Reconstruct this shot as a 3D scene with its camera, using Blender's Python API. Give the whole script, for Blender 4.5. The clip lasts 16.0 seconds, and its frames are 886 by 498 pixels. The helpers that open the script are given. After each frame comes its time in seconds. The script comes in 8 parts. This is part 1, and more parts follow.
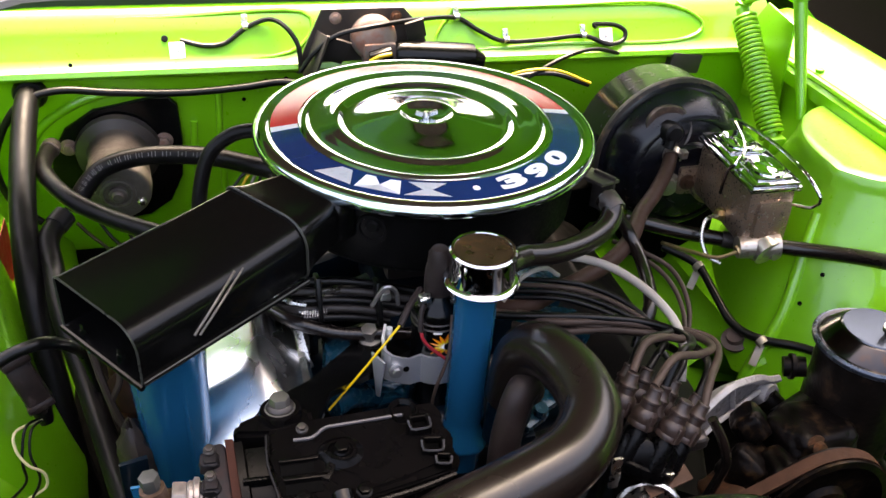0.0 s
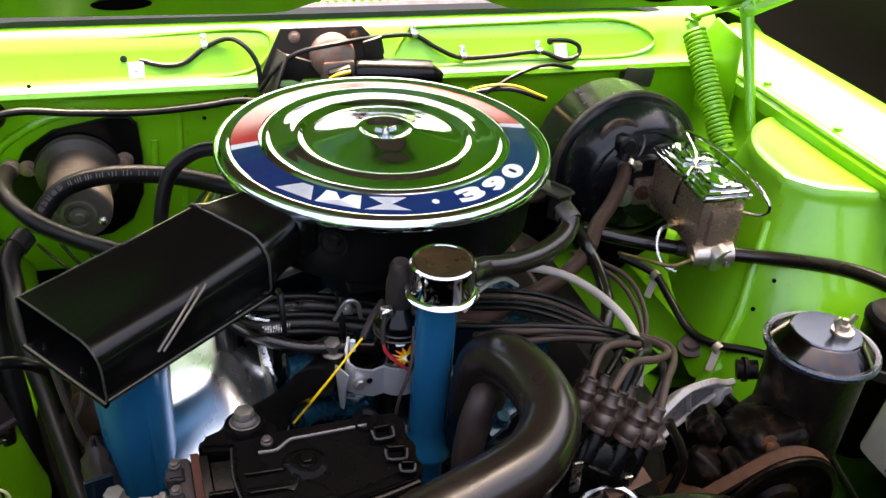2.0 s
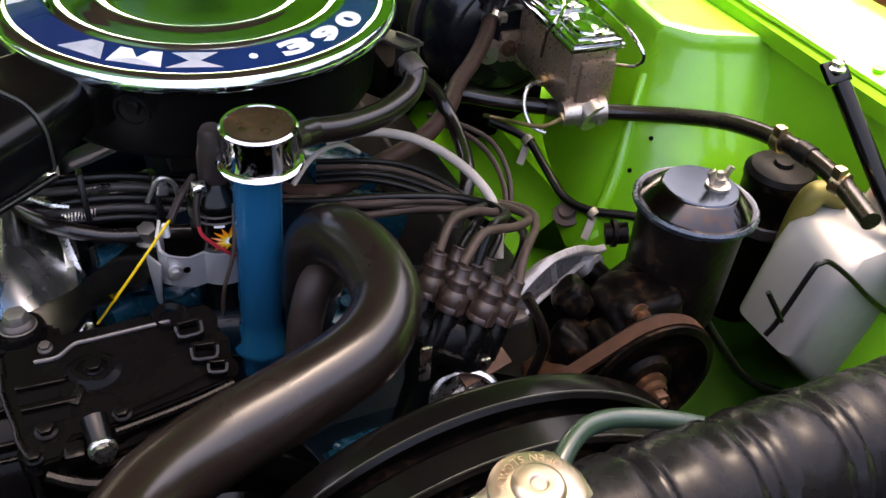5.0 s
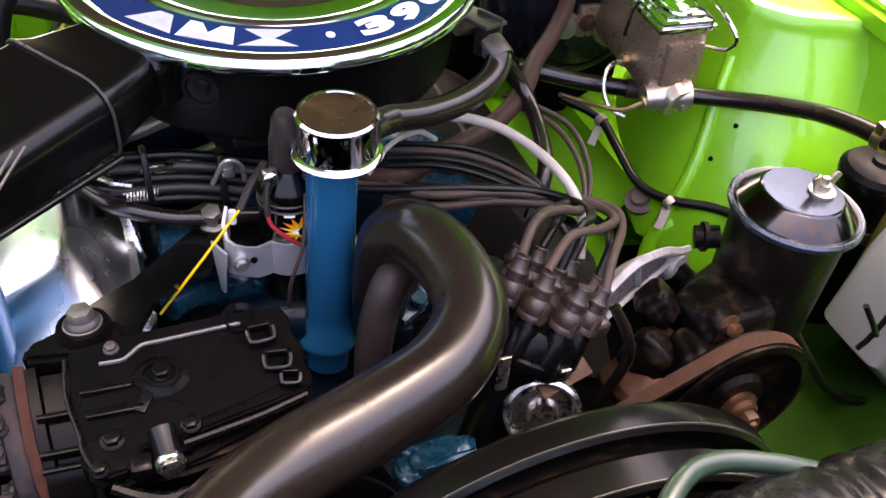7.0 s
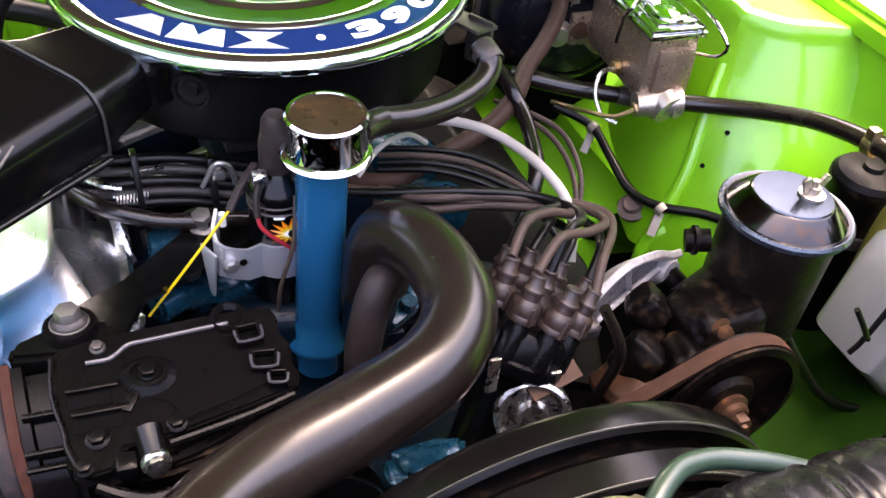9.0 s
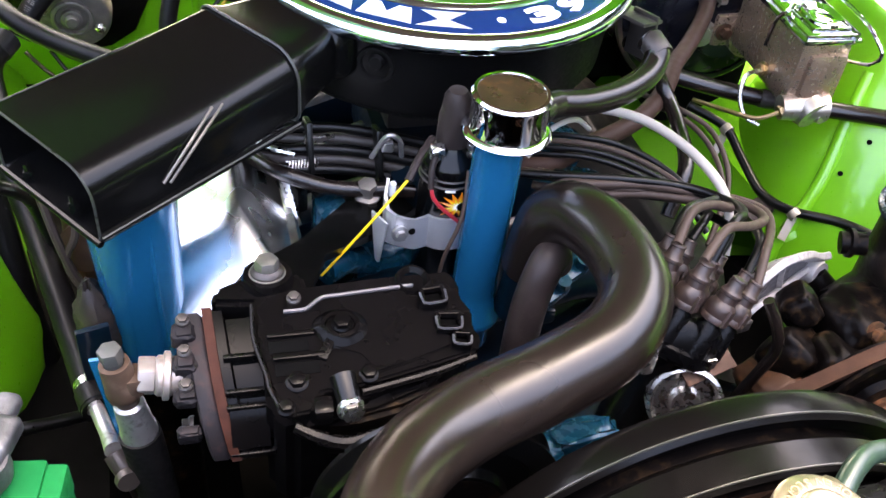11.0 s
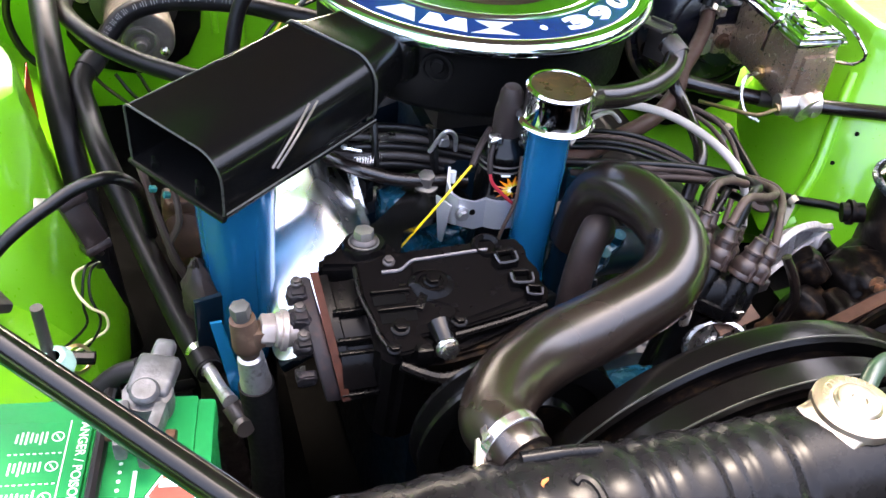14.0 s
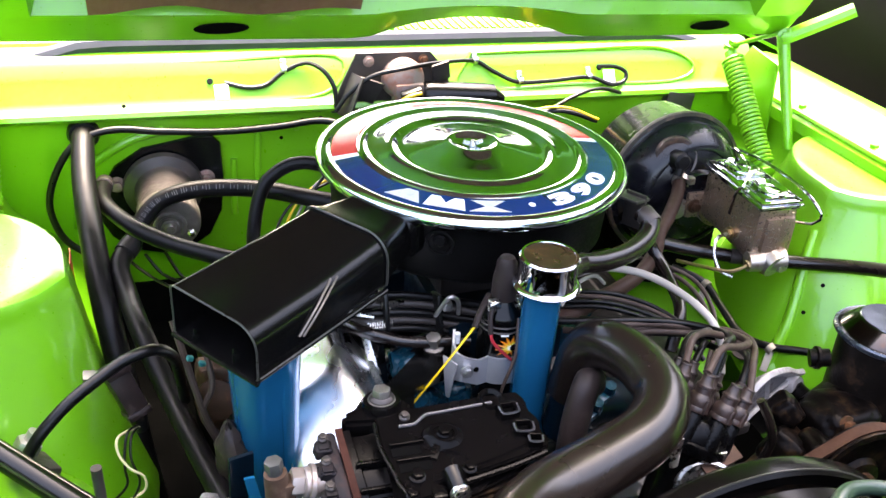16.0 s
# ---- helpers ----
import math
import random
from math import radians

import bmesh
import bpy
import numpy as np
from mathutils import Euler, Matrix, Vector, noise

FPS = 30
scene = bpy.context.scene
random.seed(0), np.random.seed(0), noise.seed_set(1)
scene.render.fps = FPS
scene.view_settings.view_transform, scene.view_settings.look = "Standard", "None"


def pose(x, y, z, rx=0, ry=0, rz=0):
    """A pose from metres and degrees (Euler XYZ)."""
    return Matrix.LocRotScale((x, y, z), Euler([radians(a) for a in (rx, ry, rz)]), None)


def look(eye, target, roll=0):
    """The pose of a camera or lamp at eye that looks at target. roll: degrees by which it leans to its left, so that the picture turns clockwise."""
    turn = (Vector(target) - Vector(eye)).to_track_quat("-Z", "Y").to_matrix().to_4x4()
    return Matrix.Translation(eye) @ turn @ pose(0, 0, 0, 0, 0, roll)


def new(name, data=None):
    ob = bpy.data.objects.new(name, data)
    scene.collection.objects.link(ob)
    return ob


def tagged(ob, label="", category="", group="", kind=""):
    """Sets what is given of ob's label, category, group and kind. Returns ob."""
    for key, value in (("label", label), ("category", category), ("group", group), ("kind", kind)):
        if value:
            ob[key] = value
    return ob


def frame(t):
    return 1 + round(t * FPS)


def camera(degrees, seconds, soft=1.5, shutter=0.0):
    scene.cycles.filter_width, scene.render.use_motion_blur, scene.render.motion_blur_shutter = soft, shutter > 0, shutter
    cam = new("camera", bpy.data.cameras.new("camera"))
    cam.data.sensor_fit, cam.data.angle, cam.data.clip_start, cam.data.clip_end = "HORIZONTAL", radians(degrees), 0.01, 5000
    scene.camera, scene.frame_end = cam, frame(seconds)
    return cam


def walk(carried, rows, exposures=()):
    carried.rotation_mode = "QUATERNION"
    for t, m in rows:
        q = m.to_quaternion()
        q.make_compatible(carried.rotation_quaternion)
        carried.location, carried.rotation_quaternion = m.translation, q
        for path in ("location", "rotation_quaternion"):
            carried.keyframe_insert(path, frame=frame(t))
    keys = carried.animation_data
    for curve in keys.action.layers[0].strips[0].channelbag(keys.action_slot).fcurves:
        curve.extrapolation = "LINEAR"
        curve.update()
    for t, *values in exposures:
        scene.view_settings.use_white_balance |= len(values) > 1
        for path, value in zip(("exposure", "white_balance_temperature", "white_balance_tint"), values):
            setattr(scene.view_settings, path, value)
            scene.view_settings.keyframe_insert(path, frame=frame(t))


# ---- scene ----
cam = camera(51.3, 16.0)
EXPOSURE, KELVIN = 3.19, 7300
PATH = [
    (0, (-0.264, -0.977, 1.422), (0.216, 0.625, 0.325), 3.0),
    (0.5, (-0.263, -0.98, 1.425), (0.222, 0.629, 0.34), 2.9),
    (1, (-0.263, -0.982, 1.427), (0.238, 0.625, 0.346), 2.8),
    (1.5, (-0.267, -0.99, 1.427), (0.249, 0.612, 0.347), 3.2),
    (2, (-0.265, -0.995, 1.429), (0.293, 0.604, 0.365), 3.3),
    (2.5, (-0.258, -1.003, 1.427), (0.341, 0.586, 0.371), 3.6),
    (3, (-0.246, -1.008, 1.429), (0.396, 0.564, 0.373), 3.7),
    (3.5, (-0.23, -1.011, 1.425), (0.454, 0.536, 0.357), 3.2),
    (3.6, (-0.219, -1.013, 1.419), (0.475, 0.519, 0.336), 2.6),
    (3.7, (-0.2, -1.005, 1.408), (0.504, 0.507, 0.304), 2.2),
    (5.8, (-0.156, -0.901, 1.331), (0.538, 0.441, 0.02), 6.7),
    (6, (-0.152, -0.889, 1.326), (0.505, 0.448, -0.008), 6.4),
    (6.5, (-0.145, -0.865, 1.323), (0.477, 0.45, -0.049), 4.9),
    (7, (-0.176, -0.854, 1.342), (0.442, 0.496, 0.002), 5.8),
    (7.5, (-0.162, -0.859, 1.34), (0.471, 0.503, 0.019), 5.0),
    (8, (-0.165, -0.864, 1.342), (0.482, 0.501, 0.031), 6.0),
    (8.2, (-0.165, -0.866, 1.34), (0.487, 0.502, 0.036), 6.2),
    (10.3, (-0.223, -0.857, 1.33), (0.323, 0.532, -0.001), 6.2),
    (10.5, (-0.236, -0.859, 1.333), (0.296, 0.536, 0.002), 6.6),
    (11, (-0.27, -0.865, 1.329), (0.241, 0.542, 0.002), 7.0),
    (11.5, (-0.29, -0.881, 1.332), (0.182, 0.515, -0.02), 5.2),
    (12, (-0.315, -0.901, 1.333), (0.159, 0.489, -0.025), 4.6),
    (12.5, (-0.335, -0.922, 1.338), (0.193, 0.474, 0.007), 5.6),
    (13, (-0.357, -0.94, 1.344), (0.195, 0.47, 0.038), 5.6),
    (13.5, (-0.366, -0.956, 1.348), (0.198, 0.468, 0.062), 5.5),
    (14, (-0.385, -0.964, 1.357), (0.18, 0.479, 0.093), 6.1),
    (14.5, (-0.399, -0.977, 1.355), (0.184, 0.488, 0.125), 6.8),
    (15, (-0.393, -0.997, 1.378), (0.218, 0.494, 0.193), 5.0),
    (15.4, (-0.408, -1.039, 1.413), (0.205, 0.526, 0.329), 3.9),
    (15.5, (-0.403, -1.035, 1.415), (0.202, 0.551, 0.358), 3.9),
    (16, (-0.426, -1.043, 1.423), (0.187, 0.586, 0.44), 3.7),
]
LIGHT = [(0, 0.0, 1000, 16), (3.5, -0.02, 800, 17), (6.0, 0.2, 700, 24), (6.5, 0.4, 800, 26), (8.0, 0.72, 700, 28), (10.5, 1.05, 300, 18), (13.0, 1.22, 100, 16), (14.5, 1.05, 0, 16), (15.2, 1.0, 200, 16), (16, 0.72, 200, 16)]
walk(cam, [(t, look(eye, target, roll)) for t, eye, target, roll in PATH], [(t, EXPOSURE + more, KELVIN + warm, tint) for t, more, warm, tint in LIGHT])

# ---- world and light ----
world = bpy.data.worlds.new("sky")
scene.world = world
world.use_nodes = True
wn = world.node_tree
sky = wn.nodes.new("ShaderNodeTexSky")
sky.sky_type, sky.sun_disc = "NISHITA", False
sky.sun_elevation, sky.sun_rotation = radians(68), radians(20)
sky.air_density, sky.dust_density = 0.85, 5.4
wn.links.new(sky.outputs[0], wn.nodes["Background"].inputs[0])
wn.nodes["Background"].inputs[1].default_value = 0.150
sun = new("sun", bpy.data.lights.new("sun", "SUN"))
sun.data.energy, sun.data.angle, sun.data.color = 1.65, radians(34), (1.0, 0.95, 0.86)
# the sun stands high to the rear of the car
sun.matrix_world = look((0.55, 1.55, 4.15), (0, 0, 0))


# ---- materials ----
def mat(name, colour, rough=0.5, metal=0.0, coat=0.0, vary=0.12, grain=60.0, bump=0.0, wear=None, wear_amount=0.0, wear_scale=9.0, spec=0.5, wave=0.0):
    m = bpy.data.materials.new(name)
    m.use_nodes = True
    t = m.node_tree
    b = t.nodes["Principled BSDF"]
    b.inputs["Metallic"].default_value = metal
    b.inputs["Coat Weight"].default_value = coat
    b.inputs["Specular IOR Level"].default_value = spec
    b.inputs["Coat Roughness"].default_value = 0.04
    co = t.nodes.new("ShaderNodeTexCoord")
    n1, n2 = t.nodes.new("ShaderNodeTexNoise"), t.nodes.new("ShaderNodeTexNoise")
    n1.inputs["Scale"].default_value, n1.inputs["Detail"].default_value = grain, 5
    n2.inputs["Scale"].default_value, n2.inputs["Detail"].default_value = wear_scale, 6
    for n in (n1, n2):
        t.links.new(co.outputs["Object"], n.inputs["Vector"])
    ramp = t.nodes.new("ShaderNodeMapRange")
    ramp.inputs["From Min"].default_value, ramp.inputs["From Max"].default_value = 0.3, 0.7
    ramp.inputs["To Min"].default_value, ramp.inputs["To Max"].default_value = 1 - vary, 1 + vary
    t.links.new(n2.outputs["Fac"], ramp.inputs["Value"])
    mul = t.nodes.new("ShaderNodeMix")
    mul.data_type, mul.blend_type = "RGBA", "MULTIPLY"
    mul.inputs[0].default_value = 1
    mul.inputs[6].default_value = (*colour, 1)
    t.links.new(ramp.outputs[0], mul.inputs[7])
    out = mul.outputs[2]
    if wear:
        w = t.nodes.new("ShaderNodeMapRange")
        w.inputs["From Min"].default_value, w.inputs["From Max"].default_value = 0.62 - 0.35 * wear_amount, 0.78 - 0.3 * wear_amount
        add = t.nodes.new("ShaderNodeMath")
        add.operation, add.inputs[1].default_value = "MULTIPLY_ADD", 0.35
        t.links.new(n1.outputs["Fac"], add.inputs[0])
        sc = t.nodes.new("ShaderNodeMath")
        sc.operation, sc.inputs[1].default_value = "MULTIPLY", 0.65
        t.links.new(n2.outputs["Fac"], sc.inputs[0])
        t.links.new(sc.outputs[0], add.inputs[2])
        t.links.new(add.outputs[0], w.inputs["Value"])
        mix = t.nodes.new("ShaderNodeMix")
        mix.data_type = "RGBA"
        t.links.new(w.outputs[0], mix.inputs[0])
        t.links.new(out, mix.inputs[6])
        mix.inputs[7].default_value = (*wear, 1)
        out = mix.outputs[2]
    t.links.new(out, b.inputs["Base Color"])
    rr = t.nodes.new("ShaderNodeMapRange")
    rr.inputs["From Min"].default_value, rr.inputs["From Max"].default_value = 0.3, 0.7
    rr.inputs["To Min"].default_value, rr.inputs["To Max"].default_value = max(0.02, rough * 0.8), min(1, rough * 1.2)
    t.links.new(n1.outputs["Fac"], rr.inputs["Value"])
    t.links.new(rr.outputs[0], b.inputs["Roughness"])
    if wave:
        slow = t.nodes.new("ShaderNodeBump")
        slow.inputs["Strength"].default_value, slow.inputs["Distance"].default_value = wave, 0.01
        t.links.new(n2.outputs["Fac"], slow.inputs["Height"])
        t.links.new(slow.outputs[0], b.inputs["Coat Normal"])
    if bump:
        bp = t.nodes.new("ShaderNodeBump")
        bp.inputs["Strength"].default_value, bp.inputs["Distance"].default_value = bump, 0.002
        t.links.new(n1.outputs["Fac"], bp.inputs["Height"])
        t.links.new(bp.outputs[0], b.inputs["Normal"])
    return m


GREEN = mat("lime_paint", (0.122, 0.405, 0.009), 0.34, 0.0, 0.6, 0.06, 160, 0.02, wear_scale=11.0, wave=0.24)
GREEN_OLD = mat("lime_paint_worn", (0.125, 0.40, 0.009), 0.36, 0.0, 0.4, 0.12, 120, 0.08, (0.42, 0.50, 0.03), 0.10, 30)
BLACK = mat("satin_black", (0.0022, 0.0022, 0.0022), 0.19, 0.0, 0.0, 0.2, 150, 0.004, spec=0.22)
PAN = mat("matt_black", (0.003, 0.0028, 0.0028), 0.45, 0.0, 0.0, 0.25, 260, 0.05, spec=0.08)
RUBBER = mat("black_rubber", (0.007, 0.0065, 0.0065), 0.36, 0.0, 0.0, 0.3, 180, 0.06, spec=0.12)
HOSE = mat("hose_rubber", (0.0078, 0.0052, 0.0042), 0.25, 0.0, 0.0, 0.2, 9, 0.0, spec=0.46)
SIDEHOSE = mat("dull_hose_rubber", (0.004, 0.0035, 0.0035), 0.36, 0.0, 0.0, 0.25, 60, 0.0, (0.012, 0.009, 0.007), 0.12, 14, spec=0.12)
OLDHOSE = mat("old_hose_rubber", (0.020, 0.014, 0.013), 0.48, 0.0, 0.0, 0.3, 160, 0.1, (0.04, 0.030, 0.026), 0.2, 30, spec=0.2)
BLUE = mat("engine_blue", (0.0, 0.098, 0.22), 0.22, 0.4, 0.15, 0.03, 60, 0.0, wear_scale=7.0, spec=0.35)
TEAL = mat("teal_paint", (0.0, 0.035, 0.062), 0.26, 0.2, 0.1, 0.3, 120, 0.03, (0.002, 0.010, 0.014), 0.2, 30, spec=0.35)
CHROME = mat("chrome", (0.60, 0.61, 0.62), 0.045, 1.0, 0, 0.03, 40)
STEEL = mat("bright_steel", (0.60, 0.58, 0.55), 0.28, 1.0, 0, 0.15, 200, 0.05, (0.25, 0.17, 0.10), 0.1, 60)
ZINC = mat("dull_aluminium", (0.42, 0.41, 0.41), 0.42, 0.9, 0, 0.2, 220, 0.1, (0.15, 0.13, 0.12), 0.15, 40)
GOLD = mat("aged_brass", (0.50, 0.36, 0.20), 0.34, 1.0, 0, 0.25, 120, 0.05, (0.22, 0.13, 0.07), 0.2, 40)
GOLDISH = mat("brownish_steel", (0.46, 0.40, 0.34), 0.34, 0.9, 0, 0.2, 160, 0.08, (0.25, 0.16, 0.09), 0.2, 40)
MCAST = mat("grey_cast_iron", (0.31, 0.215, 0.155), 0.30, 0.75, 0.2, 0.2, 260, 0.12, (0.35, 0.19, 0.10), 0.25, 22)
RUST = mat("rusty_brown_metal", (0.050, 0.023, 0.012), 0.52, 0.3, 0, 0.35, 140, 0.2, (0.17, 0.066, 0.026), 0.2, 40, spec=0.25)
GASKET = mat("red_brown_gasket", (0.040, 0.014, 0.009), 0.65, 0.0, 0, 0.4, 160, 0.2, (0.03, 0.015, 0.012), 0.25, 60, spec=0.08)
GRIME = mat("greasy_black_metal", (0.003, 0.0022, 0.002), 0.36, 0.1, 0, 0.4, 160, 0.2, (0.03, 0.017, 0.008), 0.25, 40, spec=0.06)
COMP = mat("compressor_black", (0.0028, 0.0024, 0.0024), 0.20, 0.0, 0.0, 0.3, 120, 0.03, (0.006, 0.005, 0.005), 0.16, 24, spec=0.08)
NUT = mat("dull_grey_steel", (0.26, 0.24, 0.22), 0.45, 0.85, 0, 0.2, 160, 0.1, (0.2, 0.13, 0.08), 0.15, 60)
# near-black tone of the engine blue for the block, manifold and brackets
BLUE_DARK = mat("near_black_engine_blue", (0.0004, 0.005, 0.010), 0.45, 0.1, 0.2, 0.3, 120, 0.1, (0.006, 0.004, 0.003), 0.3, 20, spec=0.12)
SOOT = mat("dark_steel", (0.05, 0.042, 0.038), 0.42, 0.5, 0, 0.3, 160, 0.15)
BOOSTER = mat("booster_black", (0.004, 0.004, 0.006), 0.24, 0.0, 0.1, 0.2, 60, 0.01, (0.030, 0.016, 0.010), 0.09, 14, spec=0.3)
BELT = mat("worn_belt", (0.034, 0.016, 0.010), 0.7, 0, 0, 0.35, 200, 0.2, (0.06, 0.022, 0.009), 0.18, 30, spec=0.08)
WIRE_GREY = mat("grey_wire", (0.30, 0.265, 0.23), 0.5, 0, 0, 0.2, 120)
WIRE_TAN = mat("tan_wire", (0.048, 0.032, 0.025), 0.5, 0, 0, 0.25, 120, 0.05, spec=0.2)
WIRE_BLACK = mat("black_wire", (0.003, 0.0028, 0.0028), 0.34, 0, 0, 0.2, 120, spec=0.25)
YELLOW = mat("yellow_wire", (0.75, 0.50, 0.01), 0.4, 0, 0, 0.1, 120)
RED = mat("red_wire", (0.40, 0.02, 0.03), 0.4, 0, 0, 0.1, 120)
WHITE = mat("white_paint", (0.82, 0.82, 0.80), 0.35, 0, 0.2, 0.04, 120)
PRINT = mat("white_print", (0.93, 0.93, 0.92), 0.3, 0, 0.1, 0.02, 120)
LIDCHROME = mat("blue_chrome", (0.47, 0.56, 0.62), 0.075, 1.0, 0, 0.03, 20)
FADED = mat("pale_faded_print", (0.40, 0.52, 0.42), 0.5, 0, 0, 0.3, 300)
RIBM = mat("rib_black", (0.003, 0.0026, 0.0026), 0.28, 0, 0, 0.3, 120, 0.03, (0.02, 0.009, 0.006), 0.1, 30, spec=0.12)
COVER = mat("polished_alloy_cover", (0.90, 0.90, 0.88), 0.30, 1.0, 0, 0.03, 6)
POLY = mat("white_polythene", (0.27, 0.265, 0.25), 0.5, 0, 0, 0.06, 60, 0.03)
BAND_RED = mat("red_print", (0.60, 0.016, 0.022), 0.20, 0.0, 0.0, 0.04, 60, spec=0.25)
BAND_BLUE = mat("blue_print", (0.004, 0.026, 0.11), 0.18, 0.0, 0.5, 0.04, 60)
BATT = mat("green_plastic", (0.0, 0.135, 0.034), 0.45, 0, 0.0, 0.06, 200, 0.02, spec=0.15)
BATT_DARK = mat("dark_green_plastic", (0.004, 0.05, 0.02), 0.45, 0, 0, 0.1, 200, 0.04)
LEAD = mat("lead_terminal", (0.085, 0.085, 0.09), 0.5, 0.6, 0, 0.4, 160, 0.4, (0.19, 0.19, 0.20), 0.25, 60)
RUBBER_STRIP = mat("grey_weatherstrip", (0.030, 0.032, 0.048), 0.55, 0, 0, 0.2, 60, 0.05, spec=0.15)
PAD = mat("brown_hood_pad", (0.13, 0.06, 0.025), 0.9, 0, 0, 0.3, 80, 0.4)
ASPHALT = mat("asphalt", (0.045, 0.044, 0.043), 0.9, 0, 0, 0.25, 180, 0.5)
ORANGE = mat("orange_print", (0.85, 0.22, 0.01), 0.4, 0, 0.2, 0.3, 90)
RED_LABEL = mat("red_label", (0.55, 0.03, 0.02), 0.45, 0, 0, 0.1, 90)
# near-black that paints in holes, pockets and the deep shade low down
DARK = mat("deep_shade_black", (0.0018, 0.0017, 0.0016), 0.8, 0, 0, 0.3, 60, spec=0.03)
BOOT = mat("perished_boot_rubber", (0.026, 0.015, 0.012), 0.45, 0, 0, 0.3, 160, 0.1, (0.06, 0.034, 0.022), 0.15, 40)
ALLOY = mat("cast_alloy", (0.36, 0.34, 0.33), 0.5, 0.45, 0, 0.25, 220, 0.2, (0.10, 0.08, 0.07), 0.2, 40)
STRAPM = mat("plain_aluminium", (0.62, 0.62, 0.63), 0.42, 0.75, 0, 0.08, 200, 0.05)
FOLIAGE = mat("unseen_hedge", (0.02, 0.035, 0.012), 0.8, 0, 0, 0.5, 5, 0)


# ---- building tools ----
HOME = {}


def thing(name, label, category, at=(0, 0, 0), group="", kind=""):
    ob = new(name)
    ob.empty_display_size = 0.02
    ob.location = at
    HOME[ob.name] = Matrix.Translation(at)
    return tagged(ob, label, category, group, kind)


def mesh_of(name, bm, material, flat=False):
    bmesh.ops.recalc_face_normals(bm, faces=bm.faces[:])
    me = bpy.data.meshes.new(name)
    if not flat:
        for f in bm.faces:
            f.smooth = True
        for e in bm.edges:
            if len(e.link_faces) == 2 and e.calc_face_angle(0) > 0.7:
                e.smooth = False
    bm.to_mesh(me)
    bm.free()
    me.materials.append(material)
    return me


def part(name, bm, material, parent, label="", flat=False):
    ob = new(name, mesh_of(name, bm, material, flat))
    ob.parent = parent
    ob.matrix_parent_inverse = HOME.get(parent.name, Matrix.Identity(4)).inverted()
    HOME[ob.name] = Matrix.Identity(4)
    return tagged(ob, label)


def solid(name, bm, material, label, category, kind="", group=""):
    ob = new(name, mesh_of(name, bm, material))
    HOME[ob.name] = Matrix.Identity(4)
    return tagged(ob, label, category, group, kind)


def V(*p):
    return Vector(p)


def frame_to(axis, up=(0, 0, 1)):
    """A turn whose z is the axis and whose x is as far as can be along up x axis."""
    z = Vector(axis).normalized()
    u = Vector(up)
    if abs(z.dot(u.normalized())) > 0.99:
        u = Vector((0, 1, 0))
    x = u.cross(z).normalized()
    y = z.cross(x)
    return Matrix((x, y, z)).transposed().to_4x4()


def lathe(profile, at=(0, 0, 0), axis=(0, 0, 1), n=40, a0=0.0, a1=360.0):
    """Turn (radius, height) pairs round the axis."""
    bm = bmesh.new()
    m = Matrix.Translation(at) @ frame_to(axis)
    full = a1 - a0 >= 359.9
    count = n if full else n + 1
    rings = []
    for r, h in profile:
        if r < 1e-6:
            rings.append([bm.verts.new(m @ V(0, 0, h))])
            continue
        rings.append([bm.verts.new(m @ V(r * math.cos(a), r * math.sin(a), h)) for a in (radians(a0 + (a1 - a0) * k / n) for k in range(count))])
    for p, q in zip(rings, rings[1:]):
        for k in range(n):
            l = (k + 1) % count if full else k + 1
            if len(p) == 1 and len(q) == 1:
                continue
            if len(p) == 1:
                bm.faces.new((p[0], q[k], q[l]))
            elif len(q) == 1:
                bm.faces.new((p[k], p[l], q[0]))
            else:
                bm.faces.new((p[k], p[l], q[l], q[k]))
    return bm


def curve_points(pts, sub=6):
    p = [Vector(q) for q in pts]
    if len(p) == 2:
        return p, [0, 1]
    out, at = [], []
    ext = [2 * p[0] - p[1], *p, 2 * p[-1] - p[-2]]
    for k in range(len(p) - 1):
        a, b, c, d = ext[k:k + 4]
        for s in range(sub):
            u = s / sub
            out.append(0.5 * (2 * b + (c - a) * u + (2 * a - 5 * b + 4 * c - d) * u * u + (3 * b - a - 3 * c + d) * u ** 3))
            at.append(k + u)
    out.append(p[-1])
    at.append(len(p) - 1)
    return out, at


def tube(pts, r, n=12, sub=6, hollow=False):
    """A round hose through the points; r may be one radius or one for each point."""
    bm = bmesh.new()
    line, at = curve_points(pts, sub)
    rad = (lambda u: r) if not isinstance(r, (list, tuple)) else (lambda u: r[int(u)] + (r[min(int(u) + 1, len(r) - 1)] - r[int(u)]) * (u - int(u)))
    side = None
    rings = []
    for k, p in enumerate(line):
        d = (line[min(k + 1, len(line) - 1)] - line[max(k - 1, 0)]).normalized()
        if side is None:
            side = d.orthogonal().normalized()
        side = (side - d * side.dot(d)).normalized()
        other = d.cross(side)
        rings.append([bm.verts.new(p + rad(at[k]) * (math.cos(a) * side + math.sin(a) * other)) for a in (2 * math.pi * j / n for j in range(n))])
    for p, q in zip(rings, rings[1:]):
        for j in range(n):
            bm.faces.new((p[j], p[(j + 1) % n], q[(j + 1) % n], q[j]))
    bm.faces.new(rings[0][::-1])
    bm.faces.new(rings[-1])
    return bm


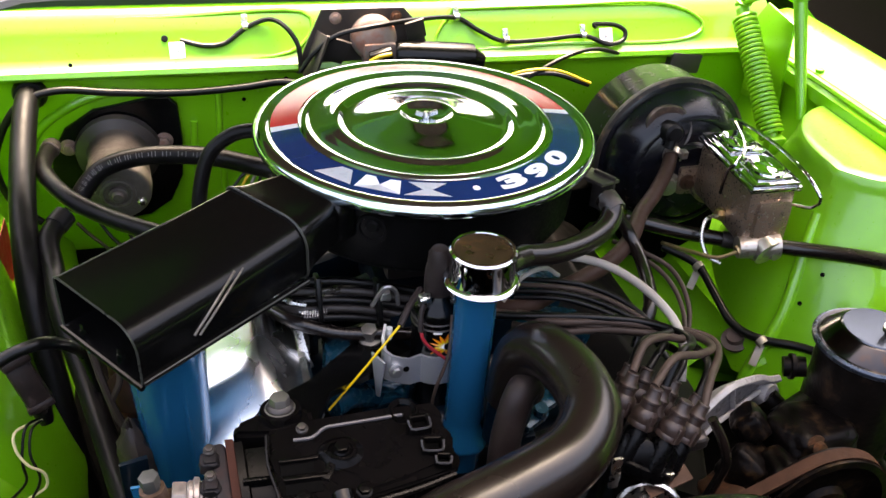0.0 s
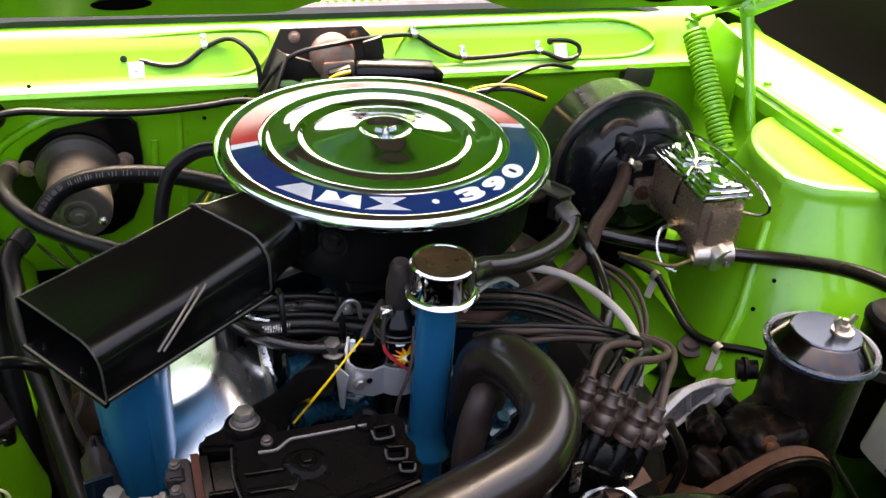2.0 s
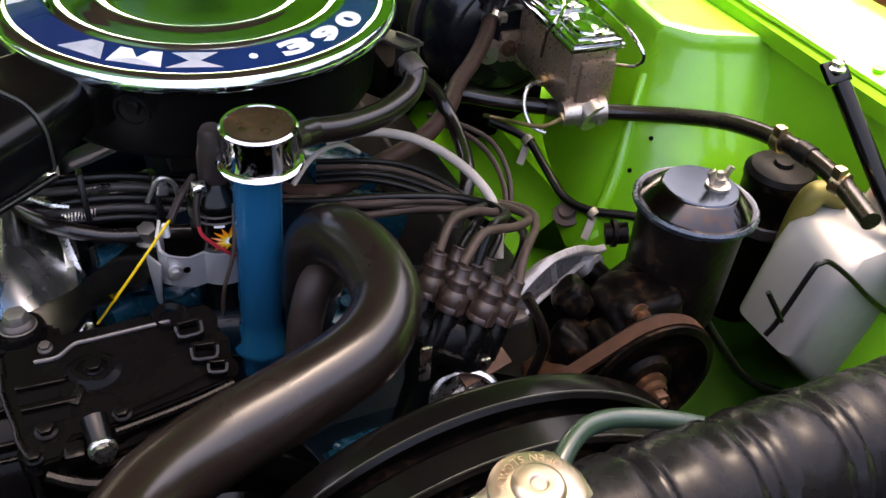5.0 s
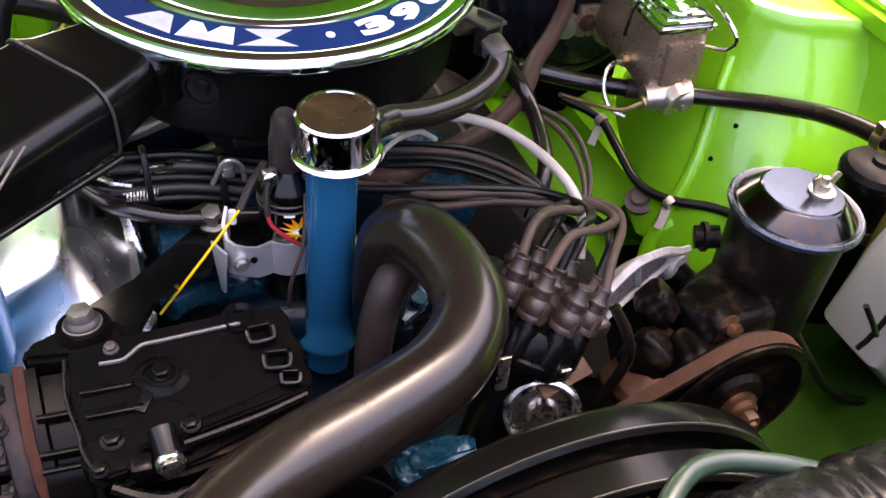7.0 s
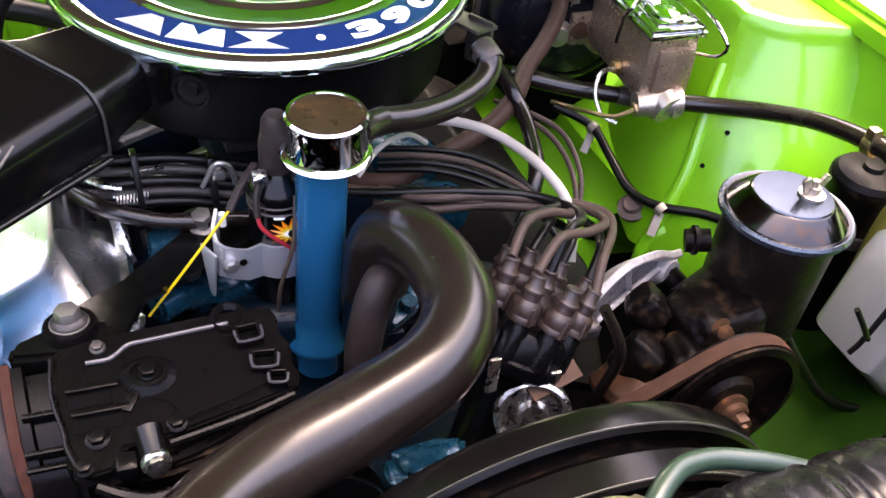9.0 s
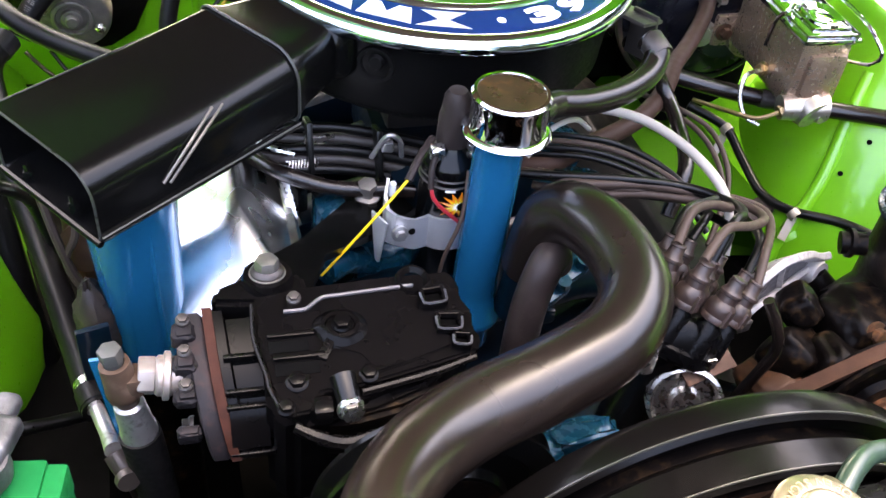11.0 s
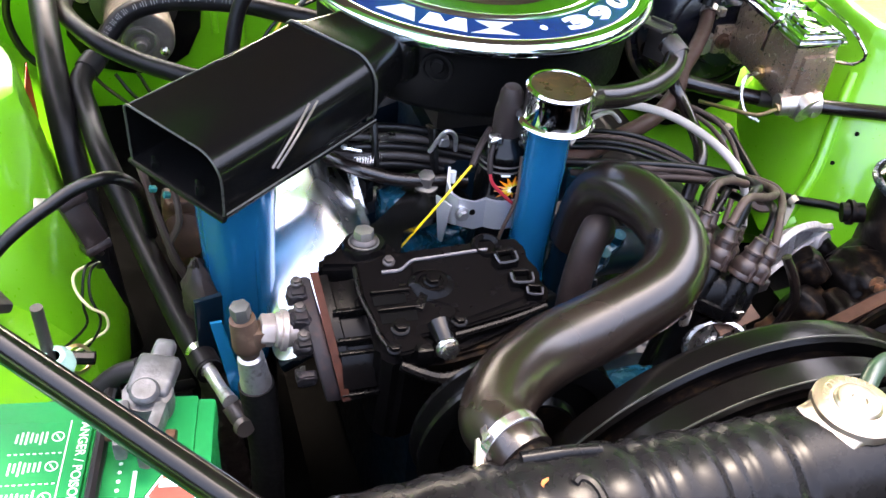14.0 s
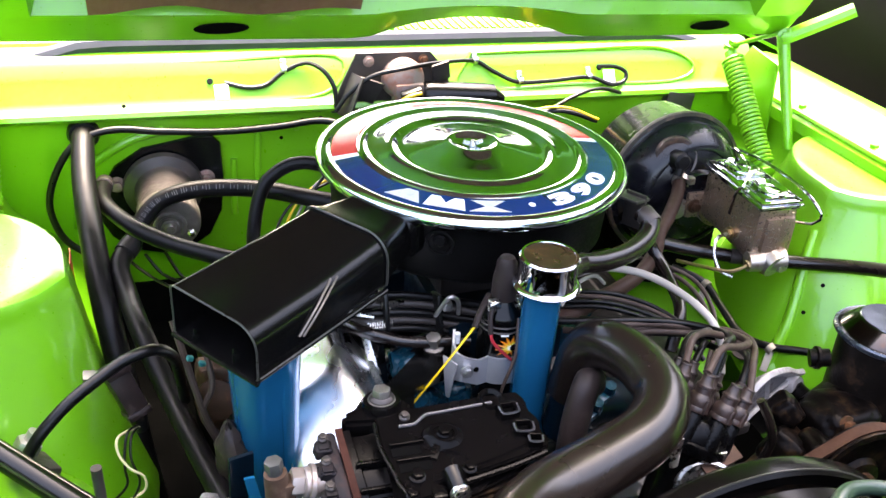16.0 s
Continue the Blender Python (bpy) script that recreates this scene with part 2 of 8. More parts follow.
def box(c, size, turn=None, bevel=0.003, seg=2):
    bm = bmesh.new()
    bmesh.ops.create_cube(bm, size=1, matrix=Matrix.Diagonal((*size, 1)))
    if bevel:
        bmesh.ops.bevel(bm, geom=bm.edges[:], offset=min(bevel, min(size) * 0.45), segments=seg, affect="EDGES", profile=0.6)
    bmesh.ops.transform(bm, matrix=Matrix.Translation(c) @ (turn or Matrix.Identity(4)), verts=bm.verts[:])
    return bm


def prism(outline, at, axis, depth, up=(0, 0, 1), bevel=0.002):
    """A plate: an outline in the plane across the axis, pushed along it."""
    bm = bmesh.new()
    m = Matrix.Translation(at) @ frame_to(axis, up)
    low = [bm.verts.new((x, y, 0)) for x, y in outline]
    f = bm.faces.new(low)
    top = bmesh.ops.extrude_face_region(bm, geom=[f])["geom"]
    bmesh.ops.translate(bm, verts=[v for v in top if isinstance(v, bmesh.types.BMVert)], vec=(0, 0, depth))
    bmesh.ops.recalc_face_normals(bm, faces=bm.faces[:])
    if bevel:
        bmesh.ops.bevel(bm, geom=[e for e in bm.edges if e.is_boundary is False], offset=bevel, segments=2, affect="EDGES", profile=0.6)
    bmesh.ops.transform(bm, matrix=m, verts=bm.verts[:])
    return bm


def loft(rings, close=True, caps=(True, True)):
    bm = bmesh.new()
    rows = [[bm.verts.new(p) for p in ring] for ring in rings]
    n = len(rows[0])
    for p, q in zip(rows, rows[1:]):
        for j in range(n if close else n - 1):
            bm.faces.new((p[j], p[(j + 1) % n], q[(j + 1) % n], q[j]))
    if close and caps[0]:
        bm.faces.new(rows[0][::-1])
    if close and caps[1]:
        bm.faces.new(rows[-1])
    return bm


def sheet(rings, thick=0.004):
    """A pressed panel: an open loft with a thickness."""
    bm = loft(rings, close=False)
    bmesh.ops.recalc_face_normals(bm, faces=bm.faces[:])
    bmesh.ops.solidify(bm, geom=bm.faces[:], thickness=thick)
    return bm


def join(*bms):
    out = bms[0]
    for b in bms[1:]:
        me = bpy.data.meshes.new("tmp")
        b.to_mesh(me)
        b.free()
        out.from_mesh(me)
        bpy.data.meshes.remove(me)
    return out


def rounded(w, h, r, n=4):
    """A rounded rectangle round the origin, or with four radii (right top, left top, left bottom, right bottom)."""
    rs = r if isinstance(r, (list, tuple)) else (r,) * 4
    pts = []
    for k, (sx, sy) in enumerate(((1, 1), (-1, 1), (-1, -1), (1, -1))):
        q = rs[k]
        cx, cy = sx * (w / 2 - q), sy * (h / 2 - q)
        for j in range(n + 1):
            a = radians(90 * k + 90 * j / n)
            pts.append((cx + q * math.cos(a), cy + q * math.sin(a)))
    return pts


def hexagon(r):
    return [(r * math.cos(radians(60 * k)), r * math.sin(radians(60 * k))) for k in range(6)]


def bolt(parent, at, axis=(0, 0, 1), r=0.008, material=None, washer=1.5, height=None, name="bolt"):
    h = height or r * 1.1
    b = prism(hexagon(r), Vector(at), axis, h, bevel=r * 0.12)
    w = lathe([(0, -0.002), (r * washer, -0.002), (r * washer, 0.0008), (r * 1.02, 0.002), (0, 0.002)], at, axis, 20)
    return part(name, join(b, w), material or STEEL, parent)


def lump(c, size, seed, rough=0.22, turn=None):
    """An uneven casting: a rounded block pushed in and out by noise."""
    bm = bmesh.new()
    bmesh.ops.create_icosphere(bm, subdivisions=4, radius=1)
    for v in bm.verts:
        p = v.co.copy()
        q = V(*(math.copysign(abs(a) ** 0.55, a) for a in p))
        n = noise.noise(p * 2.1 + V(seed, 0, 0)) + 0.3 * noise.noise(p * 4.1 + V(0, seed, 0))
        v.co = q * (1 + rough * n)
    bmesh.ops.transform(bm, matrix=Matrix.Translation(c) @ (turn or Matrix.Identity(4)) @ Matrix.Diagonal((*(0.5 * s for s in size), 1)), verts=bm.verts[:])
    return bm


def bent_strip(pts, low, high, thick):
    """A bent strip of sheet metal: points in plan, with a lower and an upper edge at each."""
    rows = [[V(p[0], p[1], z) for z in (a, (a + b) / 2, b)] for p, a, b in zip(pts, low, high)]
    return sheet(rows, thick)


def hose_thing(name, pts, r, material, label, group="", sleeves=(), n=16, category="hose"):
    """A hose with a short sleeve at each of the places named along it (0 is its start, 1 its end)."""
    ob = thing(name, label, category, pts[0], group=group)
    part("hose_wall", tube(pts, r, n), material, ob)
    line, _ = curve_points(pts, 12)
    for u, grow, m_ in sleeves:
        k = min(len(line) - 2, int(u * (len(line) - 1)))
        d = line[k + 1] - line[k]
        part("end_sleeve", lathe([(r * 0.98, -0.011), (r * grow, -0.010), (r * grow, 0.010), (r * 0.98, 0.011)], line[k], d, 20), m_, ob)
    return ob


# ---- ground and far surroundings ----
MID = 0.025          # the car's middle line
def drop(x):
    return -0.022 * (x - MID)


bm = bmesh.new()
bmesh.ops.create_grid(bm, x_segments=8, y_segments=8, size=600)
solid("ground", bm, ASPHALT, "dark worn asphalt under the car", "ground", "structure")

# unseen ring of hedge, added to hold back low sky light by direction
rng = random.Random(4)
bm = bmesh.new()
for k in range(3600):
    a = rng.uniform(0, 2 * math.pi)
    d = rng.uniform(10, 13)
    tall = 6.5 if math.cos(a) > 0.3 else (5.0 if math.sin(a) > -0.5 else 1.6)
    p = V(d * math.cos(a), d * math.sin(a), rng.uniform(0, tall) * (1 - 0.35 * rng.random()))
    s = rng.uniform(0.25, 0.7)
    vs = [bm.verts.new(p + V(rng.gauss(0, s), rng.gauss(0, s), rng.gauss(0, s))) for _ in range(5)]
    for i, j, l in ((0, 1, 2), (0, 2, 3), (0, 3, 4), (1, 2, 4)):
        bm.faces.new((vs[i], vs[j], vs[l]))
solid("hedge", bm, FOLIAGE, "unseen hedge ring added to shape the sky light", "hedge", "stuff")

# ---- the car's body ----
car = thing("car_body", "lime green painted car body with its bonnet raised", "car", (MID, 0.3, 0))


def across(profile, x0, x1, n=14, thick=0.003):
    rings = []
    for k in range(n + 1):
        x = x0 + (x1 - x0) * k / n
        rings.append([V(x, y, z + drop(x)) for y, z in profile])
    return sheet(rings, thick)


WALL = [(0.354, 0.57), (0.352, 0.60), (0.347, 0.858), (0.343, 0.868), (0.332, 0.872), (0.328, 0.878), (0.331, 0.885), (0.342, 0.890), (0.350, 0.898), (0.366, 0.925), (0.378, 0.943), (0.388, 0.951), (0.400, 0.956), (0.45, 0.958)]
firewall = part("firewall", across(WALL, -0.66, 0.70, 20), GREEN, car)
# lowest firewall in near-black, its shade put into the colour
part("toe_board", across([(0.20, 0.28), (0.30, 0.42), (0.350, 0.565), (0.356, 0.575)], -0.66, 0.70, 6), DARK, car, "toe board coloured black for the shade low in the bay")
# a shallow raised panel along the cowl's face, its edges as soft creases
for outline in (((-0.563, 0.361, 0.921), (-0.522, 0.380, 0.950), (-0.30, 0.380, 0.950), (-0.098, 0.380, 0.950), (-0.123, 0.347, 0.899), (-0.30, 0.345, 0.894), (-0.500, 0.344, 0.893), (-0.548, 0.350, 0.904)), ((0.135, 0.378, 0.944), (0.32, 0.378, 0.942), (0.500, 0.377, 0.938), (0.572, 0.360, 0.906), (0.520, 0.345, 0.884), (0.32, 0.346, 0.889), (0.115, 0.347, 0.892))):
    edge = [(x, y + 0.0016, z) for x, y, z in outline]
    part("cowl_crease", tube([*edge, edge[0]], 0.0034, 8, 5), GREEN, firewall)
# ribs pressed into the firewall
for x, z0, z1 in ((-0.235, 0.68, 0.845), (-0.275, 0.70, 0.80), (0.235, 0.76, 0.85)):
    part("pressed_rib", tube([(x, 0.350, z0), (x, 0.349, (z0 + z1) / 2), (x + 0.003, 0.348, z1)], 0.0055, 10), GREEN, firewall)
part("pressed_arch", tube([(-0.52, 0.351, 0.70), (-0.50, 0.349, 0.79), (-0.44, 0.348, 0.838), (-0.375, 0.348, 0.858)], 0.007, 10), GREEN, firewall)
for x, z in ((-0.375, 0.853), (-0.225, 0.868), (-0.17, 0.845), (0.02, 0.80)):
    part("stud", lathe([(0, 0.004), (0.004, 0.004), (0.006, 0)], (x, 0.3485, z), (0, -1, 0), 14), GREEN, firewall)
for x, z in ((-0.16, 0.858), (-0.13, 0.86), (-0.195, 0.83), (-0.43, 0.905), (-0.19, 0.885)):
    part("hole", lathe([(0, 0.0008), (0.003, 0.0008), (0.0032, 0)], (x, 0.3465 if z < 0.87 else 0.333, z), (0, -1, 0), 10), DARK, firewall)

# rubber strip along the cowl's rear edge
strip = []
for k in range(25):
    x = -0.585 + 1.185 * k / 24
    e = max(0, abs(x - MID) - 0.5) * 0.25
    strip.append([V(x, y - e * 0.4, z + drop(x) - e) for y, z in ((0.402, 0.955), (0.399, 0.966), (0.405, 0.974), (0.425, 0.975), (0.432, 0.968), (0.432, 0.955))])
part("weatherstrip", loft(strip), RUBBER_STRIP, car, "grey rubber sealing strip")
top = part("cowl_top", across([(0.430, 0.950), (0.436, 0.962), (0.50, 0.972), (0.62, 0.990)], -0.60, 0.64, 16), GREEN, car)
for k in range(62):
    x = -0.42 + 0.0145 * k
    long = 0.085 if -0.02 < x < 0.30 else 0.05
    b = box((x, 0.455 + long / 2, 0.970 + drop(x)), (0.0075, long, 0.009), pose(0, 0, 0, 7, 0, 8), 0.002)
    part("slat", b, GREEN, top)

# raised bonnet: an inner frame round a brown pad
OPEN = radians(58)
HY, HZ = 0.285, 1.0175


def lid_at(x, s, up=0.0):
    """A place on the raised bonnet's underside: s metres from its rear edge."""
    y = HY - s * math.cos(OPEN) - up * math.sin(OPEN)
    z = HZ + s * math.sin(OPEN) - up * math.cos(OPEN)
    return V(x, y, z + drop(x) * 1.5 + 0.034 * max(0.0, 1 - ((x - 0.09) / 0.17) ** 2) * max(0.0, 1 - s / 0.1))


hood = part("hood", sheet([[lid_at(MID + u * 0.66, s, 0) for s in (0.0, 0.04, 0.10, 0.4, 0.8, 1.2)] for u in (k / 20 for k in range(-20, 21))], 0.004), GREEN, car, "raised bonnet")
frame_rear = [[lid_at(x, s, up) for s, up in ((0.0, 0.006), (0.006, 0.022), (0.06, 0.026), (0.072, 0.008))] for x in (MID - 0.65 + 1.3 * k / 40 for k in range(41))]
inner = part("inner_frame", sheet(frame_rear, 0.003), GREEN, hood)
for sx in (-1, 1):
    side = [[lid_at(MID + sx * (0.655 - w), s, up) for w, up in ((0.0, 0.004), (0.008, 0.03), (0.10, 0.03), (0.11, 0.004))] for s in (0.06, 0.3, 0.7, 1.18)]
    part("side_frame", sheet(side, 0.003), GREEN, hood)
part("hood_pad", sheet([[lid_at(x, s, 0.012 + 0.004 * math.sin(9 * x + 7 * s)) for s in (0.235, 0.29, 0.35, 0.5, 0.8, 1.10)] for x in (MID - 0.30 + 0.60 * k / 10 for k in range(11))], 0.006), PAD, hood, "brown fibre insulating pad")
part("pad_edge", sheet([[lid_at(x, s, 0.034 + 0.003 * math.sin(23 * x)) for s in (0.082 + 0.006 * math.sin(31 * x), 0.12, 0.27)] for x in (-0.46 + 0.36 * k / 16 for k in range(17))], 0.004), PAD, hood, "sagging brown edge of the pad")
for x in (-0.29, 0.505):
    c = lid_at(x, 0.036, 0.0275)
    n = V(0, -math.sin(OPEN), -math.cos(OPEN))
    part("frame_hole", prism([(0.038 * math.cos(radians(20 * k)), 0.011 * math.sin(radians(20 * k))) for k in range(18)], c, n, 0.0012, bevel=0), DARK, hood)


# windscreen and roof behind the raised bonnet
glass = mat("tinted_glass", (0.02, 0.025, 0.025), 0.04, 0.0, 1.0, 0.1, 20)
part("windscreen", sheet([[V(x, 0.70 + 0.10 * (x - MID) ** 2 * -0.6 + d, z) for d, z in ((0.0, 0.99), (0.28, 1.17), (0.56, 1.33))] for x in (-0.62, -0.3, MID, 0.35, 0.67)], 0.006), glass, car, "dark windscreen")
part("roof", sheet([[V(x, y, z) for y, z in ((1.25, 1.33), (1.45, 1.37), (2.2, 1.36))] for x in (-0.56, 0.0, 0.6)], 0.01), GREEN, car)
part("scuttle", sheet([[V(x, y, z) for y, z in ((0.61, 0.988), (0.70, 0.990))] for x in (-0.66, 0.0, 0.7)], 0.004), GREEN, car)

# shock towers, inner wings and wings, mirrored about the car's middle line
def tower(side):
    def P(x, y, z):
        return V(MID + side * (x - MID), y, z)
    topo = [(0.560, -0.055), (0.568, 0.03), (0.605, 0.10), (0.66, 0.14), (0.73, 0.15), (0.80, 0.14), (0.80, -0.15), (0.72, -0.14), (0.655, -0.118), (0.597, -0.095)]
    mid = [(0.52, -0.085), (0.535, 0.05), (0.575, 0.13), (0.65, 0.18), (0.73, 0.19), (0.82, 0.18), (0.82, -0.21), (0.72, -0.21), (0.625, -0.19), (0.552, -0.155)]
    low = [(0.44, -0.11), (0.475, 0.07), (0.53, 0.16), (0.63, 0.22), (0.73, 0.23), (0.85, 0.2), (0.85, -0.27), (0.70, -0.27), (0.58, -0.25), (0.475, -0.20)]
    if side < 0:
        mid = [(x + 0.02 * (x < 0.7), y) for x, y in mid]
        low = [(x + 0.05 * (x < 0.7), y) for x, y in low]
    cx, cy = 0.69, 0.0

    def ring(o, z, k=1.0):
        pts = [P(cx + (x - cx) * k, cy + (y - cy) * k, z) for x, y in o]
        return curve_points([*pts, pts[0]], 4)[0][:-1]
    rings = [ring(low, 0.555 if side > 0 else 0.50), ring(low, 0.58), ring(mid, 0.72), ring(topo, 0.822, 1.012), ring(topo, 0.834, 0.998), ring(topo, 0.843, 0.982), ring(topo, 0.8485, 0.958), ring(topo, 0.8500, 0.925), ring(topo, 0.8490, 0.82), ring(topo, 0.848, 0.2)]
    t = part("shock_tower", loft(rings, caps=(False, True)), GREEN, car)
    if side > 0:
        for x, y, z in ((0.535, -0.121, 0.724), (0.509, -0.125, 0.682), (0.531, -0.142, 0.690), (0.545, -0.152, 0.684)):
            part("hole", lathe([(0, 0.001), (0.0032, 0.001), (0.0034, -0.004)], (x, y, z), (-0.8, -0.33, 0.5), 10), DARK, t)
        part("corner_pressing", tube([(0.549, -0.062, 0.785), (0.527, -0.082, 0.735), (0.492, -0.118, 0.658), (0.449, -0.134, 0.577), (0.44, -0.14, 0.54)], [0.008, 0.008, 0.009, 0.010, 0.010], 12), GREEN, t)
    if side > 0:
        part("wing_pressing", tube([(x, y, 0.602 + (x - 0.46) * 0.522) for x, y in ((0.518, 0.030), (0.540, 0.014), (0.552, -0.030), (0.540, -0.052), (0.520, -0.040), (0.508, -0.004), (0.510, 0.022), (0.518, 0.030))], 0.0042, 8, 4), GREEN, t)
    # inner wing: floor pan beside the engine and a wall to the rear
    rows = []
    for y in (-0.95, -0.6, -0.3, -0.14, -0.06, 0.0, 0.2, 0.36):
        low_in = ((0.345, 0.475), (0.405, 0.535)) if side > 0 and y > -0.10 else ((0.60 if side > 0 else 0.515, 0.50), (0.61 if side > 0 else 0.52, 0.51))
        rows.append([P(x, y, z) for x, z in (*low_in, (0.452 if side > 0 and y > -0.3 else (0.62 if side > 0 else 0.525), 0.57 if side > 0 else 0.52), (0.46 if side > 0 and y > -0.3 else (0.63 if side > 0 else 0.53), 0.60), (0.575 if side < 0 or y > -0.3 else 0.645, 0.66), (0.66, 0.74), (0.685, 0.80), (0.69, 0.872))])
    inner = part("inner_wing", sheet(rows, 0.003), GREEN, car)
    # low panel beside the engine in near-black, with the deep shade painted in
    part("frame_rail", sheet([[P(x, y, z) for x, z in ((0.30, 0.36), (0.40, 0.44), (0.43, 0.515), (0.56, 0.53))] for y in (-0.95, -0.3, 0.36)], 0.004), DARK, car, "low side panel coloured black for deep shade")
    # gutter, raised joint and wing
    rows = []
    for k in range(12):
        y = 0.42 - 1.40 * k / 11
        b = -0.05 * max(0, -y - 0.12) if y < -0.12 else 0
        rows.append([P(x + b * 0.3, y, z + drop(x) * side) for x, z in ((0.672, 0.858), (0.672, 0.878), (0.680, 0.886), (0.687, 0.882), (0.692, 0.890), (0.705, 0.893), (0.722, 0.900), (0.742, 0.914), (0.775, 0.920), (0.808, 0.912), (0.85, 0.880), (0.872, 0.80), (0.880, 0.66), (0.868, 0.40))])
    wing = part("wing", sheet(rows, 0.003), GREEN, car)
    rows = []
    for k in range(12):
        y = 0.30 - 0.72 * k / 11
        rows.append(P(0.682, y, 0.887 + drop(0.672) * side))
    part("sealer_bead", tube(rows, 0.006, 8, 2), GREEN_OLD, wing, "rough yellowed seam sealer")
    for y in (0.20, 0.02, -0.28):
        part("wing_bolt", prism(hexagon(0.008), P(0.70, y, 0.891 + drop(0.70) * side), (0, 0, 1), 0.006), GREEN, wing)
    return t


tower(1)
tower(-1)
# nose: radiator support and cross panel in front of the radiator, low
# made full width to shut low front light out of the bay
part("radiator_support", sheet([[V(x, y, z) for y, z in ((-0.71, 0.28), (-0.71, 0.70), (-0.715, 0.815), (-0.73, 0.83), (-1.05, 0.83), (-1.12, 0.74), (-1.13, 0.30))] for x in (-0.86, -0.3, 0.1, 0.4, 0.90)], 0.004), BLACK, car, "black painted radiator support panel")
# black sheet added where the bay's floor is lost in shade
part("floor_shade", box((MID, -0.25, 0.28), (1.72, 1.5, 0.01)), DARK, car, "black sheet standing for the deep shade under the engine")


# bonnet hinges
def hinge(side):
    def P(x, y, z):
        x += 0.055 if side < 0 else 0.0
        return V(MID + side * (x - MID), y, z + drop(MID + side * (x - MID)) + 0.012)
    h = thing("hood_hinge", "lime green painted bonnet hinge with a long coil spring", "hinge", P(0.62, 0.30, 0.78), group="bonnet hinges")
    part("hinge_plate", prism([(-0.06, -0.08), (0.05, -0.09), (0.07, 0.02), (0.03, 0.08), (-0.05, 0.07)], P(0.668, 0.30, 0.87), (side, 0, 0), 0.005), GREEN, h)
    a, b = P(0.612, 0.315, 0.945), P(0.612, 0.15, 0.780)
    d = b - a
    L = d.length
    m = Matrix.Translation(a) @ frame_to(d)
    turns = 27
    pts = [m @ V(0.0175 * math.cos(2 * math.pi * k / 12), 0.0175 * math.sin(2 * math.pi * k / 12), L * (0.06 + 0.88 * k / (12 * turns))) for k in range(12 * turns + 1)]
    part("spring", tube(pts, 0.0033, 6, 1), GREEN_OLD, h)
    part("spring_core", tube([a, b], 0.011, 10), GREEN_OLD, h)
    part("spring_hook", tube([a + V(0, 0, 0.012), a, a + d * 0.07], 0.005, 8), GREEN, h)
    part("spring_anchor", box(b, (0.03, 0.02, 0.03), None, 0.005), GREEN, h)
    c, e = P(0.662, 0.245, 0.990), P(0.662, 0.165, 0.815)
    part("hinge_strut", tube([c, (c + e) / 2, e], [0.011, 0.0095, 0.008], 12), GREEN, h)
    part("upper_arm", join(box((a + c) / 2 + V(0, 0, 0.012), (0.022, (a - c).length * 1.25, 0.006), frame_to((c - a).cross(V(0, 0, 1)).cross(c - a), (c - a)), 0.002), tube([c, c + V(side * 0.09, -0.05, 0.06)], 0.013, 8)), GREEN, h)
    bolt(h, a + V(0, 0, 0.014), (0, -0.3, 1), 0.009, GREEN)
    bolt(h, c + V(-side * 0.006, -0.01, 0.006), (-side * 0.5, -1, 0.2), 0.009, GREEN)
    part("hinge_knuckle", join(lathe([(0, 0.012), (0.018, 0.012), (0.018, 0)], P(0.655, 0.32, 0.86), (-side, 0, 0), 18), lathe([(0, 0.012), (0.012, 0.012), (0.012, 0)], P(0.655, 0.30, 0.82), (-side, 0, 0), 18), lathe([(0, 0.012), (0.014, 0.012), (0.014, 0)], P(0.655, 0.27, 0.84), (-side, 0, 0), 18)), GREEN, h)


hinge(1)
hinge(-1)

# ---- engine ----
engine = thing("engine", "turquoise blue painted V8 engine with chromed rocker covers", "engine", (0, -0.1, 0.28))
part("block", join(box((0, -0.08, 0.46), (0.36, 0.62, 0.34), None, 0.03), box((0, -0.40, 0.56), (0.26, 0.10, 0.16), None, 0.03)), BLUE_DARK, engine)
# inlet manifold: plenum and runners
man = box((0, -0.02, 0.735), (0.16, 0.30, 0.07), None, 0.02)
runner = [box((s * 0.115, y, 0.715), (0.13, 0.05, 0.05), pose(0, 0, 0, 0, s * 18, 0), 0.015) for s in (-1, 1) for y in (-0.14, -0.05, 0.05, 0.14)]
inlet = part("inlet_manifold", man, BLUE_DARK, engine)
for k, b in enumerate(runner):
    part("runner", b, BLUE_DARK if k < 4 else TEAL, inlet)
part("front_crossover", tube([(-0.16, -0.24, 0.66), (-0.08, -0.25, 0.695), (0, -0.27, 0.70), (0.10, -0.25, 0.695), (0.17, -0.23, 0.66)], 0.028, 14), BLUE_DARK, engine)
part("heater_outlet", join(tube([(-0.105, -0.215, 0.71), (-0.135, -0.235, 0.735), (-0.16, -0.25, 0.74)], [0.014, 0.013, 0.015], 14), box((-0.10, -0.205, 0.70), (0.05, 0.05, 0.04), None, 0.012)), TEAL, engine)
for x, y in ((0.045, -0.31), (0.075, -0.285)):
    part("pump_ear", join(box((x, y, 0.735), (0.036, 0.02, 0.014), pose(0, 0, 0, 15, 0, 30), 0.005), lathe([(0, 0.012), (0.007, 0.012), (0.008, 0)], (x + 0.008, y, 0.74), (0, -0.3, 1), 12)), TEAL, engine)
part("carburettor", join(box((0, 0.0, 0.80), (0.13, 0.16, 0.07), None, 0.01), lathe([(0.07, 0), (0.07, 0.02), (0.06, 0.03), (0.06, 0.05)], (0, 0, 0.83), n=28)), SOOT, engine)


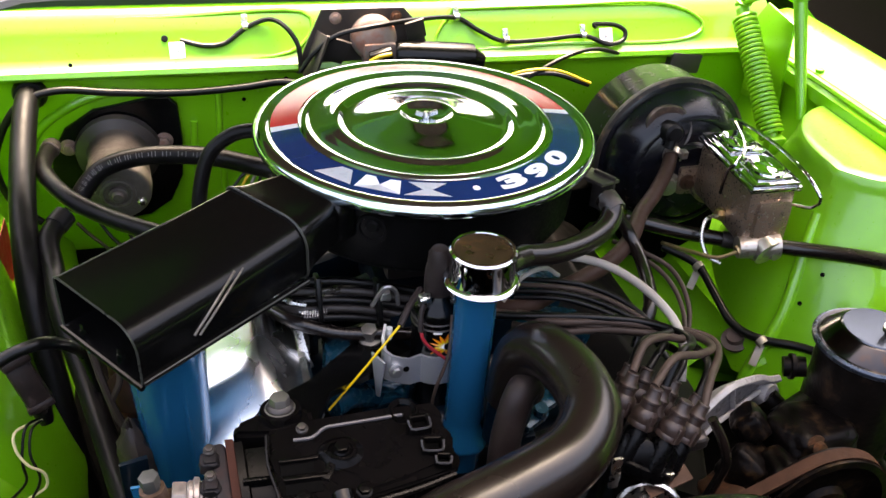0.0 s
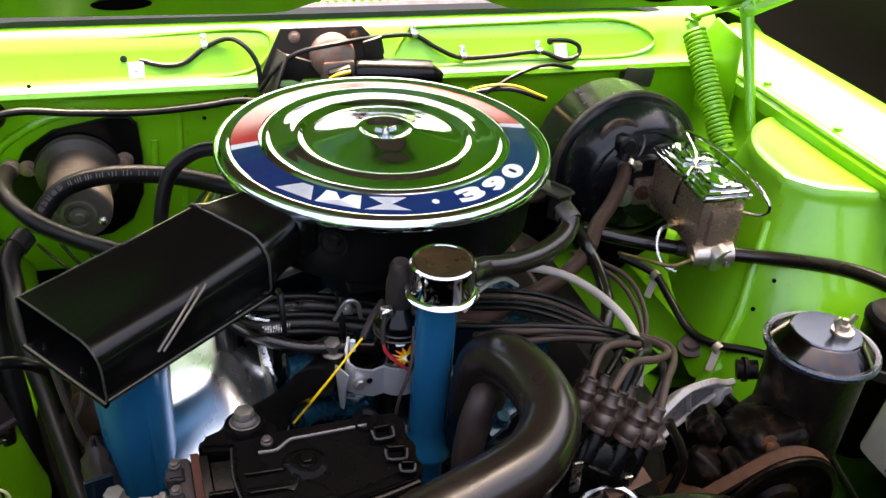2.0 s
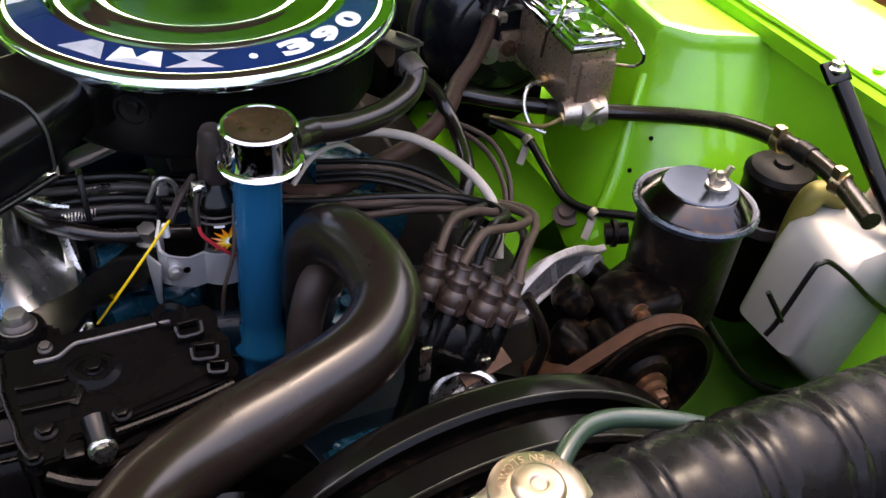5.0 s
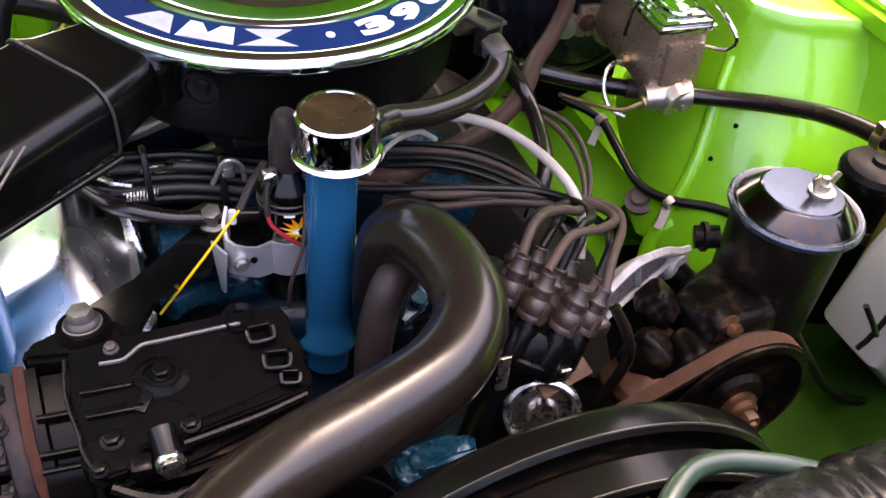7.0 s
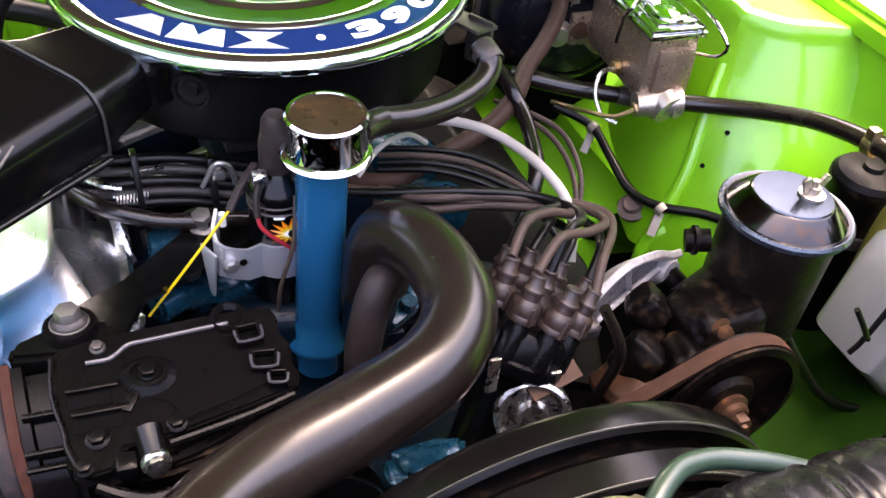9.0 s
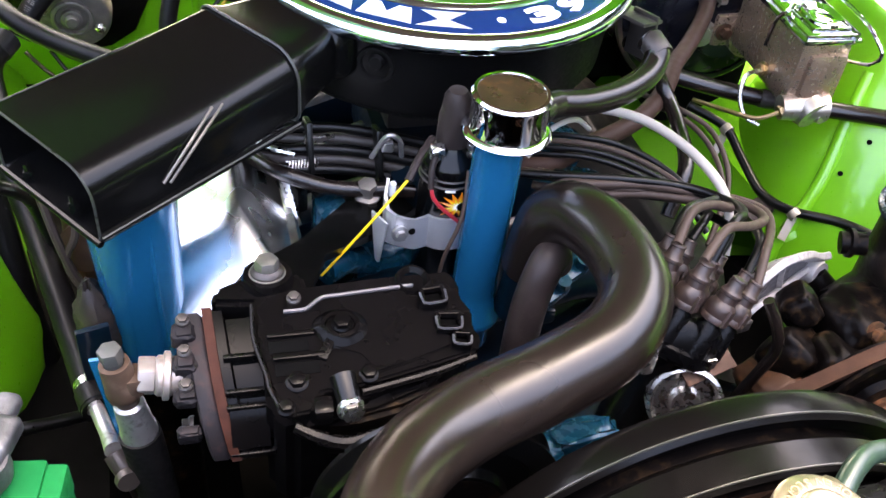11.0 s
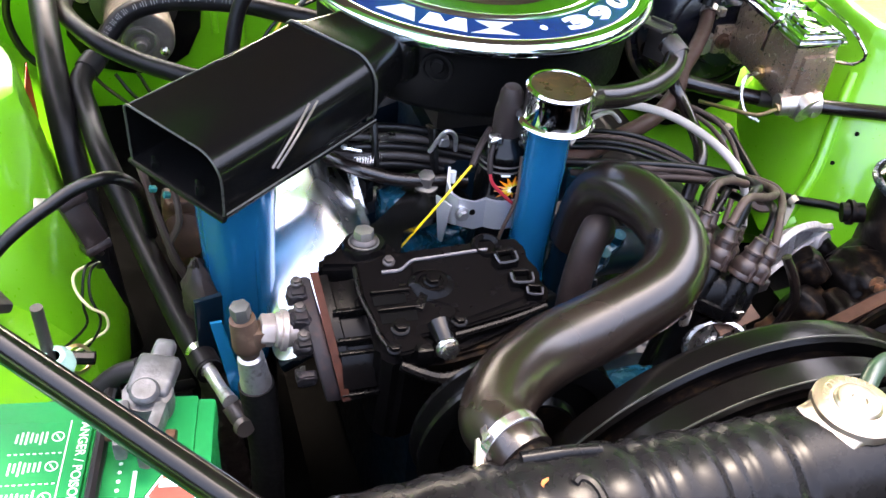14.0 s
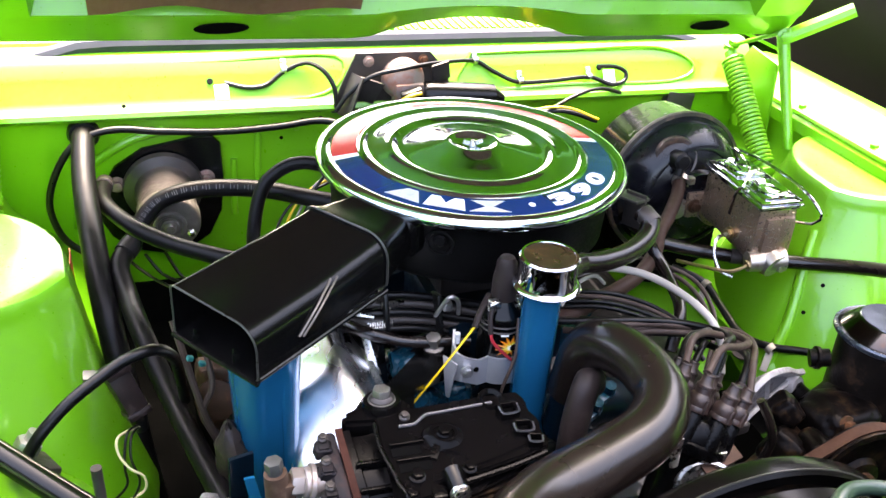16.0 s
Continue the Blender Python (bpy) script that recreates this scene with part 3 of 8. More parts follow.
def rocker(s):
    rot = pose(0, 0, 0, 0, s * 30, 0)
    c = V(s * 0.234, -0.03, 0.705 if s < 0 else 0.590)
    m = Matrix.Translation(c) @ rot
    rings = []
    # each ring: width, rear end, front end, height
    for w, y1, y0, h in ((0.140, 0.25, -0.300, 0.0), (0.140, 0.25, -0.300, 0.008), (0.126, 0.242, -0.292, 0.011), (0.124, 0.241, -0.289, 0.014), (0.098, 0.229, -0.200, 0.074), (0.094, 0.226, -0.192, 0.078), (0.086, 0.220, -0.182, 0.080), (0.02, 0.20, -0.15, 0.082)):
        y1 -= 0.10 if s < 0 else 0.0
        rings.append([m @ V(x, (y1 + y0) / 2 + y, h) for x, y in rounded(w, y1 - y0, min(0.022, w * 0.45), 6)])
    # the far cover is coloured black, not chrome, to stand for its shade
    cov = part("rocker_cover", loft(rings), COVER if s < 0 else mat("shade_black_cover", (0.008, 0.0075, 0.007), 0.4, 0.1, 0, 0.3, 60, 0.05, (0.014, 0.009, 0.007), 0.2, 20, spec=0.06), engine, "polished bright rocker cover" if s < 0 else "rocker cover coloured black for the shade around it")
    part("rail", box(c + V(0, -0.075, 0), (0.138, 0.45, 0.012), rot, 0.004), BLUE_DARK, cov)
    for y in (-0.24, -0.06, 0.12):
        bolt(cov, m @ V(-s * 0.069, y, 0.010), rot @ V(0, 0, 1), 0.006, STEEL)
    return cov


rocker(-1)
rocker(1)
# water pump and timing cover
part("timing_cover", join(box((0, -0.44, 0.54), (0.22, 0.06, 0.16), None, 0.02), lathe([(0.07, 0), (0.07, 0.05), (0.05, 0.07), (0, 0.07)], (0.02, -0.44, 0.60), (0, -1, 0), 28)), BLUE_DARK, engine)
part("thermostat_housing", join(tube([(0.018, -0.302, 0.71), (0.019, -0.308, 0.76), (0.020, -0.314, 0.79)], 0.024, 16), box((0.024, -0.300, 0.715), (0.046, 0.05, 0.018), None, 0.005)), BLUE_DARK, engine)
bolt(engine, (0.042, -0.30, 0.73), (0, 0, 1), 0.007)
bolt(engine, (0.07, -0.35, 0.70), (0, 0, 1), 0.007)
part("water_outlet", join(lump((0.026, -0.448, 0.700), (0.062, 0.026, 0.020), 3.0, 0.3), lump((-0.004, -0.452, 0.692), (0.022, 0.026, 0.026), 9.0, 0.2), tube([(0.0, -0.455, 0.695), (0.03, -0.46, 0.712), (0.055, -0.455, 0.706)], 0.0035, 8)), TEAL, engine, "teal water pump casting")
part("pump_stud", lathe([(0, 0.030), (0.006, 0.030), (0.008, 0.010), (0.011, 0.008), (0.011, 0)], (0.0, -0.458, 0.672), (-0.1, -0.6, 0.8), 14), TEAL, engine)
part("port_casting", lump((-0.135, -0.170, 0.730), (0.045, 0.05, 0.05), 5.0, 0.2), TEAL, engine, "blue intake casting")
part("port_casting", lump((-0.095, -0.20, 0.705), (0.06, 0.05, 0.05), 7.0, 0.25), TEAL, engine, "teal intake casting")
part("steel_tab", box((-0.178, -0.160, 0.750), (0.010, 0.004, 0.050), pose(0, 0, 0, -28, -24, -20), 0.001), STEEL, engine, "bare steel tab")
part("hoist_bracket", join(box((-0.19, -0.10, 0.755), (0.012, 0.14, 0.03), pose(0, 0, 0, 0, 0, 20), 0.003), box((-0.165, -0.12, 0.77), (0.02, 0.10, 0.006), pose(0, 0, 0, 12, 0, 25), 0.002)), BLACK, engine)

# ---- air cleaner ----
LZ = 0.9355
TILT_LID = pose(0, 0.004, LZ, 0, 0.9, 0)
air = thing("air_cleaner", "round black air cleaner with a chrome lid banded red and blue", "air cleaner", (0, 0.004, 0.84))


def on_lid(bm):
    bmesh.ops.transform(bm, matrix=TILT_LID, verts=bm.verts[:])
    return bm


LID = [(0.0, 0.0085), (0.010, 0.0083), (0.020, 0.0092), (0.027, 0.0120), (0.0305, 0.0160), (0.033, 0.0168), (0.036, 0.0160), (0.040, 0.0144), (0.055, 0.0110), (0.070, 0.0074), (0.088, 0.0036), (0.096, 0.0030), (0.101, 0.0040), (0.1045, 0.0076), (0.108, 0.0088), (0.1115, 0.0080), (0.1145, 0.0066), (0.120, 0.0060), (0.128, 0.0052), (0.136, 0.0042), (0.140, 0.0048), (0.1425, 0.0073), (0.146, 0.0086), (0.1495, 0.0079), (0.1515, 0.0058), (0.153, 0.0050), (0.1860, 0.0004), (0.1880, 0.0012), (0.1910, 0.0036), (0.1955, 0.0042), (0.2005, 0.0028), (0.2045, -0.0005), (0.2066, -0.0050), (0.2060, -0.0100), (0.2035, -0.0115), (0.2030, -0.006)]
lid = part("lid", on_lid(lathe(LID, n=144)), LIDCHROME, air, "polished chrome lid with pressed rings")


def band(name, a0, a1, material, lift, r0=0.1535, r1=0.1856):
    def h(r):
        return 0.0050 - (r - 0.153) / 0.033 * 0.0046 + lift
    prof = [(r0, h(r0) - 0.0004), (r0, h(r0)), (r1, h(r1)), (r1, h(r1) - 0.0004)]
    return part(name, on_lid(lathe(prof, n=max(4, int((a1 - a0) / 3)), a0=a0, a1=a1)), material, lid)


# the lathe's own x axis points along world +x here: angle 270 is the front
band("blue_band", 180, 360, BAND_BLUE, 0.0006)
band("red_band", 4, 176, BAND_RED, 0.0006)
band("white_line", 176, 180, WHITE, 0.0008)
band("white_line", 0, 4, WHITE, 0.0008)


def arc_shape(pts, mid_angle, name):
    """A flat white shape on the band: x along the arc in metres at r 0.1695, y outwards to the rim is minus."""
    bm = bmesh.new()
    vs = []
    for x, y in pts:
        r = 0.1690 - y
        a = radians(mid_angle) + x / 0.169
        vs.append(bm.verts.new((r * math.cos(a), r * math.sin(a), 0.0050 - (r - 0.153) / 0.033 * 0.0046 + 0.0012)))
    bm.faces.new(vs)
    bmesh.ops.solidify(bm, geom=bm.faces[:], thickness=0.0004)
    part(name, on_lid(bm), PRINT, lid, flat=True)


# emblem drawn as plain white blocks
hh = 0.0115
arc_shape([(-0.024, -hh), (-0.004, hh), (0.011, hh), (0.022, -hh)], 222, "emblem_block")
arc_shape([(-0.024, -hh), (-0.021, hh), (-0.009, hh), (0.0, 0.0), (0.009, hh), (0.021, hh), (0.024, -hh)], 239, "emblem_block")
arc_shape([(-0.024, -hh), (-0.005, 0.0), (-0.022, hh), (0.022, hh), (0.005, 0.0), (0.024, -hh)], 256.5, "emblem_block")
arc_shape([(0.0042 * math.cos(radians(24 * k)), 0.0042 * math.sin(radians(24 * k))) for k in range(15)], 274.5, "emblem_dot")


def lettering(text, size, bold=0.0):
    cu = bpy.data.curves.new("lettering", "FONT")
    cu.body, cu.size, cu.align_x, cu.align_y = text, size, "CENTER", "CENTER"
    cu.offset = bold
    ob = bpy.data.objects.new("lettering", cu)
    scene.collection.objects.link(ob)
    bpy.context.view_layer.update()
    me = bpy.data.meshes.new_from_object(ob.evaluated_get(bpy.context.evaluated_depsgraph_get()))
    bpy.data.objects.remove(ob)
    bm = bmesh.new()
    bm.from_mesh(me)
    bpy.data.meshes.remove(me)
    return bm


for ch, ang in (("3", 289.5), ("9", 303.3), ("0", 317.0)):
    bm = lettering(ch, 0.029, 0.0019)
    xs = [v.co.x for v in bm.verts]
    ys = [v.co.y for v in bm.verts]
    for v in bm.verts:
        x = (v.co.x - (max(xs) + min(xs)) / 2) / (max(xs) - min(xs)) * 0.0345
        y = (v.co.y - (max(ys) + min(ys)) / 2) / (max(ys) - min(ys)) * 2 * hh
        r = 0.169 - y
        a = radians(ang) + x / 0.169
        v.co = (r * math.cos(a), r * math.sin(a), 0.0050 - (r - 0.153) / 0.033 * 0.0046 + 0.0013)
    part("numeral", on_lid(bm), PRINT, lid, flat=True)
# wing nut in the middle
part("wing_nut", on_lid(join(lathe([(0, 0.0165), (0.003, 0.0165), (0.004, 0.014), (0.005, 0.009)], n=16), box((0.009, 0, 0.0140), (0.010, 0.003, 0.006), pose(0, 0, 0, 0, -20, 0), 0.0014), box((-0.009, 0, 0.0140), (0.010, 0.003, 0.006), pose(0, 0, 0, 0, 20, 0), 0.0014))), STEEL, air)
PANP = [(0.06, -0.085), (0.09, -0.098), (0.165, -0.101), (0.178, -0.096), (0.184, -0.086), (0.187, -0.030), (0.1895, -0.012), (0.1935, -0.006), (0.200, -0.007), (0.200, -0.004), (0.18, -0.003)]
pan = part("pan", on_lid(lathe(PANP, n=96)), PAN, air, "matt black pan")
c = V(-0.100, -0.166, 0.905)
n = V(-0.52, -0.85, 0)
part("pan_rivet", join(lathe([(0, 0.003), (0.006, 0.003), (0.008, 0)], c, n, 16), lathe([(0.013, 0.0), (0.014, 0.003), (0.017, 0.003), (0.018, 0)], c + V(0, 0, -0.002), n, 20)), PAN, air)

# snorkel: a flat-sided duct from the pan to the front corner
AX = V(0.79, 0.613, 0.0).normalized()
CR = V(0.613, -0.79, 0.0).normalized()


def duct(o, w, h, r, drop_right=0.0, tilt=0.0):
    return [o + CR * x + V(0, 0, y - drop_right * (x / w + 0.5)) + AX * tilt * y for x, y in rounded(w, h, r, 6)]


A0 = V(-0.371, -0.282, 0.905)
S0 = A0 + AX * 0.205 + V(0, 0, 0.004)
outer = [duct(A0, 0.112, 0.058, (0.024, 0.006, 0.004, 0.006), 0.010), duct(A0 + AX * 0.012, 0.112, 0.058, (0.024, 0.006, 0.004, 0.006), 0.010), duct(A0 + AX * 0.10, 0.112, 0.059, (0.024, 0.008, 0.006, 0.008), 0.009), duct(S0, 0.112, 0.061, (0.026, 0.010, 0.010, 0.010), 0.006)]
inner_s = [duct(A0 + AX * 0.19, 0.106, 0.052, (0.022, 0.006, 0.004, 0.006), 0.010), duct(A0 + AX * 0.01, 0.108, 0.054, (0.022, 0.004, 0.003, 0.004), 0.010)]
snork = part("snorkel", loft([*inner_s, *outer]), BLACK, air, "satin black snorkel duct")
neck = [duct(S0 - AX * 0.002, 0.114, 0.063, (0.027, 0.011, 0.011, 0.011), 0.006), duct(S0 + AX * 0.004, 0.114, 0.063, (0.027, 0.011, 0.011, 0.011), 0.006), duct(S0 + AX * 0.016, 0.108, 0.058, (0.024, 0.012, 0.012, 0.012), 0.005), duct(S0 + AX * 0.06, 0.092, 0.052, (0.02, 0.012, 0.012, 0.012), 0.004), duct(S0 + AX * 0.066, 0.100, 0.056, (0.02, 0.012, 0.012, 0.012), 0.004), duct(S0 + AX * 0.09, 0.100, 0.056, (0.02, 0.012, 0.012, 0.012), 0.004)]
part("snorkel_neck", loft(neck), BLACK, snork)
# flange along the lower seam, stiffening rib and clips
low = [A0 + CR * 0.0565 + AX * s + V(0, 0, -0.0355) for s in (0.0, 0.10, 0.205)]
part("seam_flange", join(tube(low, 0.0035, 8), tube([A0 + CR * x + V(0, 0, -0.0300 - 0.010 * (x / 0.112 + 0.5)) - AX * 0.001 for x in (-0.058, 0.0, 0.057)], 0.003, 8)), BLACK, snork)
# paler tone for rubbed edges and for glints painted along edges
WORN_GLINT = mat("worn_glint_edge", (0.035, 0.035, 0.032), 0.32, 0.3, 0, 0.3, 120, 0.05)
# pressed chevron on the duct's side, its two crests rubbed bare
BARED = mat("bared_edge", (0.16, 0.14, 0.12), 0.4, 0.5, 0, 0.3, 120, 0.1)
for crest in (((0.0565, 0.0600, -0.018), (0.0572, 0.0860, 0.0040), (0.0472, 0.1200, 0.0172)), ((0.0565, 0.0658, -0.021), (0.0572, 0.0930, 0.0008), (0.0478, 0.1300, 0.0160))):
    part("worn_rib_edge", tube([A0 + CR * c + AX * a + V(0, 0, z) for c, a, z in crest], 0.0013, 8), BARED, snork, "edge worn to bare metal")
mouth = duct(A0, 0.1128, 0.0588, (0.0244, 0.0062, 0.0042, 0.0062), 0.010)
part("mouth_edge", tube([*mouth, mouth[0]], 0.0011, 6, 1), WORN_GLINT, snork, "rim rubbed to bare metal")
part("seam_edge", tube([p + CR * 0.0028 + V(0, 0, 0.0022) for p in low], 0.0009, 6), WORN_GLINT, snork, "pale line for a rubbed edge and its glint")
# reflection along the duct's top edge, drawn as a pale line
part("top_edge", tube([duct(A0 + AX * s_, 0.1124, 0.0590 + 0.012 * s_, (0.024, 0.0075, 0.006, 0.006), 0.0098 - 0.012 * s_)[9] for s_ in (0.0, 0.07, 0.14, 0.20)], 0.0009, 6), WORN_GLINT, snork, "pale line for a rubbed edge and its glint")
part("seam_bead", tube([*duct(S0, 0.116, 0.065, (0.028, 0.012, 0.012, 0.012), 0.006), duct(S0, 0.116, 0.065, (0.028, 0.012, 0.012, 0.012), 0.006)[0]], 0.0014, 6, 1), WORN_GLINT, snork, "seam rubbed to bare metal")
for s, x in ((0.004, -0.03), (0.004, 0.024)):
    part("clip", join(box(A0 + AX * s + CR * x + V(0, 0, -0.026), (0.008, 0.006, 0.012), None, 0.002), lathe([(0, 0.006), (0.003, 0.006), (0.003, 0)], A0 + AX * s + CR * x + V(0, 0, -0.02), (0, 0, 1), 8)), BLACK, snork)

# breather hose from the oil filler cap to the pan
hose_thing("breather_hose", [(0.018, -0.262, 0.905), (0.041, -0.243, 0.899), (0.078, -0.236, 0.894), (0.115, -0.222, 0.891), (0.147, -0.204, 0.893), (0.163, -0.190, 0.899), (0.168, -0.180, 0.908), (0.164, -0.166, 0.913)], 0.0122, HOSE, "black rubber breather hose joined to the air cleaner", "", ((0.12, 1.08, HOSE), (0.90, 1.03, SOOT)), 16)

# ---- oil filler ----
fil = thing("oil_filler", "blue oil filler tube with a chromed push-on cap", "oil filler", (-0.02, -0.275, 0.66))
part("filler_tube", tube([(-0.024, -0.282, 0.66), (-0.020, -0.278, 0.78), (-0.015, -0.272, 0.91)], 0.0215, 28, 3), BLUE, fil)
part("tube_foot", lathe([(0.0218, 0.03), (0.0240, 0.010), (0.0290, 0.004), (0.0300, 0.0), (0.0290, -0.003), (0.02, -0.003)], (-0.0235, -0.2815, 0.695), (0.03, 0.03, 1), 28), BLUE, fil)
capm = V(-0.011, -0.270, 0.895)
cap = part("filler_cap", lathe([(0.022, 0.000), (0.0365, 0.0), (0.0385, 0.0020), (0.0365, 0.0045), (0.0335, 0.0055), (0.0325, 0.010), (0.0325, 0.030), (0.0335, 0.033), (0.0335, 0.0365), (0.0315, 0.0385), (0.0290, 0.0385), (0.0285, 0.0375)], capm, n=64), CHROME, fil, "bright chrome cap")
part("cap_top", lathe([(0, 0.0365), (0.02, 0.0372), (0.0288, 0.0376), (0.0288, 0.030)], capm, n=48), mat("amber_cap_paint", (0.045, 0.024, 0.012), 0.3, 0.35, 0, 0.4, 60, 0.05, (0.17, 0.075, 0.020), 0.2, 40), cap, "tarnished brown cap top")
DUSTY = mat("dusty_rubber", (0.0065, 0.0062, 0.0062), 0.6, 0, 0, 0.3, 200, 0.1, (0.014, 0.011, 0.010), 0.15, 40, spec=0.1)


# ---- ignition coil and its bracket ----
coil = thing("ignition_coil", "black ignition coil clamped in a dull metal strap", "ignition coil", (-0.045, -0.236, 0.72))
CO = V(-0.045, -0.236, 0.0)
body = part("coil_body", lathe([(0, 0.720), (0.024, 0.720), (0.0265, 0.724), (0.0265, 0.838), (0.0275, 0.841), (0.0275, 0.846), (0.026, 0.849)], CO, n=40), BLACK, coil)
for z in (0.829, 0.836):
    part("coil_ring", lathe([(0.0265, z), (0.0276, z + 0.0012), (0.0265, z + 0.0024)], CO, n=40), SOOT, body)
part("coil_tower", lathe([(0.026, 0.847), (0.022, 0.853), (0.017, 0.858), (0.0135, 0.866), (0.0125, 0.872), (0, 0.872)], CO, n=32), BLACK, coil)
part("lead_boot", lathe([(0.0145, 0.864), (0.0150, 0.868), (0.0145, 0.890), (0.0125, 0.898), (0.0115, 0.910), (0.008, 0.916), (0, 0.917)], CO, n=28), OLDHOSE, coil, "grey perished rubber lead boot")
for dx in (-0.018, 0.016):
    part("terminal", join(lump(CO + V(dx, -0.014, 0.866), (0.013, 0.011, 0.009), 17 + 50 * dx, 0.3), lathe([(0, 0.862), (0.003, 0.862), (0.003, 0.850)], CO + V(dx, -0.012, 0), n=10), prism(hexagon(0.0055), CO + V(dx, -0.012, 0.856), (0, 0, 1), 0.004, bevel=0.0005)), STEEL, coil)
# starburst print round the can
bm = bmesh.new()
vs = []
rng = random.Random(2)
for k in range(26):
    a = 2 * math.pi * k / 26
    r = 0.0195 * (1.0 if k % 2 == 0 else 0.52) * rng.uniform(0.8, 1.1)
    u, v = r * math.cos(a), 0.8 * r * math.sin(a)
    th = radians(-84) + u / 0.0268
    vs.append((0.0276 * math.cos(th), 0.0276 * math.sin(th), 0.812 + v))
cen = bm.verts.new(CO + V(0.0281 * math.cos(radians(-84)), 0.0281 * math.sin(radians(-84)), 0.812))
ring = [bm.verts.new(CO + V(*p)) for p in vs]
for k in range(26):
    bm.faces.new((cen, ring[k], ring[(k + 1) % 26]))
part("starburst_print", bm, ORANGE, body, "orange starburst printed on the can")
for scale_, lift_, m_ in ((0.66, 0.0003, YELLOW), (0.36, 0.0006, WHITE)):
    bm = bmesh.new()
    hub = CO + V(0.0281 * math.cos(radians(-84)), 0.0281 * math.sin(radians(-84)), 0.812)
    ring = [bm.verts.new(hub + (CO + V(*p) - hub) * scale_ + V(0.0, -lift_ - 0.0006, 0)) for p in vs]
    cen = bm.verts.new(hub + V(0, -lift_ - 0.0008, 0))
    for k in range(26):
        bm.faces.new((cen, ring[k], ring[(k + 1) % 26]))
    part("starburst_heart", bm, m_, body)
part("starburst_core", lathe([(0, 0.0026), (0.0040, 0.0024), (0.0044, 0)], CO + V(0.0280 * math.cos(radians(-80)), 0.0280 * math.sin(radians(-80)), 0.812), (math.cos(radians(-82)), math.sin(radians(-82)), 0), 14), BLACK, body)
part("print_bar", lathe([(0.0267, 0.8265), (0.0268, 0.8265), (0.0268, 0.8290), (0.0267, 0.8290)], CO, n=8, a0=-112, a1=-92), WHITE, body)
bend = [CO + V(0.0290 * math.cos(radians(a)), 0.0290 * math.sin(radians(a)), 0) for a in range(20, -146, -12)] + [CO + V(-0.034, -0.026, 0), CO + V(-0.044, -0.029, 0), CO + V(-0.054, -0.027, 0), CO + V(-0.060, -0.018, 0), CO + V(-0.060, -0.004, 0), CO + V(-0.054, 0.012, 0)]
n_ = len(bend)
strap = part("coil_strap", bent_strip(bend, [0.761] * (n_ - 6) + [0.764, 0.770, 0.773, 0.770, 0.772, 0.790], [0.797] * (n_ - 6) + [0.799, 0.804, 0.807, 0.808, 0.814, 0.820], 0.0028), STRAPM, coil, "dull aluminium clamp strap")
part("strap_foot", prism([(-0.012, 0.020), (0.012, 0.020), (0.003, -0.034), (-0.003, -0.034)], CO + V(-0.064, -0.014, 0.778), (-0.9, -0.4, 0), 0.003), STRAPM, strap)
bolt(strap, CO + V(-0.050, -0.0305, 0.789), (0.1, -1, 0.1), 0.0052, ZINC)
part("strap_hole", lathe([(0, 0.0012), (0.0030, 0.0012), (0.0034, 0)], CO + V(-0.039, -0.0300, 0.790), (0.1, -1, 0.05), 14), DARK, strap)
part("strap_stud", lathe([(0, 0.014), (0.0035, 0.013), (0.0035, 0)], CO + V(-0.048, 0.012, 0.800), n=12), WHITE, strap)

# bracket arm between the compressor and the manifold
arm = thing("compressor_bracket", "black painted steel bracket arm bolted to the compressor", "bracket", (-0.16, -0.27, 0.72))
bm = loft([[V(-0.085, -0.150, z), V(-0.062, -0.200, z), V(-0.115, -0.242, z + 0.010), V(-0.168, -0.300, z + 0.045), V(-0.190, -0.362, z + 0.068), V(-0.226, -0.386, z + 0.072), V(-0.258, -0.362, z + 0.070), V(-0.232, -0.318, z + 0.058), V(-0.185, -0.262, z + 0.030), V(-0.125, -0.180, z + 0.003)] for z in (0.752, 0.760)])
part("arm_plate", bm, BLACK, arm)
bolt(arm, (-0.105, -0.178, 0.766), (-0.1, -0.2, 1), 0.0095, NUT, 1.4, 0.016)
part("arm_foot", box((-0.105, -0.165, 0.735), (0.05, 0.04, 0.045), None, 0.006), BLACK, arm)

# ---- compressor ----
comp = thing("compressor", "black cast air-conditioning compressor with a red-brown head gasket", "compressor", (-0.185, -0.43, 0.66))
CM = Matrix.Translation((-0.185, -0.428, 0.836)) @ pose(0, 0, 0, 9, 0, -3)


def cbox(c, s, bev=0.003, turn=None):
    return box(CM @ Vector(c), s, CM.to_3x3().to_4x4() @ (turn or Matrix.Identity(4)), bev)


HEADM = mat("corroded_alloy", (0.012, 0.010, 0.011), 0.5, 0.1, 0, 0.4, 120, 0.3, (0.045, 0.021, 0.016), 0.28, 34, spec=0.15)


def cmp_(x, y, z=0.0):
    return CM @ V(x, y, z)


def cplate(outline, z0, z1, bev=0.002):
    """A plate in the compressor's own frame, from one height to another."""
    bm = bmesh.new()
    f = bm.faces.new([bm.verts.new((x, y, z0)) for x, y in outline])
    g = bmesh.ops.extrude_face_region(bm, geom=[f])["geom"]
    bmesh.ops.translate(bm, verts=[v for v in g if isinstance(v, bmesh.types.BMVert)], vec=(0, 0, z1 - z0))
    bmesh.ops.recalc_face_normals(bm, faces=bm.faces[:])
    if bev:
        bmesh.ops.bevel(bm, geom=bm.edges[:], offset=bev, segments=2, affect="EDGES")
    bmesh.ops.transform(bm, matrix=CM, verts=bm.verts[:])
    return bm


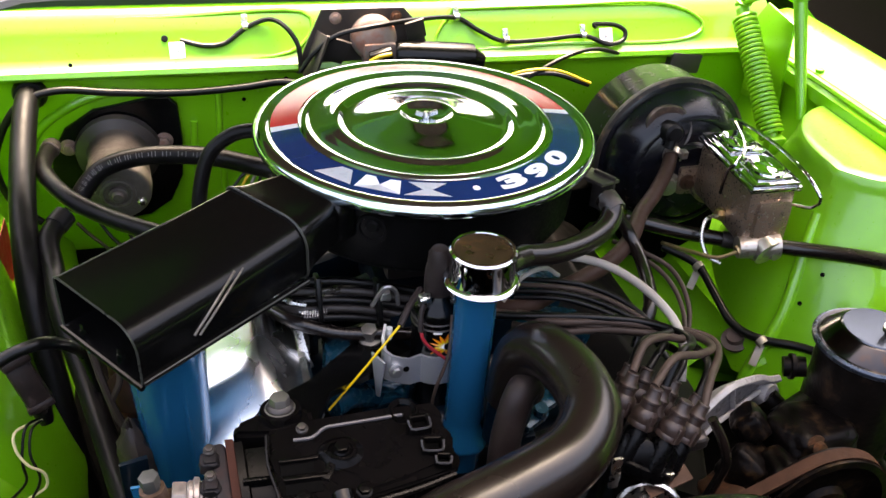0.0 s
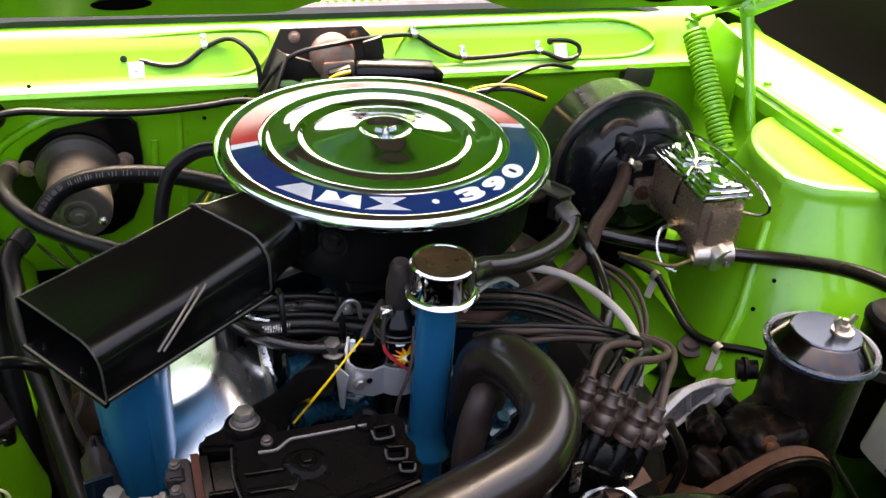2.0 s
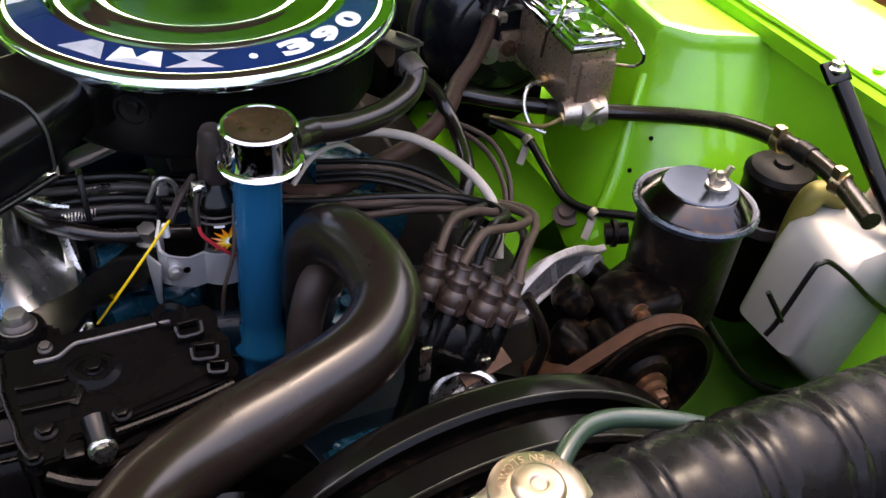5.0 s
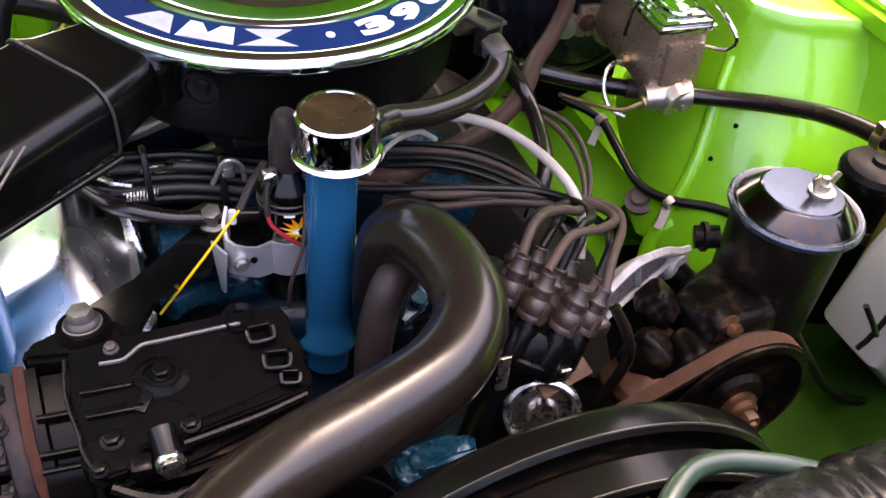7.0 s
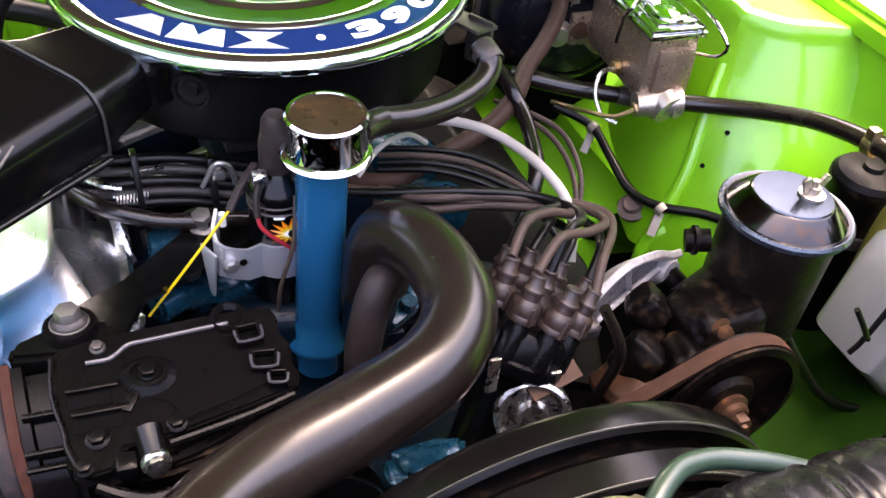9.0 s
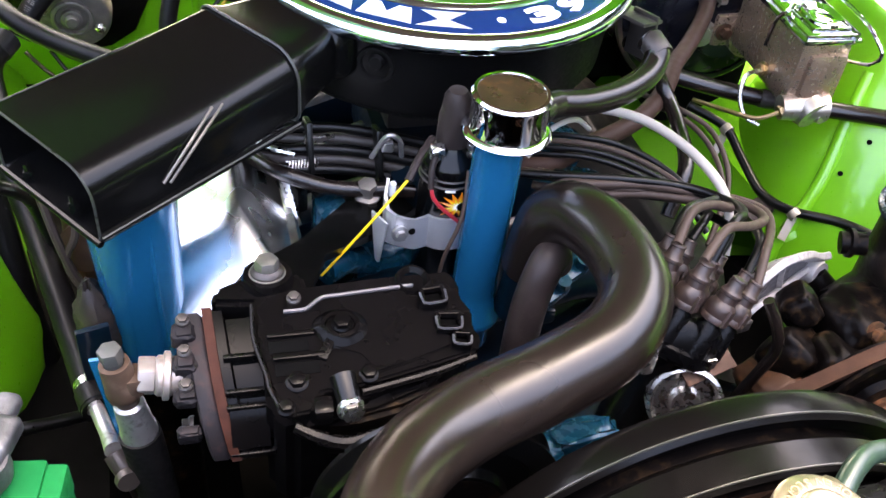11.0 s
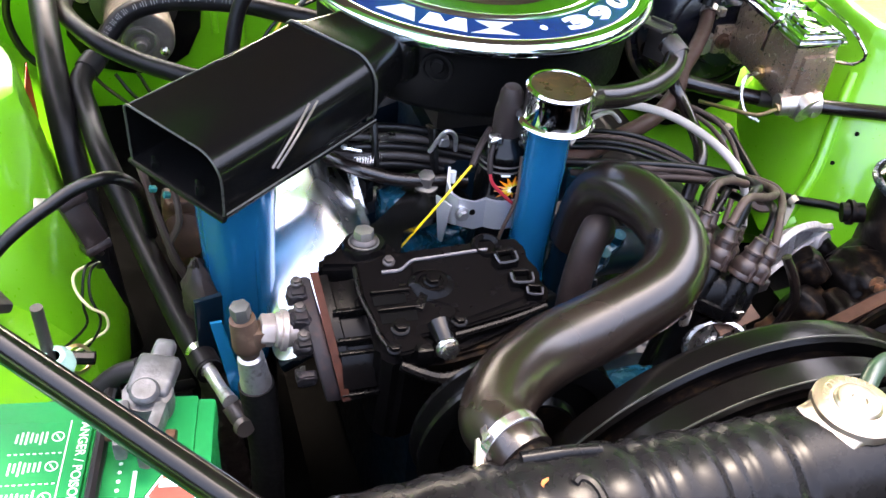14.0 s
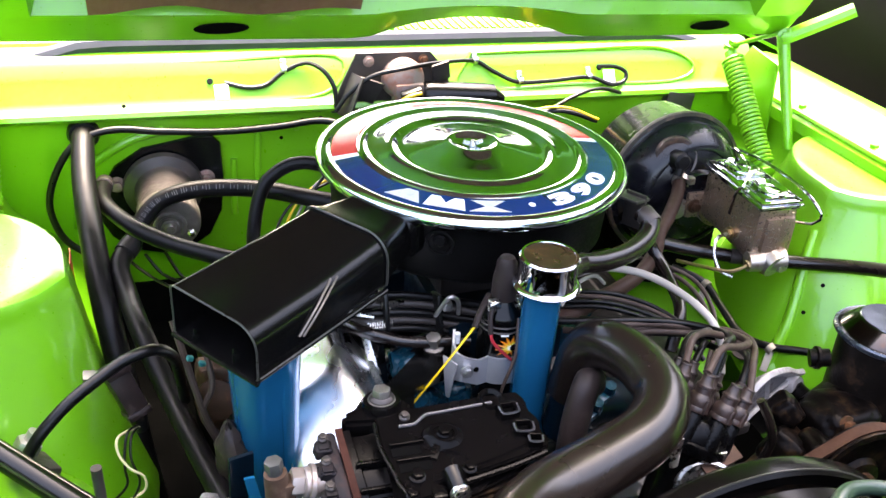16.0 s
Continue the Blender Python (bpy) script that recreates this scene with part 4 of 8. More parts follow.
def cring(x, grow=0.0, lift=0.0):
    """The barrel's section at x: a flat top that slopes and rolls over to the front."""
    base = [(0.050, -0.014), (0.020, -0.019), (-0.006, -0.026), (-0.028, -0.038), (-0.043, -0.056), (-0.046, -0.068), (-0.030, -0.086), (0.046, -0.090)]
    return [cmp_(x + 0.18 * (-0.014 - z) + 0.05 * (0.05 - y), y * (1 + grow / 0.05), -0.07 + (z + 0.07) * (1 + grow / 0.055) + lift) for y, z in base]


CUP = CM.to_3x3() @ V(0, 0, 1)
CLF = CM.to_3x3() @ V(-1, 0, 0)
CT = CM.to_3x3().to_4x4()
# grey for ridges and lugs: rubbed paint with their bright highlight painted in
EDGE = mat("rubbed_highlight_edge", (0.060, 0.058, 0.066), 0.32, 0.3, 0, 0.3, 160, 0.05)
part("crankcase", cplate([(-0.050, 0.050), (0.098, 0.056), (0.104, -0.010), (0.070, -0.030), (0.020, -0.046), (-0.034, -0.056), (-0.050, -0.040)], -0.135, -0.010, 0.006), COMP, comp)
barrel = part("cylinder_barrel", loft([cring(-0.084, -0.006), cring(-0.060, -0.006), cring(-0.044, -0.004)]), COMP, comp)
part("barrel_flange", loft([cring(-0.0830, -0.001), cring(-0.0760, -0.001), cring(-0.0745, -0.0035)]), COMP, barrel)
for y, z, w, h in ((0.010, -0.0205, 0.0040, 0.010), (-0.014, -0.0290, 0.0036, 0.010), (-0.0235, -0.0345, 0.0034, 0.010), (-0.0435, -0.064, 0.0050, 0.008)):
    part("cooling_rib", cbox((-0.061, y, z - 0.001), (0.032, w, h), 0.0012), RIBM, barrel)
part("barrel_panel", loft([[cmp_(x, y, z) for y, z in ((-0.0255, -0.0335), (-0.0345, -0.0405), (-0.0440, -0.0560), (-0.0400, -0.0580), (-0.0270, -0.0420))] for x in (-0.075, -0.048)]), COMP, barrel)
cover = part("base_cover", cplate([(-0.052, 0.050), (-0.020, 0.055), (0.060, 0.059), (0.096, 0.059), (0.102, 0.046), (0.100, 0.034), (0.107, 0.020), (0.104, 0.006), (0.109, -0.004), (0.104, -0.015), (0.075, -0.022), (0.032, -0.031), (0.014, -0.034), (-0.012, -0.036), (-0.020, -0.050), (-0.036, -0.052), (-0.046, -0.028), (-0.053, 0.011)], -0.012, -0.002, 0.002), COMP, comp)
part("cover_panel", cplate([(-0.006, 0.040), (0.058, 0.043), (0.064, 0.030), (0.072, 0.012), (0.092, -0.008), (0.060, -0.018), (0.028, -0.026), (0.018, -0.010), (0.000, -0.002), (-0.008, 0.014)], -0.004, 0.0, 0.0012), COMP, cover)
part("cover_ridge", tube([cmp_(x, y, -0.0005) for x, y in ((-0.032, 0.033), (-0.018, 0.033), (-0.012, 0.036), (-0.003, 0.0425), (0.010, 0.0435), (0.060, 0.0465), (0.066, 0.046))], 0.0017, 8, 3), EDGE, cover)
part("cover_ridge", tube([cmp_(x, y, -0.002) for x, y in ((-0.054, 0.042), (-0.0545, 0.012), (-0.048, -0.018), (-0.0465, -0.030), (-0.040, -0.047))], 0.0019, 8, 3), RIBM, cover)
part("cover_boss_ring", lathe([(0.008, -0.002), (0.011, 0.0015), (0.0125, 0.0015), (0.014, -0.002)], cmp_(0.067, 0.052), CUP, 24), COMP, cover)
for y, x0, x1 in ((0.0125, -0.046, -0.012), (-0.0065, -0.043, -0.006)):
    part("cover_rib", cbox(((x0 + x1) / 2, y, -0.0005), (x1 - x0, 0.0045, 0.005), 0.0014), COMP, cover)
    # dark slip that paints in the shade of a pocket beside the rib
    part("pocket_shade", cbox(((x0 + x1) / 2 - 0.002, y - 0.009, -0.0019), (x1 - x0 - 0.006, 0.010, 0.0012), 0.0005), DARK, cover)
boss = part("boss", loft([[cmp_(0.008 + r * math.cos(a) * (1.15 if math.cos(a) > 0 else 1.0) - 0.004 * (math.cos(a + 0.8) < -0.6), 0.014 + r * math.sin(a), z) for a in (2 * math.pi * k / 28 for k in range(28))] for r, z in ((0.0180, -0.002), (0.0160, 0.0005), (0.0125, 0.0025), (0.0110, 0.0045), (0.0085, 0.0048), (0.0075, 0.0030))]), COMP, cover)
part("boss_leg", cbox((-0.004, -0.001, -0.0005), (0.0075, 0.022, 0.004), 0.0014, pose(0, 0, 0, 0, 0, -28)), RIBM, cover)
bolt(boss, cmp_(0.008, 0.015, 0.0035), CUP, 0.0064, COMP, 1.2, 0.006)
for x, y, turn in ((0.0785, 0.032, 4), (0.086, 0.008, -6), (0.0925, -0.0085, -10)):
    k_ = 1.0 if y > 0 else 0.7
    q = pose(0, 0, 0, 0, 0, turn)
    lug = part("lug", join(*[box(cmp_(x, y, 0.0015) + CM.to_3x3() @ (q.to_3x3() @ V(dx * k_, dy * k_, 0)), (sx * k_, sy * k_, 0.010), CT @ q, 0.0012) for dx, dy, sx, sy in ((0.0, 0.0068, 0.018, 0.0034), (0.0, -0.0068, 0.019, 0.0034), (-0.0082, 0.0, 0.0034, 0.015), (0.0082, 0.0, 0.0034, 0.015))]), COMP, cover)
    part("lug_edge", tube([cmp_(x, y, 0.0062) + CM.to_3x3() @ (q.to_3x3() @ V(dx * k_, dy * k_, 0)) for dx, dy in ((-0.0095, 0.003), (-0.0085, -0.0065), (0.0, -0.0078), (0.0085, -0.0065), (0.0095, 0.003))], 0.0011, 6, 2), EDGE, lug, "pale line for a rubbed edge and its highlight")
    part("lug_hole", box(cmp_(x, y, -0.001), (0.012 * k_, 0.009 * k_, 0.002), CT @ q, 0.0004), DARK, lug)
for x, y, r in ((-0.028, -0.027, 0.0062), (0.022, -0.0265, 0.0055), (-0.037, -0.046, 0.0050), (-0.0235, 0.0445, 0.0042)):
    bolt(cover, cmp_(x, y, -0.001), CUP, r, SOOT if y > 0.04 else COMP, 1.3)
part("cover_lip", tube([cmp_(x, y, -0.006) for x, y in ((0.016, -0.037), (0.034, -0.034), (0.070, -0.027), (0.102, -0.018))], 0.0028, 8, 3), RIBM, cover)
part("crank_front", join(cplate([(-0.030, -0.050), (0.010, -0.052), (0.046, -0.046), (0.080, -0.034), (0.080, -0.026), (-0.030, -0.036)], -0.070, -0.020, 0.004)), GRIME, comp)
part("front_rail", tube([cmp_(x, y, z) for x, y, z in ((-0.032, -0.054, -0.014), (-0.016, -0.062, -0.018), (0.002, -0.066, -0.022), (0.026, -0.062, -0.020))], [0.004, 0.005, 0.005, 0.0035], 8), RIBM, comp)
part("mount_web", join(cplate([(-0.084, 0.050), (-0.080, 0.064), (-0.050, 0.076), (-0.014, 0.072), (-0.012, 0.048), (-0.050, 0.046)], -0.060, -0.006, 0.004), lathe([(0, 0.0), (0.018, 0.0), (0.0195, -0.004), (0.018, -0.012)], (-0.222, -0.357, 0.846), (0, 0.1, 1), 28)), COMP, comp)
bolt(comp, (-0.222, -0.357, 0.846), (0, 0.1, 1), 0.0092, NUT, 1.5, 0.013)
part("bolt_flange", lathe([(0.0095, 0.005), (0.0105, 0.004), (0.0125, 0.002), (0.0128, 0.001), (0.0125, -0.001)], (-0.222, -0.357, 0.847), (0, 0.1, 1), 28), SOOT, comp)
part("front_stud", tube([cmp_(0.003, -0.028, 0.002), cmp_(0.0045, -0.040, 0.000), cmp_(0.006, -0.051, -0.003)], [0.0098, 0.0086, 0.0080], 16, 3), BLACK, comp)
bolt(comp, cmp_(0.0062, -0.051, -0.003), (0.1, -1, 0.10), 0.0086, STEEL, 1.15, 0.006)
part("stud_shoulder", cbox((-0.012, -0.046, -0.010), (0.014, 0.014, 0.018), 0.003), COMP, comp)
part("head_gasket", loft([cring(-0.0905, 0.0012), cring(-0.0835, 0.0012)]), GASKET, comp, "red-brown gasket edge")
head = part("cylinder_head", loft([cring(-0.104, -0.003), cring(-0.1025, -0.0012), cring(-0.0935, -0.0010), cring(-0.0905, -0.0030)]), HEADM, comp, "grey corroded cylinder head")
for y, z, w, d_, k in ((0.034, -0.020, 0.020, 0.018, 41), (0.012, -0.026, 0.020, 0.016, 43), (-0.010, -0.034, 0.018, 0.013, 47), (-0.030, -0.052, 0.012, 0.018, 49)):
    part("port_block", join(lump(cmp_(-0.104, y, z), (0.017, w * 0.8, d_ * 0.8), k, 0.2, CT), cbox((-0.103, y, z + 0.003), (0.011, w * 0.55, 0.010), 0.002)), HEADM, head)
for y, z in ((0.040, -0.010), (0.018, -0.017), (-0.006, -0.024)):
    bolt(head, cmp_(-0.1035, y, z), CUP, 0.0040, SOOT, 1.3, 0.004)
for y, z in ((0.036, -0.050), (-0.010, -0.075)):
    bolt(head, cmp_(-0.104, y, z), CLF, 0.006, SOOT, 1.2)
# clutch pulley
PC = V(-0.122, -0.512, 0.742)
pul = part("clutch_pulley", lathe([(0.03, -0.018), (0.088, -0.018), (0.092, -0.016), (0.092, -0.012), (0.084, -0.006), (0.084, -0.002), (0.092, 0.004), (0.092, 0.008), (0.088, 0.010), (0.074, 0.010), (0.070, 0.006), (0.052, 0.006), (0.048, 0.012), (0.0, 0.012)], PC, (0, -1, 0), 64), BLACK, comp)
part("clutch_hub", lathe([(0, 0.022), (0.014, 0.022), (0.018, 0.014), (0.046, 0.013)], PC, (0, -1, 0), 32), GRIME, pul)
part("shaft_neck", lathe([(0.05, -0.05), (0.05, -0.018)], PC, (0, -1, 0), 32), COMP, comp)

# service valve and thick suction hose
val = thing("service_valve", "corroded brass service valve with a bright union nut", "valve", (-0.334, -0.392, 0.74))
VAXIS = V(0.10, -0.02, -1.0).normalized()
VT = V(-0.337, -0.403, 0.838)
part("valve_cap", join(prism(hexagon(0.0088), VT + VAXIS * 0.014, -VAXIS, 0.011, bevel=0.0010), lathe([(0.0070, 0.0), (0.0070, 0.006)], VT + VAXIS * 0.013, VAXIS, 16)), mat("grey_valve_cap", (0.065, 0.065, 0.060), 0.5, 0.3, 0, 0.2, 120, 0.1), val)
part("valve_body", join(lathe([(0.0075, 0.017), (0.0108, 0.0175), (0.0112, 0.022), (0.0116, 0.028), (0.0122, 0.038), (0.0130, 0.045), (0.0124, 0.051), (0.0098, 0.054), (0.0080, 0.062), (0, 0.062)], VT, VAXIS, 28), box(VT + VAXIS * 0.037 + V(0.009, -0.001, 0.0), (0.014, 0.020, 0.018), None, 0.004)), mat("brown_brass", (0.060, 0.036, 0.024), 0.55, 0.1, 0, 0.3, 120, 0.2, (0.10, 0.066, 0.046), 0.2, 60, spec=0.2), val, "brown corroded brass body")
UN = V(-0.3215, -0.402, 0.803)
UA = V(1, -0.06, -0.16).normalized()
part("union_nut", join(prism(hexagon(0.0148), UN, UA, 0.012, bevel=0.0016), lathe([(0.013, 0.012), (0.0150, 0.014), (0.0150, 0.017), (0.0180, 0.018), (0.0180, 0.022), (0.0145, 0.0235), (0.0135, 0.034)], UN, UA, 28)), mat("pinkish_plated_nut", (0.36, 0.31, 0.28), 0.45, 0.7, 0, 0.2, 120, 0.15, (0.24, 0.15, 0.10), 0.25, 50), val, "bright union nut")
part("port_flange", join(lump(UN + UA * 0.038, (0.014, 0.030, 0.030), 71, 0.12), prism(hexagon(0.0055), UN + UA * 0.036 + V(0, 0, 0.013), (0, 0, 1), 0.006, bevel=0.0006)), HEADM, val)
part("valve_neck", tube([VT + VAXIS * 0.055, VT + VAXIS * 0.078], [0.0075, 0.0072], 14, 2), STEEL, val, "bright bare neck")
part("crimp_collar", lathe([(0.0085, 0.060), (0.0112, 0.062), (0.0118, 0.066), (0.0112, 0.070), (0.0122, 0.073), (0.0126, 0.082), (0.0130, 0.089), (0.0138, 0.091), (0.0140, 0.098), (0.0120, 0.099)], VT, VAXIS, 28), ZINC, val, "bright crimped collar")
solid("suction_hose", tube([(-0.3275, -0.405, 0.742), (-0.3255, -0.405, 0.715), (-0.322, -0.406, 0.643), (-0.323, -0.408, 0.572), (-0.320, -0.42, 0.30)], 0.0158, 18), DUSTY, "thick matt black hose below the service valve", "hose")

# hot-air stove pipe under the snorkel, blue
pipe = thing("stove_pipe", "blue painted sheet-metal pipe under the snorkel", "pipe", (-0.318, -0.25, 0.40))
part("pipe_wall", lathe([(0.0325, 0.636), (0.0340, 0.640), (0.0340, 0.69), (0.0350, 0.76), (0.0395, 0.868)], (-0.3195, -0.250, 0), n=48), BLUE, pipe)
# the pipe's lower length, coloured black below the blue wall
part("pipe_root", lathe([(0.026, 0.40), (0.0315, 0.405), (0.0315, 0.64)], (-0.3195, -0.250, 0), n=32), GRIME, pipe, "black pipe root")
part("pipe_seam", join(box((-0.306, -0.2835, 0.75), (0.004, 0.003, 0.21), None, 0.001), box((-0.330, -0.2815, 0.75), (0.003, 0.003, 0.21), None, 0.001)), BLUE, pipe)
part("pipe_foot", loft([[V(x, y, z) for x, y, z in row] for row in (((-0.359, -0.358, 0.776), (-0.349, -0.360, 0.778), (-0.349, -0.357, 0.778), (-0.359, -0.355, 0.776)), ((-0.347, -0.380, 0.705), (-0.334, -0.382, 0.707), (-0.334, -0.378, 0.707), (-0.347, -0.376, 0.705)), ((-0.344, -0.383, 0.672), (-0.331, -0.385, 0.674), (-0.331, -0.381, 0.674), (-0.344, -0.379, 0.672)))]), BLUE, pipe, "bright blue flat strap")
part("pipe_bracket", box((-0.358, -0.318, 0.720), (0.026, 0.005, 0.11), pose(0, 0, 0, 4, 0, 12), 0.001), BLUE_DARK, pipe, "dark teal sheet bracket")

# ---- cooling ----
hose = thing("radiator_hose", "thick moulded black rubber radiator top hose", "hose", (-0.05, -0.5, 0.80))
HP = [(0.018, -0.306, 0.770), (0.022, -0.318, 0.832), (0.034, -0.342, 0.856), (0.045, -0.392, 0.863), (0.040, -0.441, 0.861), (0.007, -0.477, 0.854), (-0.052, -0.498, 0.847), (-0.112, -0.517, 0.845), (-0.158, -0.549, 0.855), (-0.187, -0.590, 0.869), (-0.188, -0.622, 0.881), (-0.1845, -0.636, 0.881)]
part("hose_wall", tube(HP, [0.0265, 0.0275, 0.0275, 0.0275, 0.028, 0.0292, 0.0295, 0.0295, 0.0282, 0.0255, 0.0222, 0.0216], 28, 8), HOSE, hose)
ca, cb = V(-0.188, -0.620, 0.8815), V(-0.1835, -0.637, 0.8830)
CLAMP = mat("plated_clamp", (0.40, 0.39, 0.38), 0.22, 0.9, 0, 0.1, 160, 0.04)
clamp = part("hose_clamp", lathe([(0.0215, -0.0042), (0.0230, -0.0042), (0.0234, -0.0038), (0.0234, 0.0038), (0.0230, 0.0042), (0.0215, 0.0042)], ca, cb - ca, 40), CLAMP, hose, "bright worm-drive hose clamp")
part("clamp_screw", join(tube([ca + V(-0.020, 0.004, 0.002), ca + V(-0.0255, -0.011, -0.003)], 0.0042, 12), prism(hexagon(0.0050), ca + V(-0.0255, -0.011, -0.003), (-0.35, -0.9, -0.3), 0.005, bevel=0.0008)), GOLDISH, clamp)
part("clamp_tab", box(ca + V(-0.019, 0.004, 0.012), (0.006, 0.022, 0.0016), pose(0, 0, 0, -30, -48, 10), 0.0006), CLAMP, clamp)
solid("bypass_hose", tube([(0.026, -0.336, 0.800), (0.018, -0.345, 0.816), (0.008, -0.354, 0.814), (-0.002, -0.362, 0.790), (-0.008, -0.368, 0.755), (-0.010, -0.372, 0.690)], 0.0155, 16), OLDHOSE, "short grey-brown bypass hose under the radiator hose", "hose")

rad = thing("radiator", "black painted radiator with a ribbed round top tank", "radiator", (0.05, -0.68, 0.30))
rings = []
x = -0.42
NR = 320
for k in range(NR + 1):
    x = -0.36 + 0.82 * k / NR
    w = max([math.exp(-((x - g) / 0.0042) ** 2) for g in (-0.218, -0.204, -0.120, -0.105, -0.066, -0.051, -0.012, 0.120, 0.134, 0.192, 0.206, 0.262, 0.276, 0.332, 0.346, 0.405)])
    r = 0.0478 - 0.0026 * w + 0.0014 * math.sin((x + 0.09) * 2 * math.pi / 0.058) ** 2 * (abs(x - 0.05) > 0.07)
    r += 0.003 * math.exp(-((x + 0.200) / 0.046) ** 2)
    e = min(1, max(0.0, (0.46 - x) / 0.03), max(0.0, (x + 0.36) / 0.03))
    r *= 0.75 + 0.25 * math.sqrt(e)
    rings.append([V(x, -0.673 + r * 1.02 * math.cos(a), 0.846 + 0.006 * min(1.0, max(0.0, (-0.06 - x) / 0.08)) + r * math.sin(a)) for a in (2 * math.pi * j / 32 for j in range(32))])
RADM = mat("radiator_black", (0.0040, 0.0040, 0.0046), 0.27, 0, 0, 0.3, 90, 0.06, (0.009, 0.009, 0.010), 0.12, 30, spec=0.12)
tank = part("top_tank", loft(rings), RADM, rad, "ribbed satin black top tank")
part("core", box((0.05, -0.685, 0.56), (0.66, 0.045, 0.50), None, 0.004), GRIME, rad)
part("outlet_neck", tube([(-0.187, -0.628, 0.880), (-0.182, -0.648, 0.876), (-0.176, -0.668, 0.860)], [0.0185, 0.0205, 0.026], 24), GRIME, rad)
part("tank_emboss", join(tube([(-0.193, -0.6450, 0.8955), (-0.167, -0.647, 0.8958), (-0.140, -0.6490, 0.8938)], 0.0052, 10), tube([(-0.1705, -0.6740, 0.9015), (-0.1660, -0.6715, 0.9018), (-0.1610, -0.6735, 0.9016), (-0.1573, -0.6805, 0.9008), (-0.1558, -0.693, 0.8975)], 0.0034, 8)), RADM, tank)
CAPLET = mat("tarnished_letter", (0.17, 0.12, 0.075), 0.45, 0.7, 0, 0.2, 160)
CAPM = mat("pale_brass_plate", (0.46, 0.385, 0.30), 0.36, 1.0, 0, 0.12, 160, 0.05)
solid("dry_leaf", prism([(-0.0032, 0.001), (-0.001, 0.0026), (0.003, 0.0022), (0.0058, 0.0034), (0.004, 0.0002), (0.001, -0.0012)], (-0.1885, -0.6690, 0.9044), (-0.2, 0.3, 1), 0.0007, bevel=0.0002), mat("orange_leaf", (0.24, 0.07, 0.015), 0.7, 0, 0, 0.2, 120), "tiny dry orange leaf lying on the radiator", "leaf")
CP = V(0.0495, -0.6595, 0.888)
CA = (0.05, 0.05, 1)
part("filler_neck", lathe([(0.021, -0.014), (0.022, -0.002), (0.026, 0.000), (0.026, 0.003)], CP, CA, 32), GRIME, rad)
rc = part("radiator_cap", lathe([(0.029, 0.001), (0.0305, 0.003), (0.0300, 0.009), (0.0270, 0.0115), (0.017, 0.0120), (0.0155, 0.0150), (0.0135, 0.0160), (0.006, 0.0155), (0.0045, 0.014), (0, 0.014)], CP, CA, 48), CAPM, rad, "brassy pressed radiator cap with raised lettering")
# turned-down ears with a straight skirt between their tips
EAR = ((146, 0.0300), (153, 0.0345), (159, 0.0392), (165, 0.0375), (176, 0.0355), (192, 0.0352), (210, 0.0355), (224, 0.0372), (234, 0.0368), (241, 0.0330), (248, 0.0300))
for half in (0, 180):
    rows = [[CP + V(k * math.cos(radians(a + half)), k * math.sin(radians(a + half)), h) for k, h in ((0.0265, 0.0095), (0.0290, 0.0075), ((0.029 + r) / 2, 0.0055), (r, 0.0020), (r - 0.0004, -0.0012))] for a, r in EAR]
    part("cap_ear", sheet(rows, 0.0012), CAPM, rc)
for word, mid in (("OPEN", 50), ("SLOWLY", 125)):
    n = len(word)
    for k, ch in enumerate(word):
        bm = lettering(ch, 0.0075, 0.0001)
        a = radians(mid + (k - (n - 1) / 2) * 13.5)
        turn = pose(0, 0, 0, 0, 0, math.degrees(a) + 90)
        for v in bm.verts:
            v.co = turn @ v.co + V(0.0218 * math.cos(a), 0.0218 * math.sin(a), 0.0126)
        bmesh.ops.transform(bm, matrix=Matrix.Translation(CP), verts=bm.verts[:])
        part("cap_letter", bm, CAPLET, rc)
part("overflow_pipe", tube([(0.074, -0.643, 0.886), (0.085, -0.634, 0.888), (0.097, -0.626, 0.888), (0.114, -0.619, 0.885), (0.139, -0.618, 0.880), (0.172, -0.627, 0.874), (0.205, -0.638, 0.864)], 0.0068, 12), mat("greenish_hose", (0.010, 0.024, 0.016), 0.35, 0, 0.1, 0.2, 120), rad, "dull green overflow hose")

# fan cowl: a wide black hoop behind the radiator
shr = thing("fan_shroud", "black fan shroud with a double rolled rim", "fan shroud", (0.07, -0.58, 0.50))
SC = V(0.066, -0.560, 0.650)
RIMM = mat("shroud_black", (0.002, 0.0018, 0.0018), 0.22, 0, 0, 0.2, 90, 0.01, spec=0.13)
part("shroud_rim", lathe([(0.200, -0.012), (0.216, -0.012), (0.220, -0.006), (0.220, 0.010), (0.216, 0.014), (0.211, 0.010), (0.200, 0.008)], SC, (0, -1, 0), 120), RIMM, shr)
part("shroud_ring", lathe([(0.200, 0.018), (0.206, 0.020), (0.212, 0.026), (0.213, 0.046), (0.209, 0.050), (0.198, 0.046)], SC, (0, -1, 0), 120), RIMM, shr)
# pale rings give the rims rubbed edges and a painted highlight
for r_, h_ in ((0.2200, 0.0102), (0.2128, 0.0466)):
    part("rubbed_glint_edge", lathe([(r_ - 0.0008, h_ - 0.0004), (r_ + 0.0003, h_ - 0.0004), (r_ + 0.0003, h_ + 0.0006), (r_ - 0.0008, h_ + 0.0010)], SC, (0, -1, 0), 120), WORN_GLINT, shr, "pale line for a rubbed edge and its glint")
part("shroud_wall", join(lathe([(0.199, -0.010), (0.198, 0.05)], SC, (0, -1, 0), 96), ), GRIME, shr)
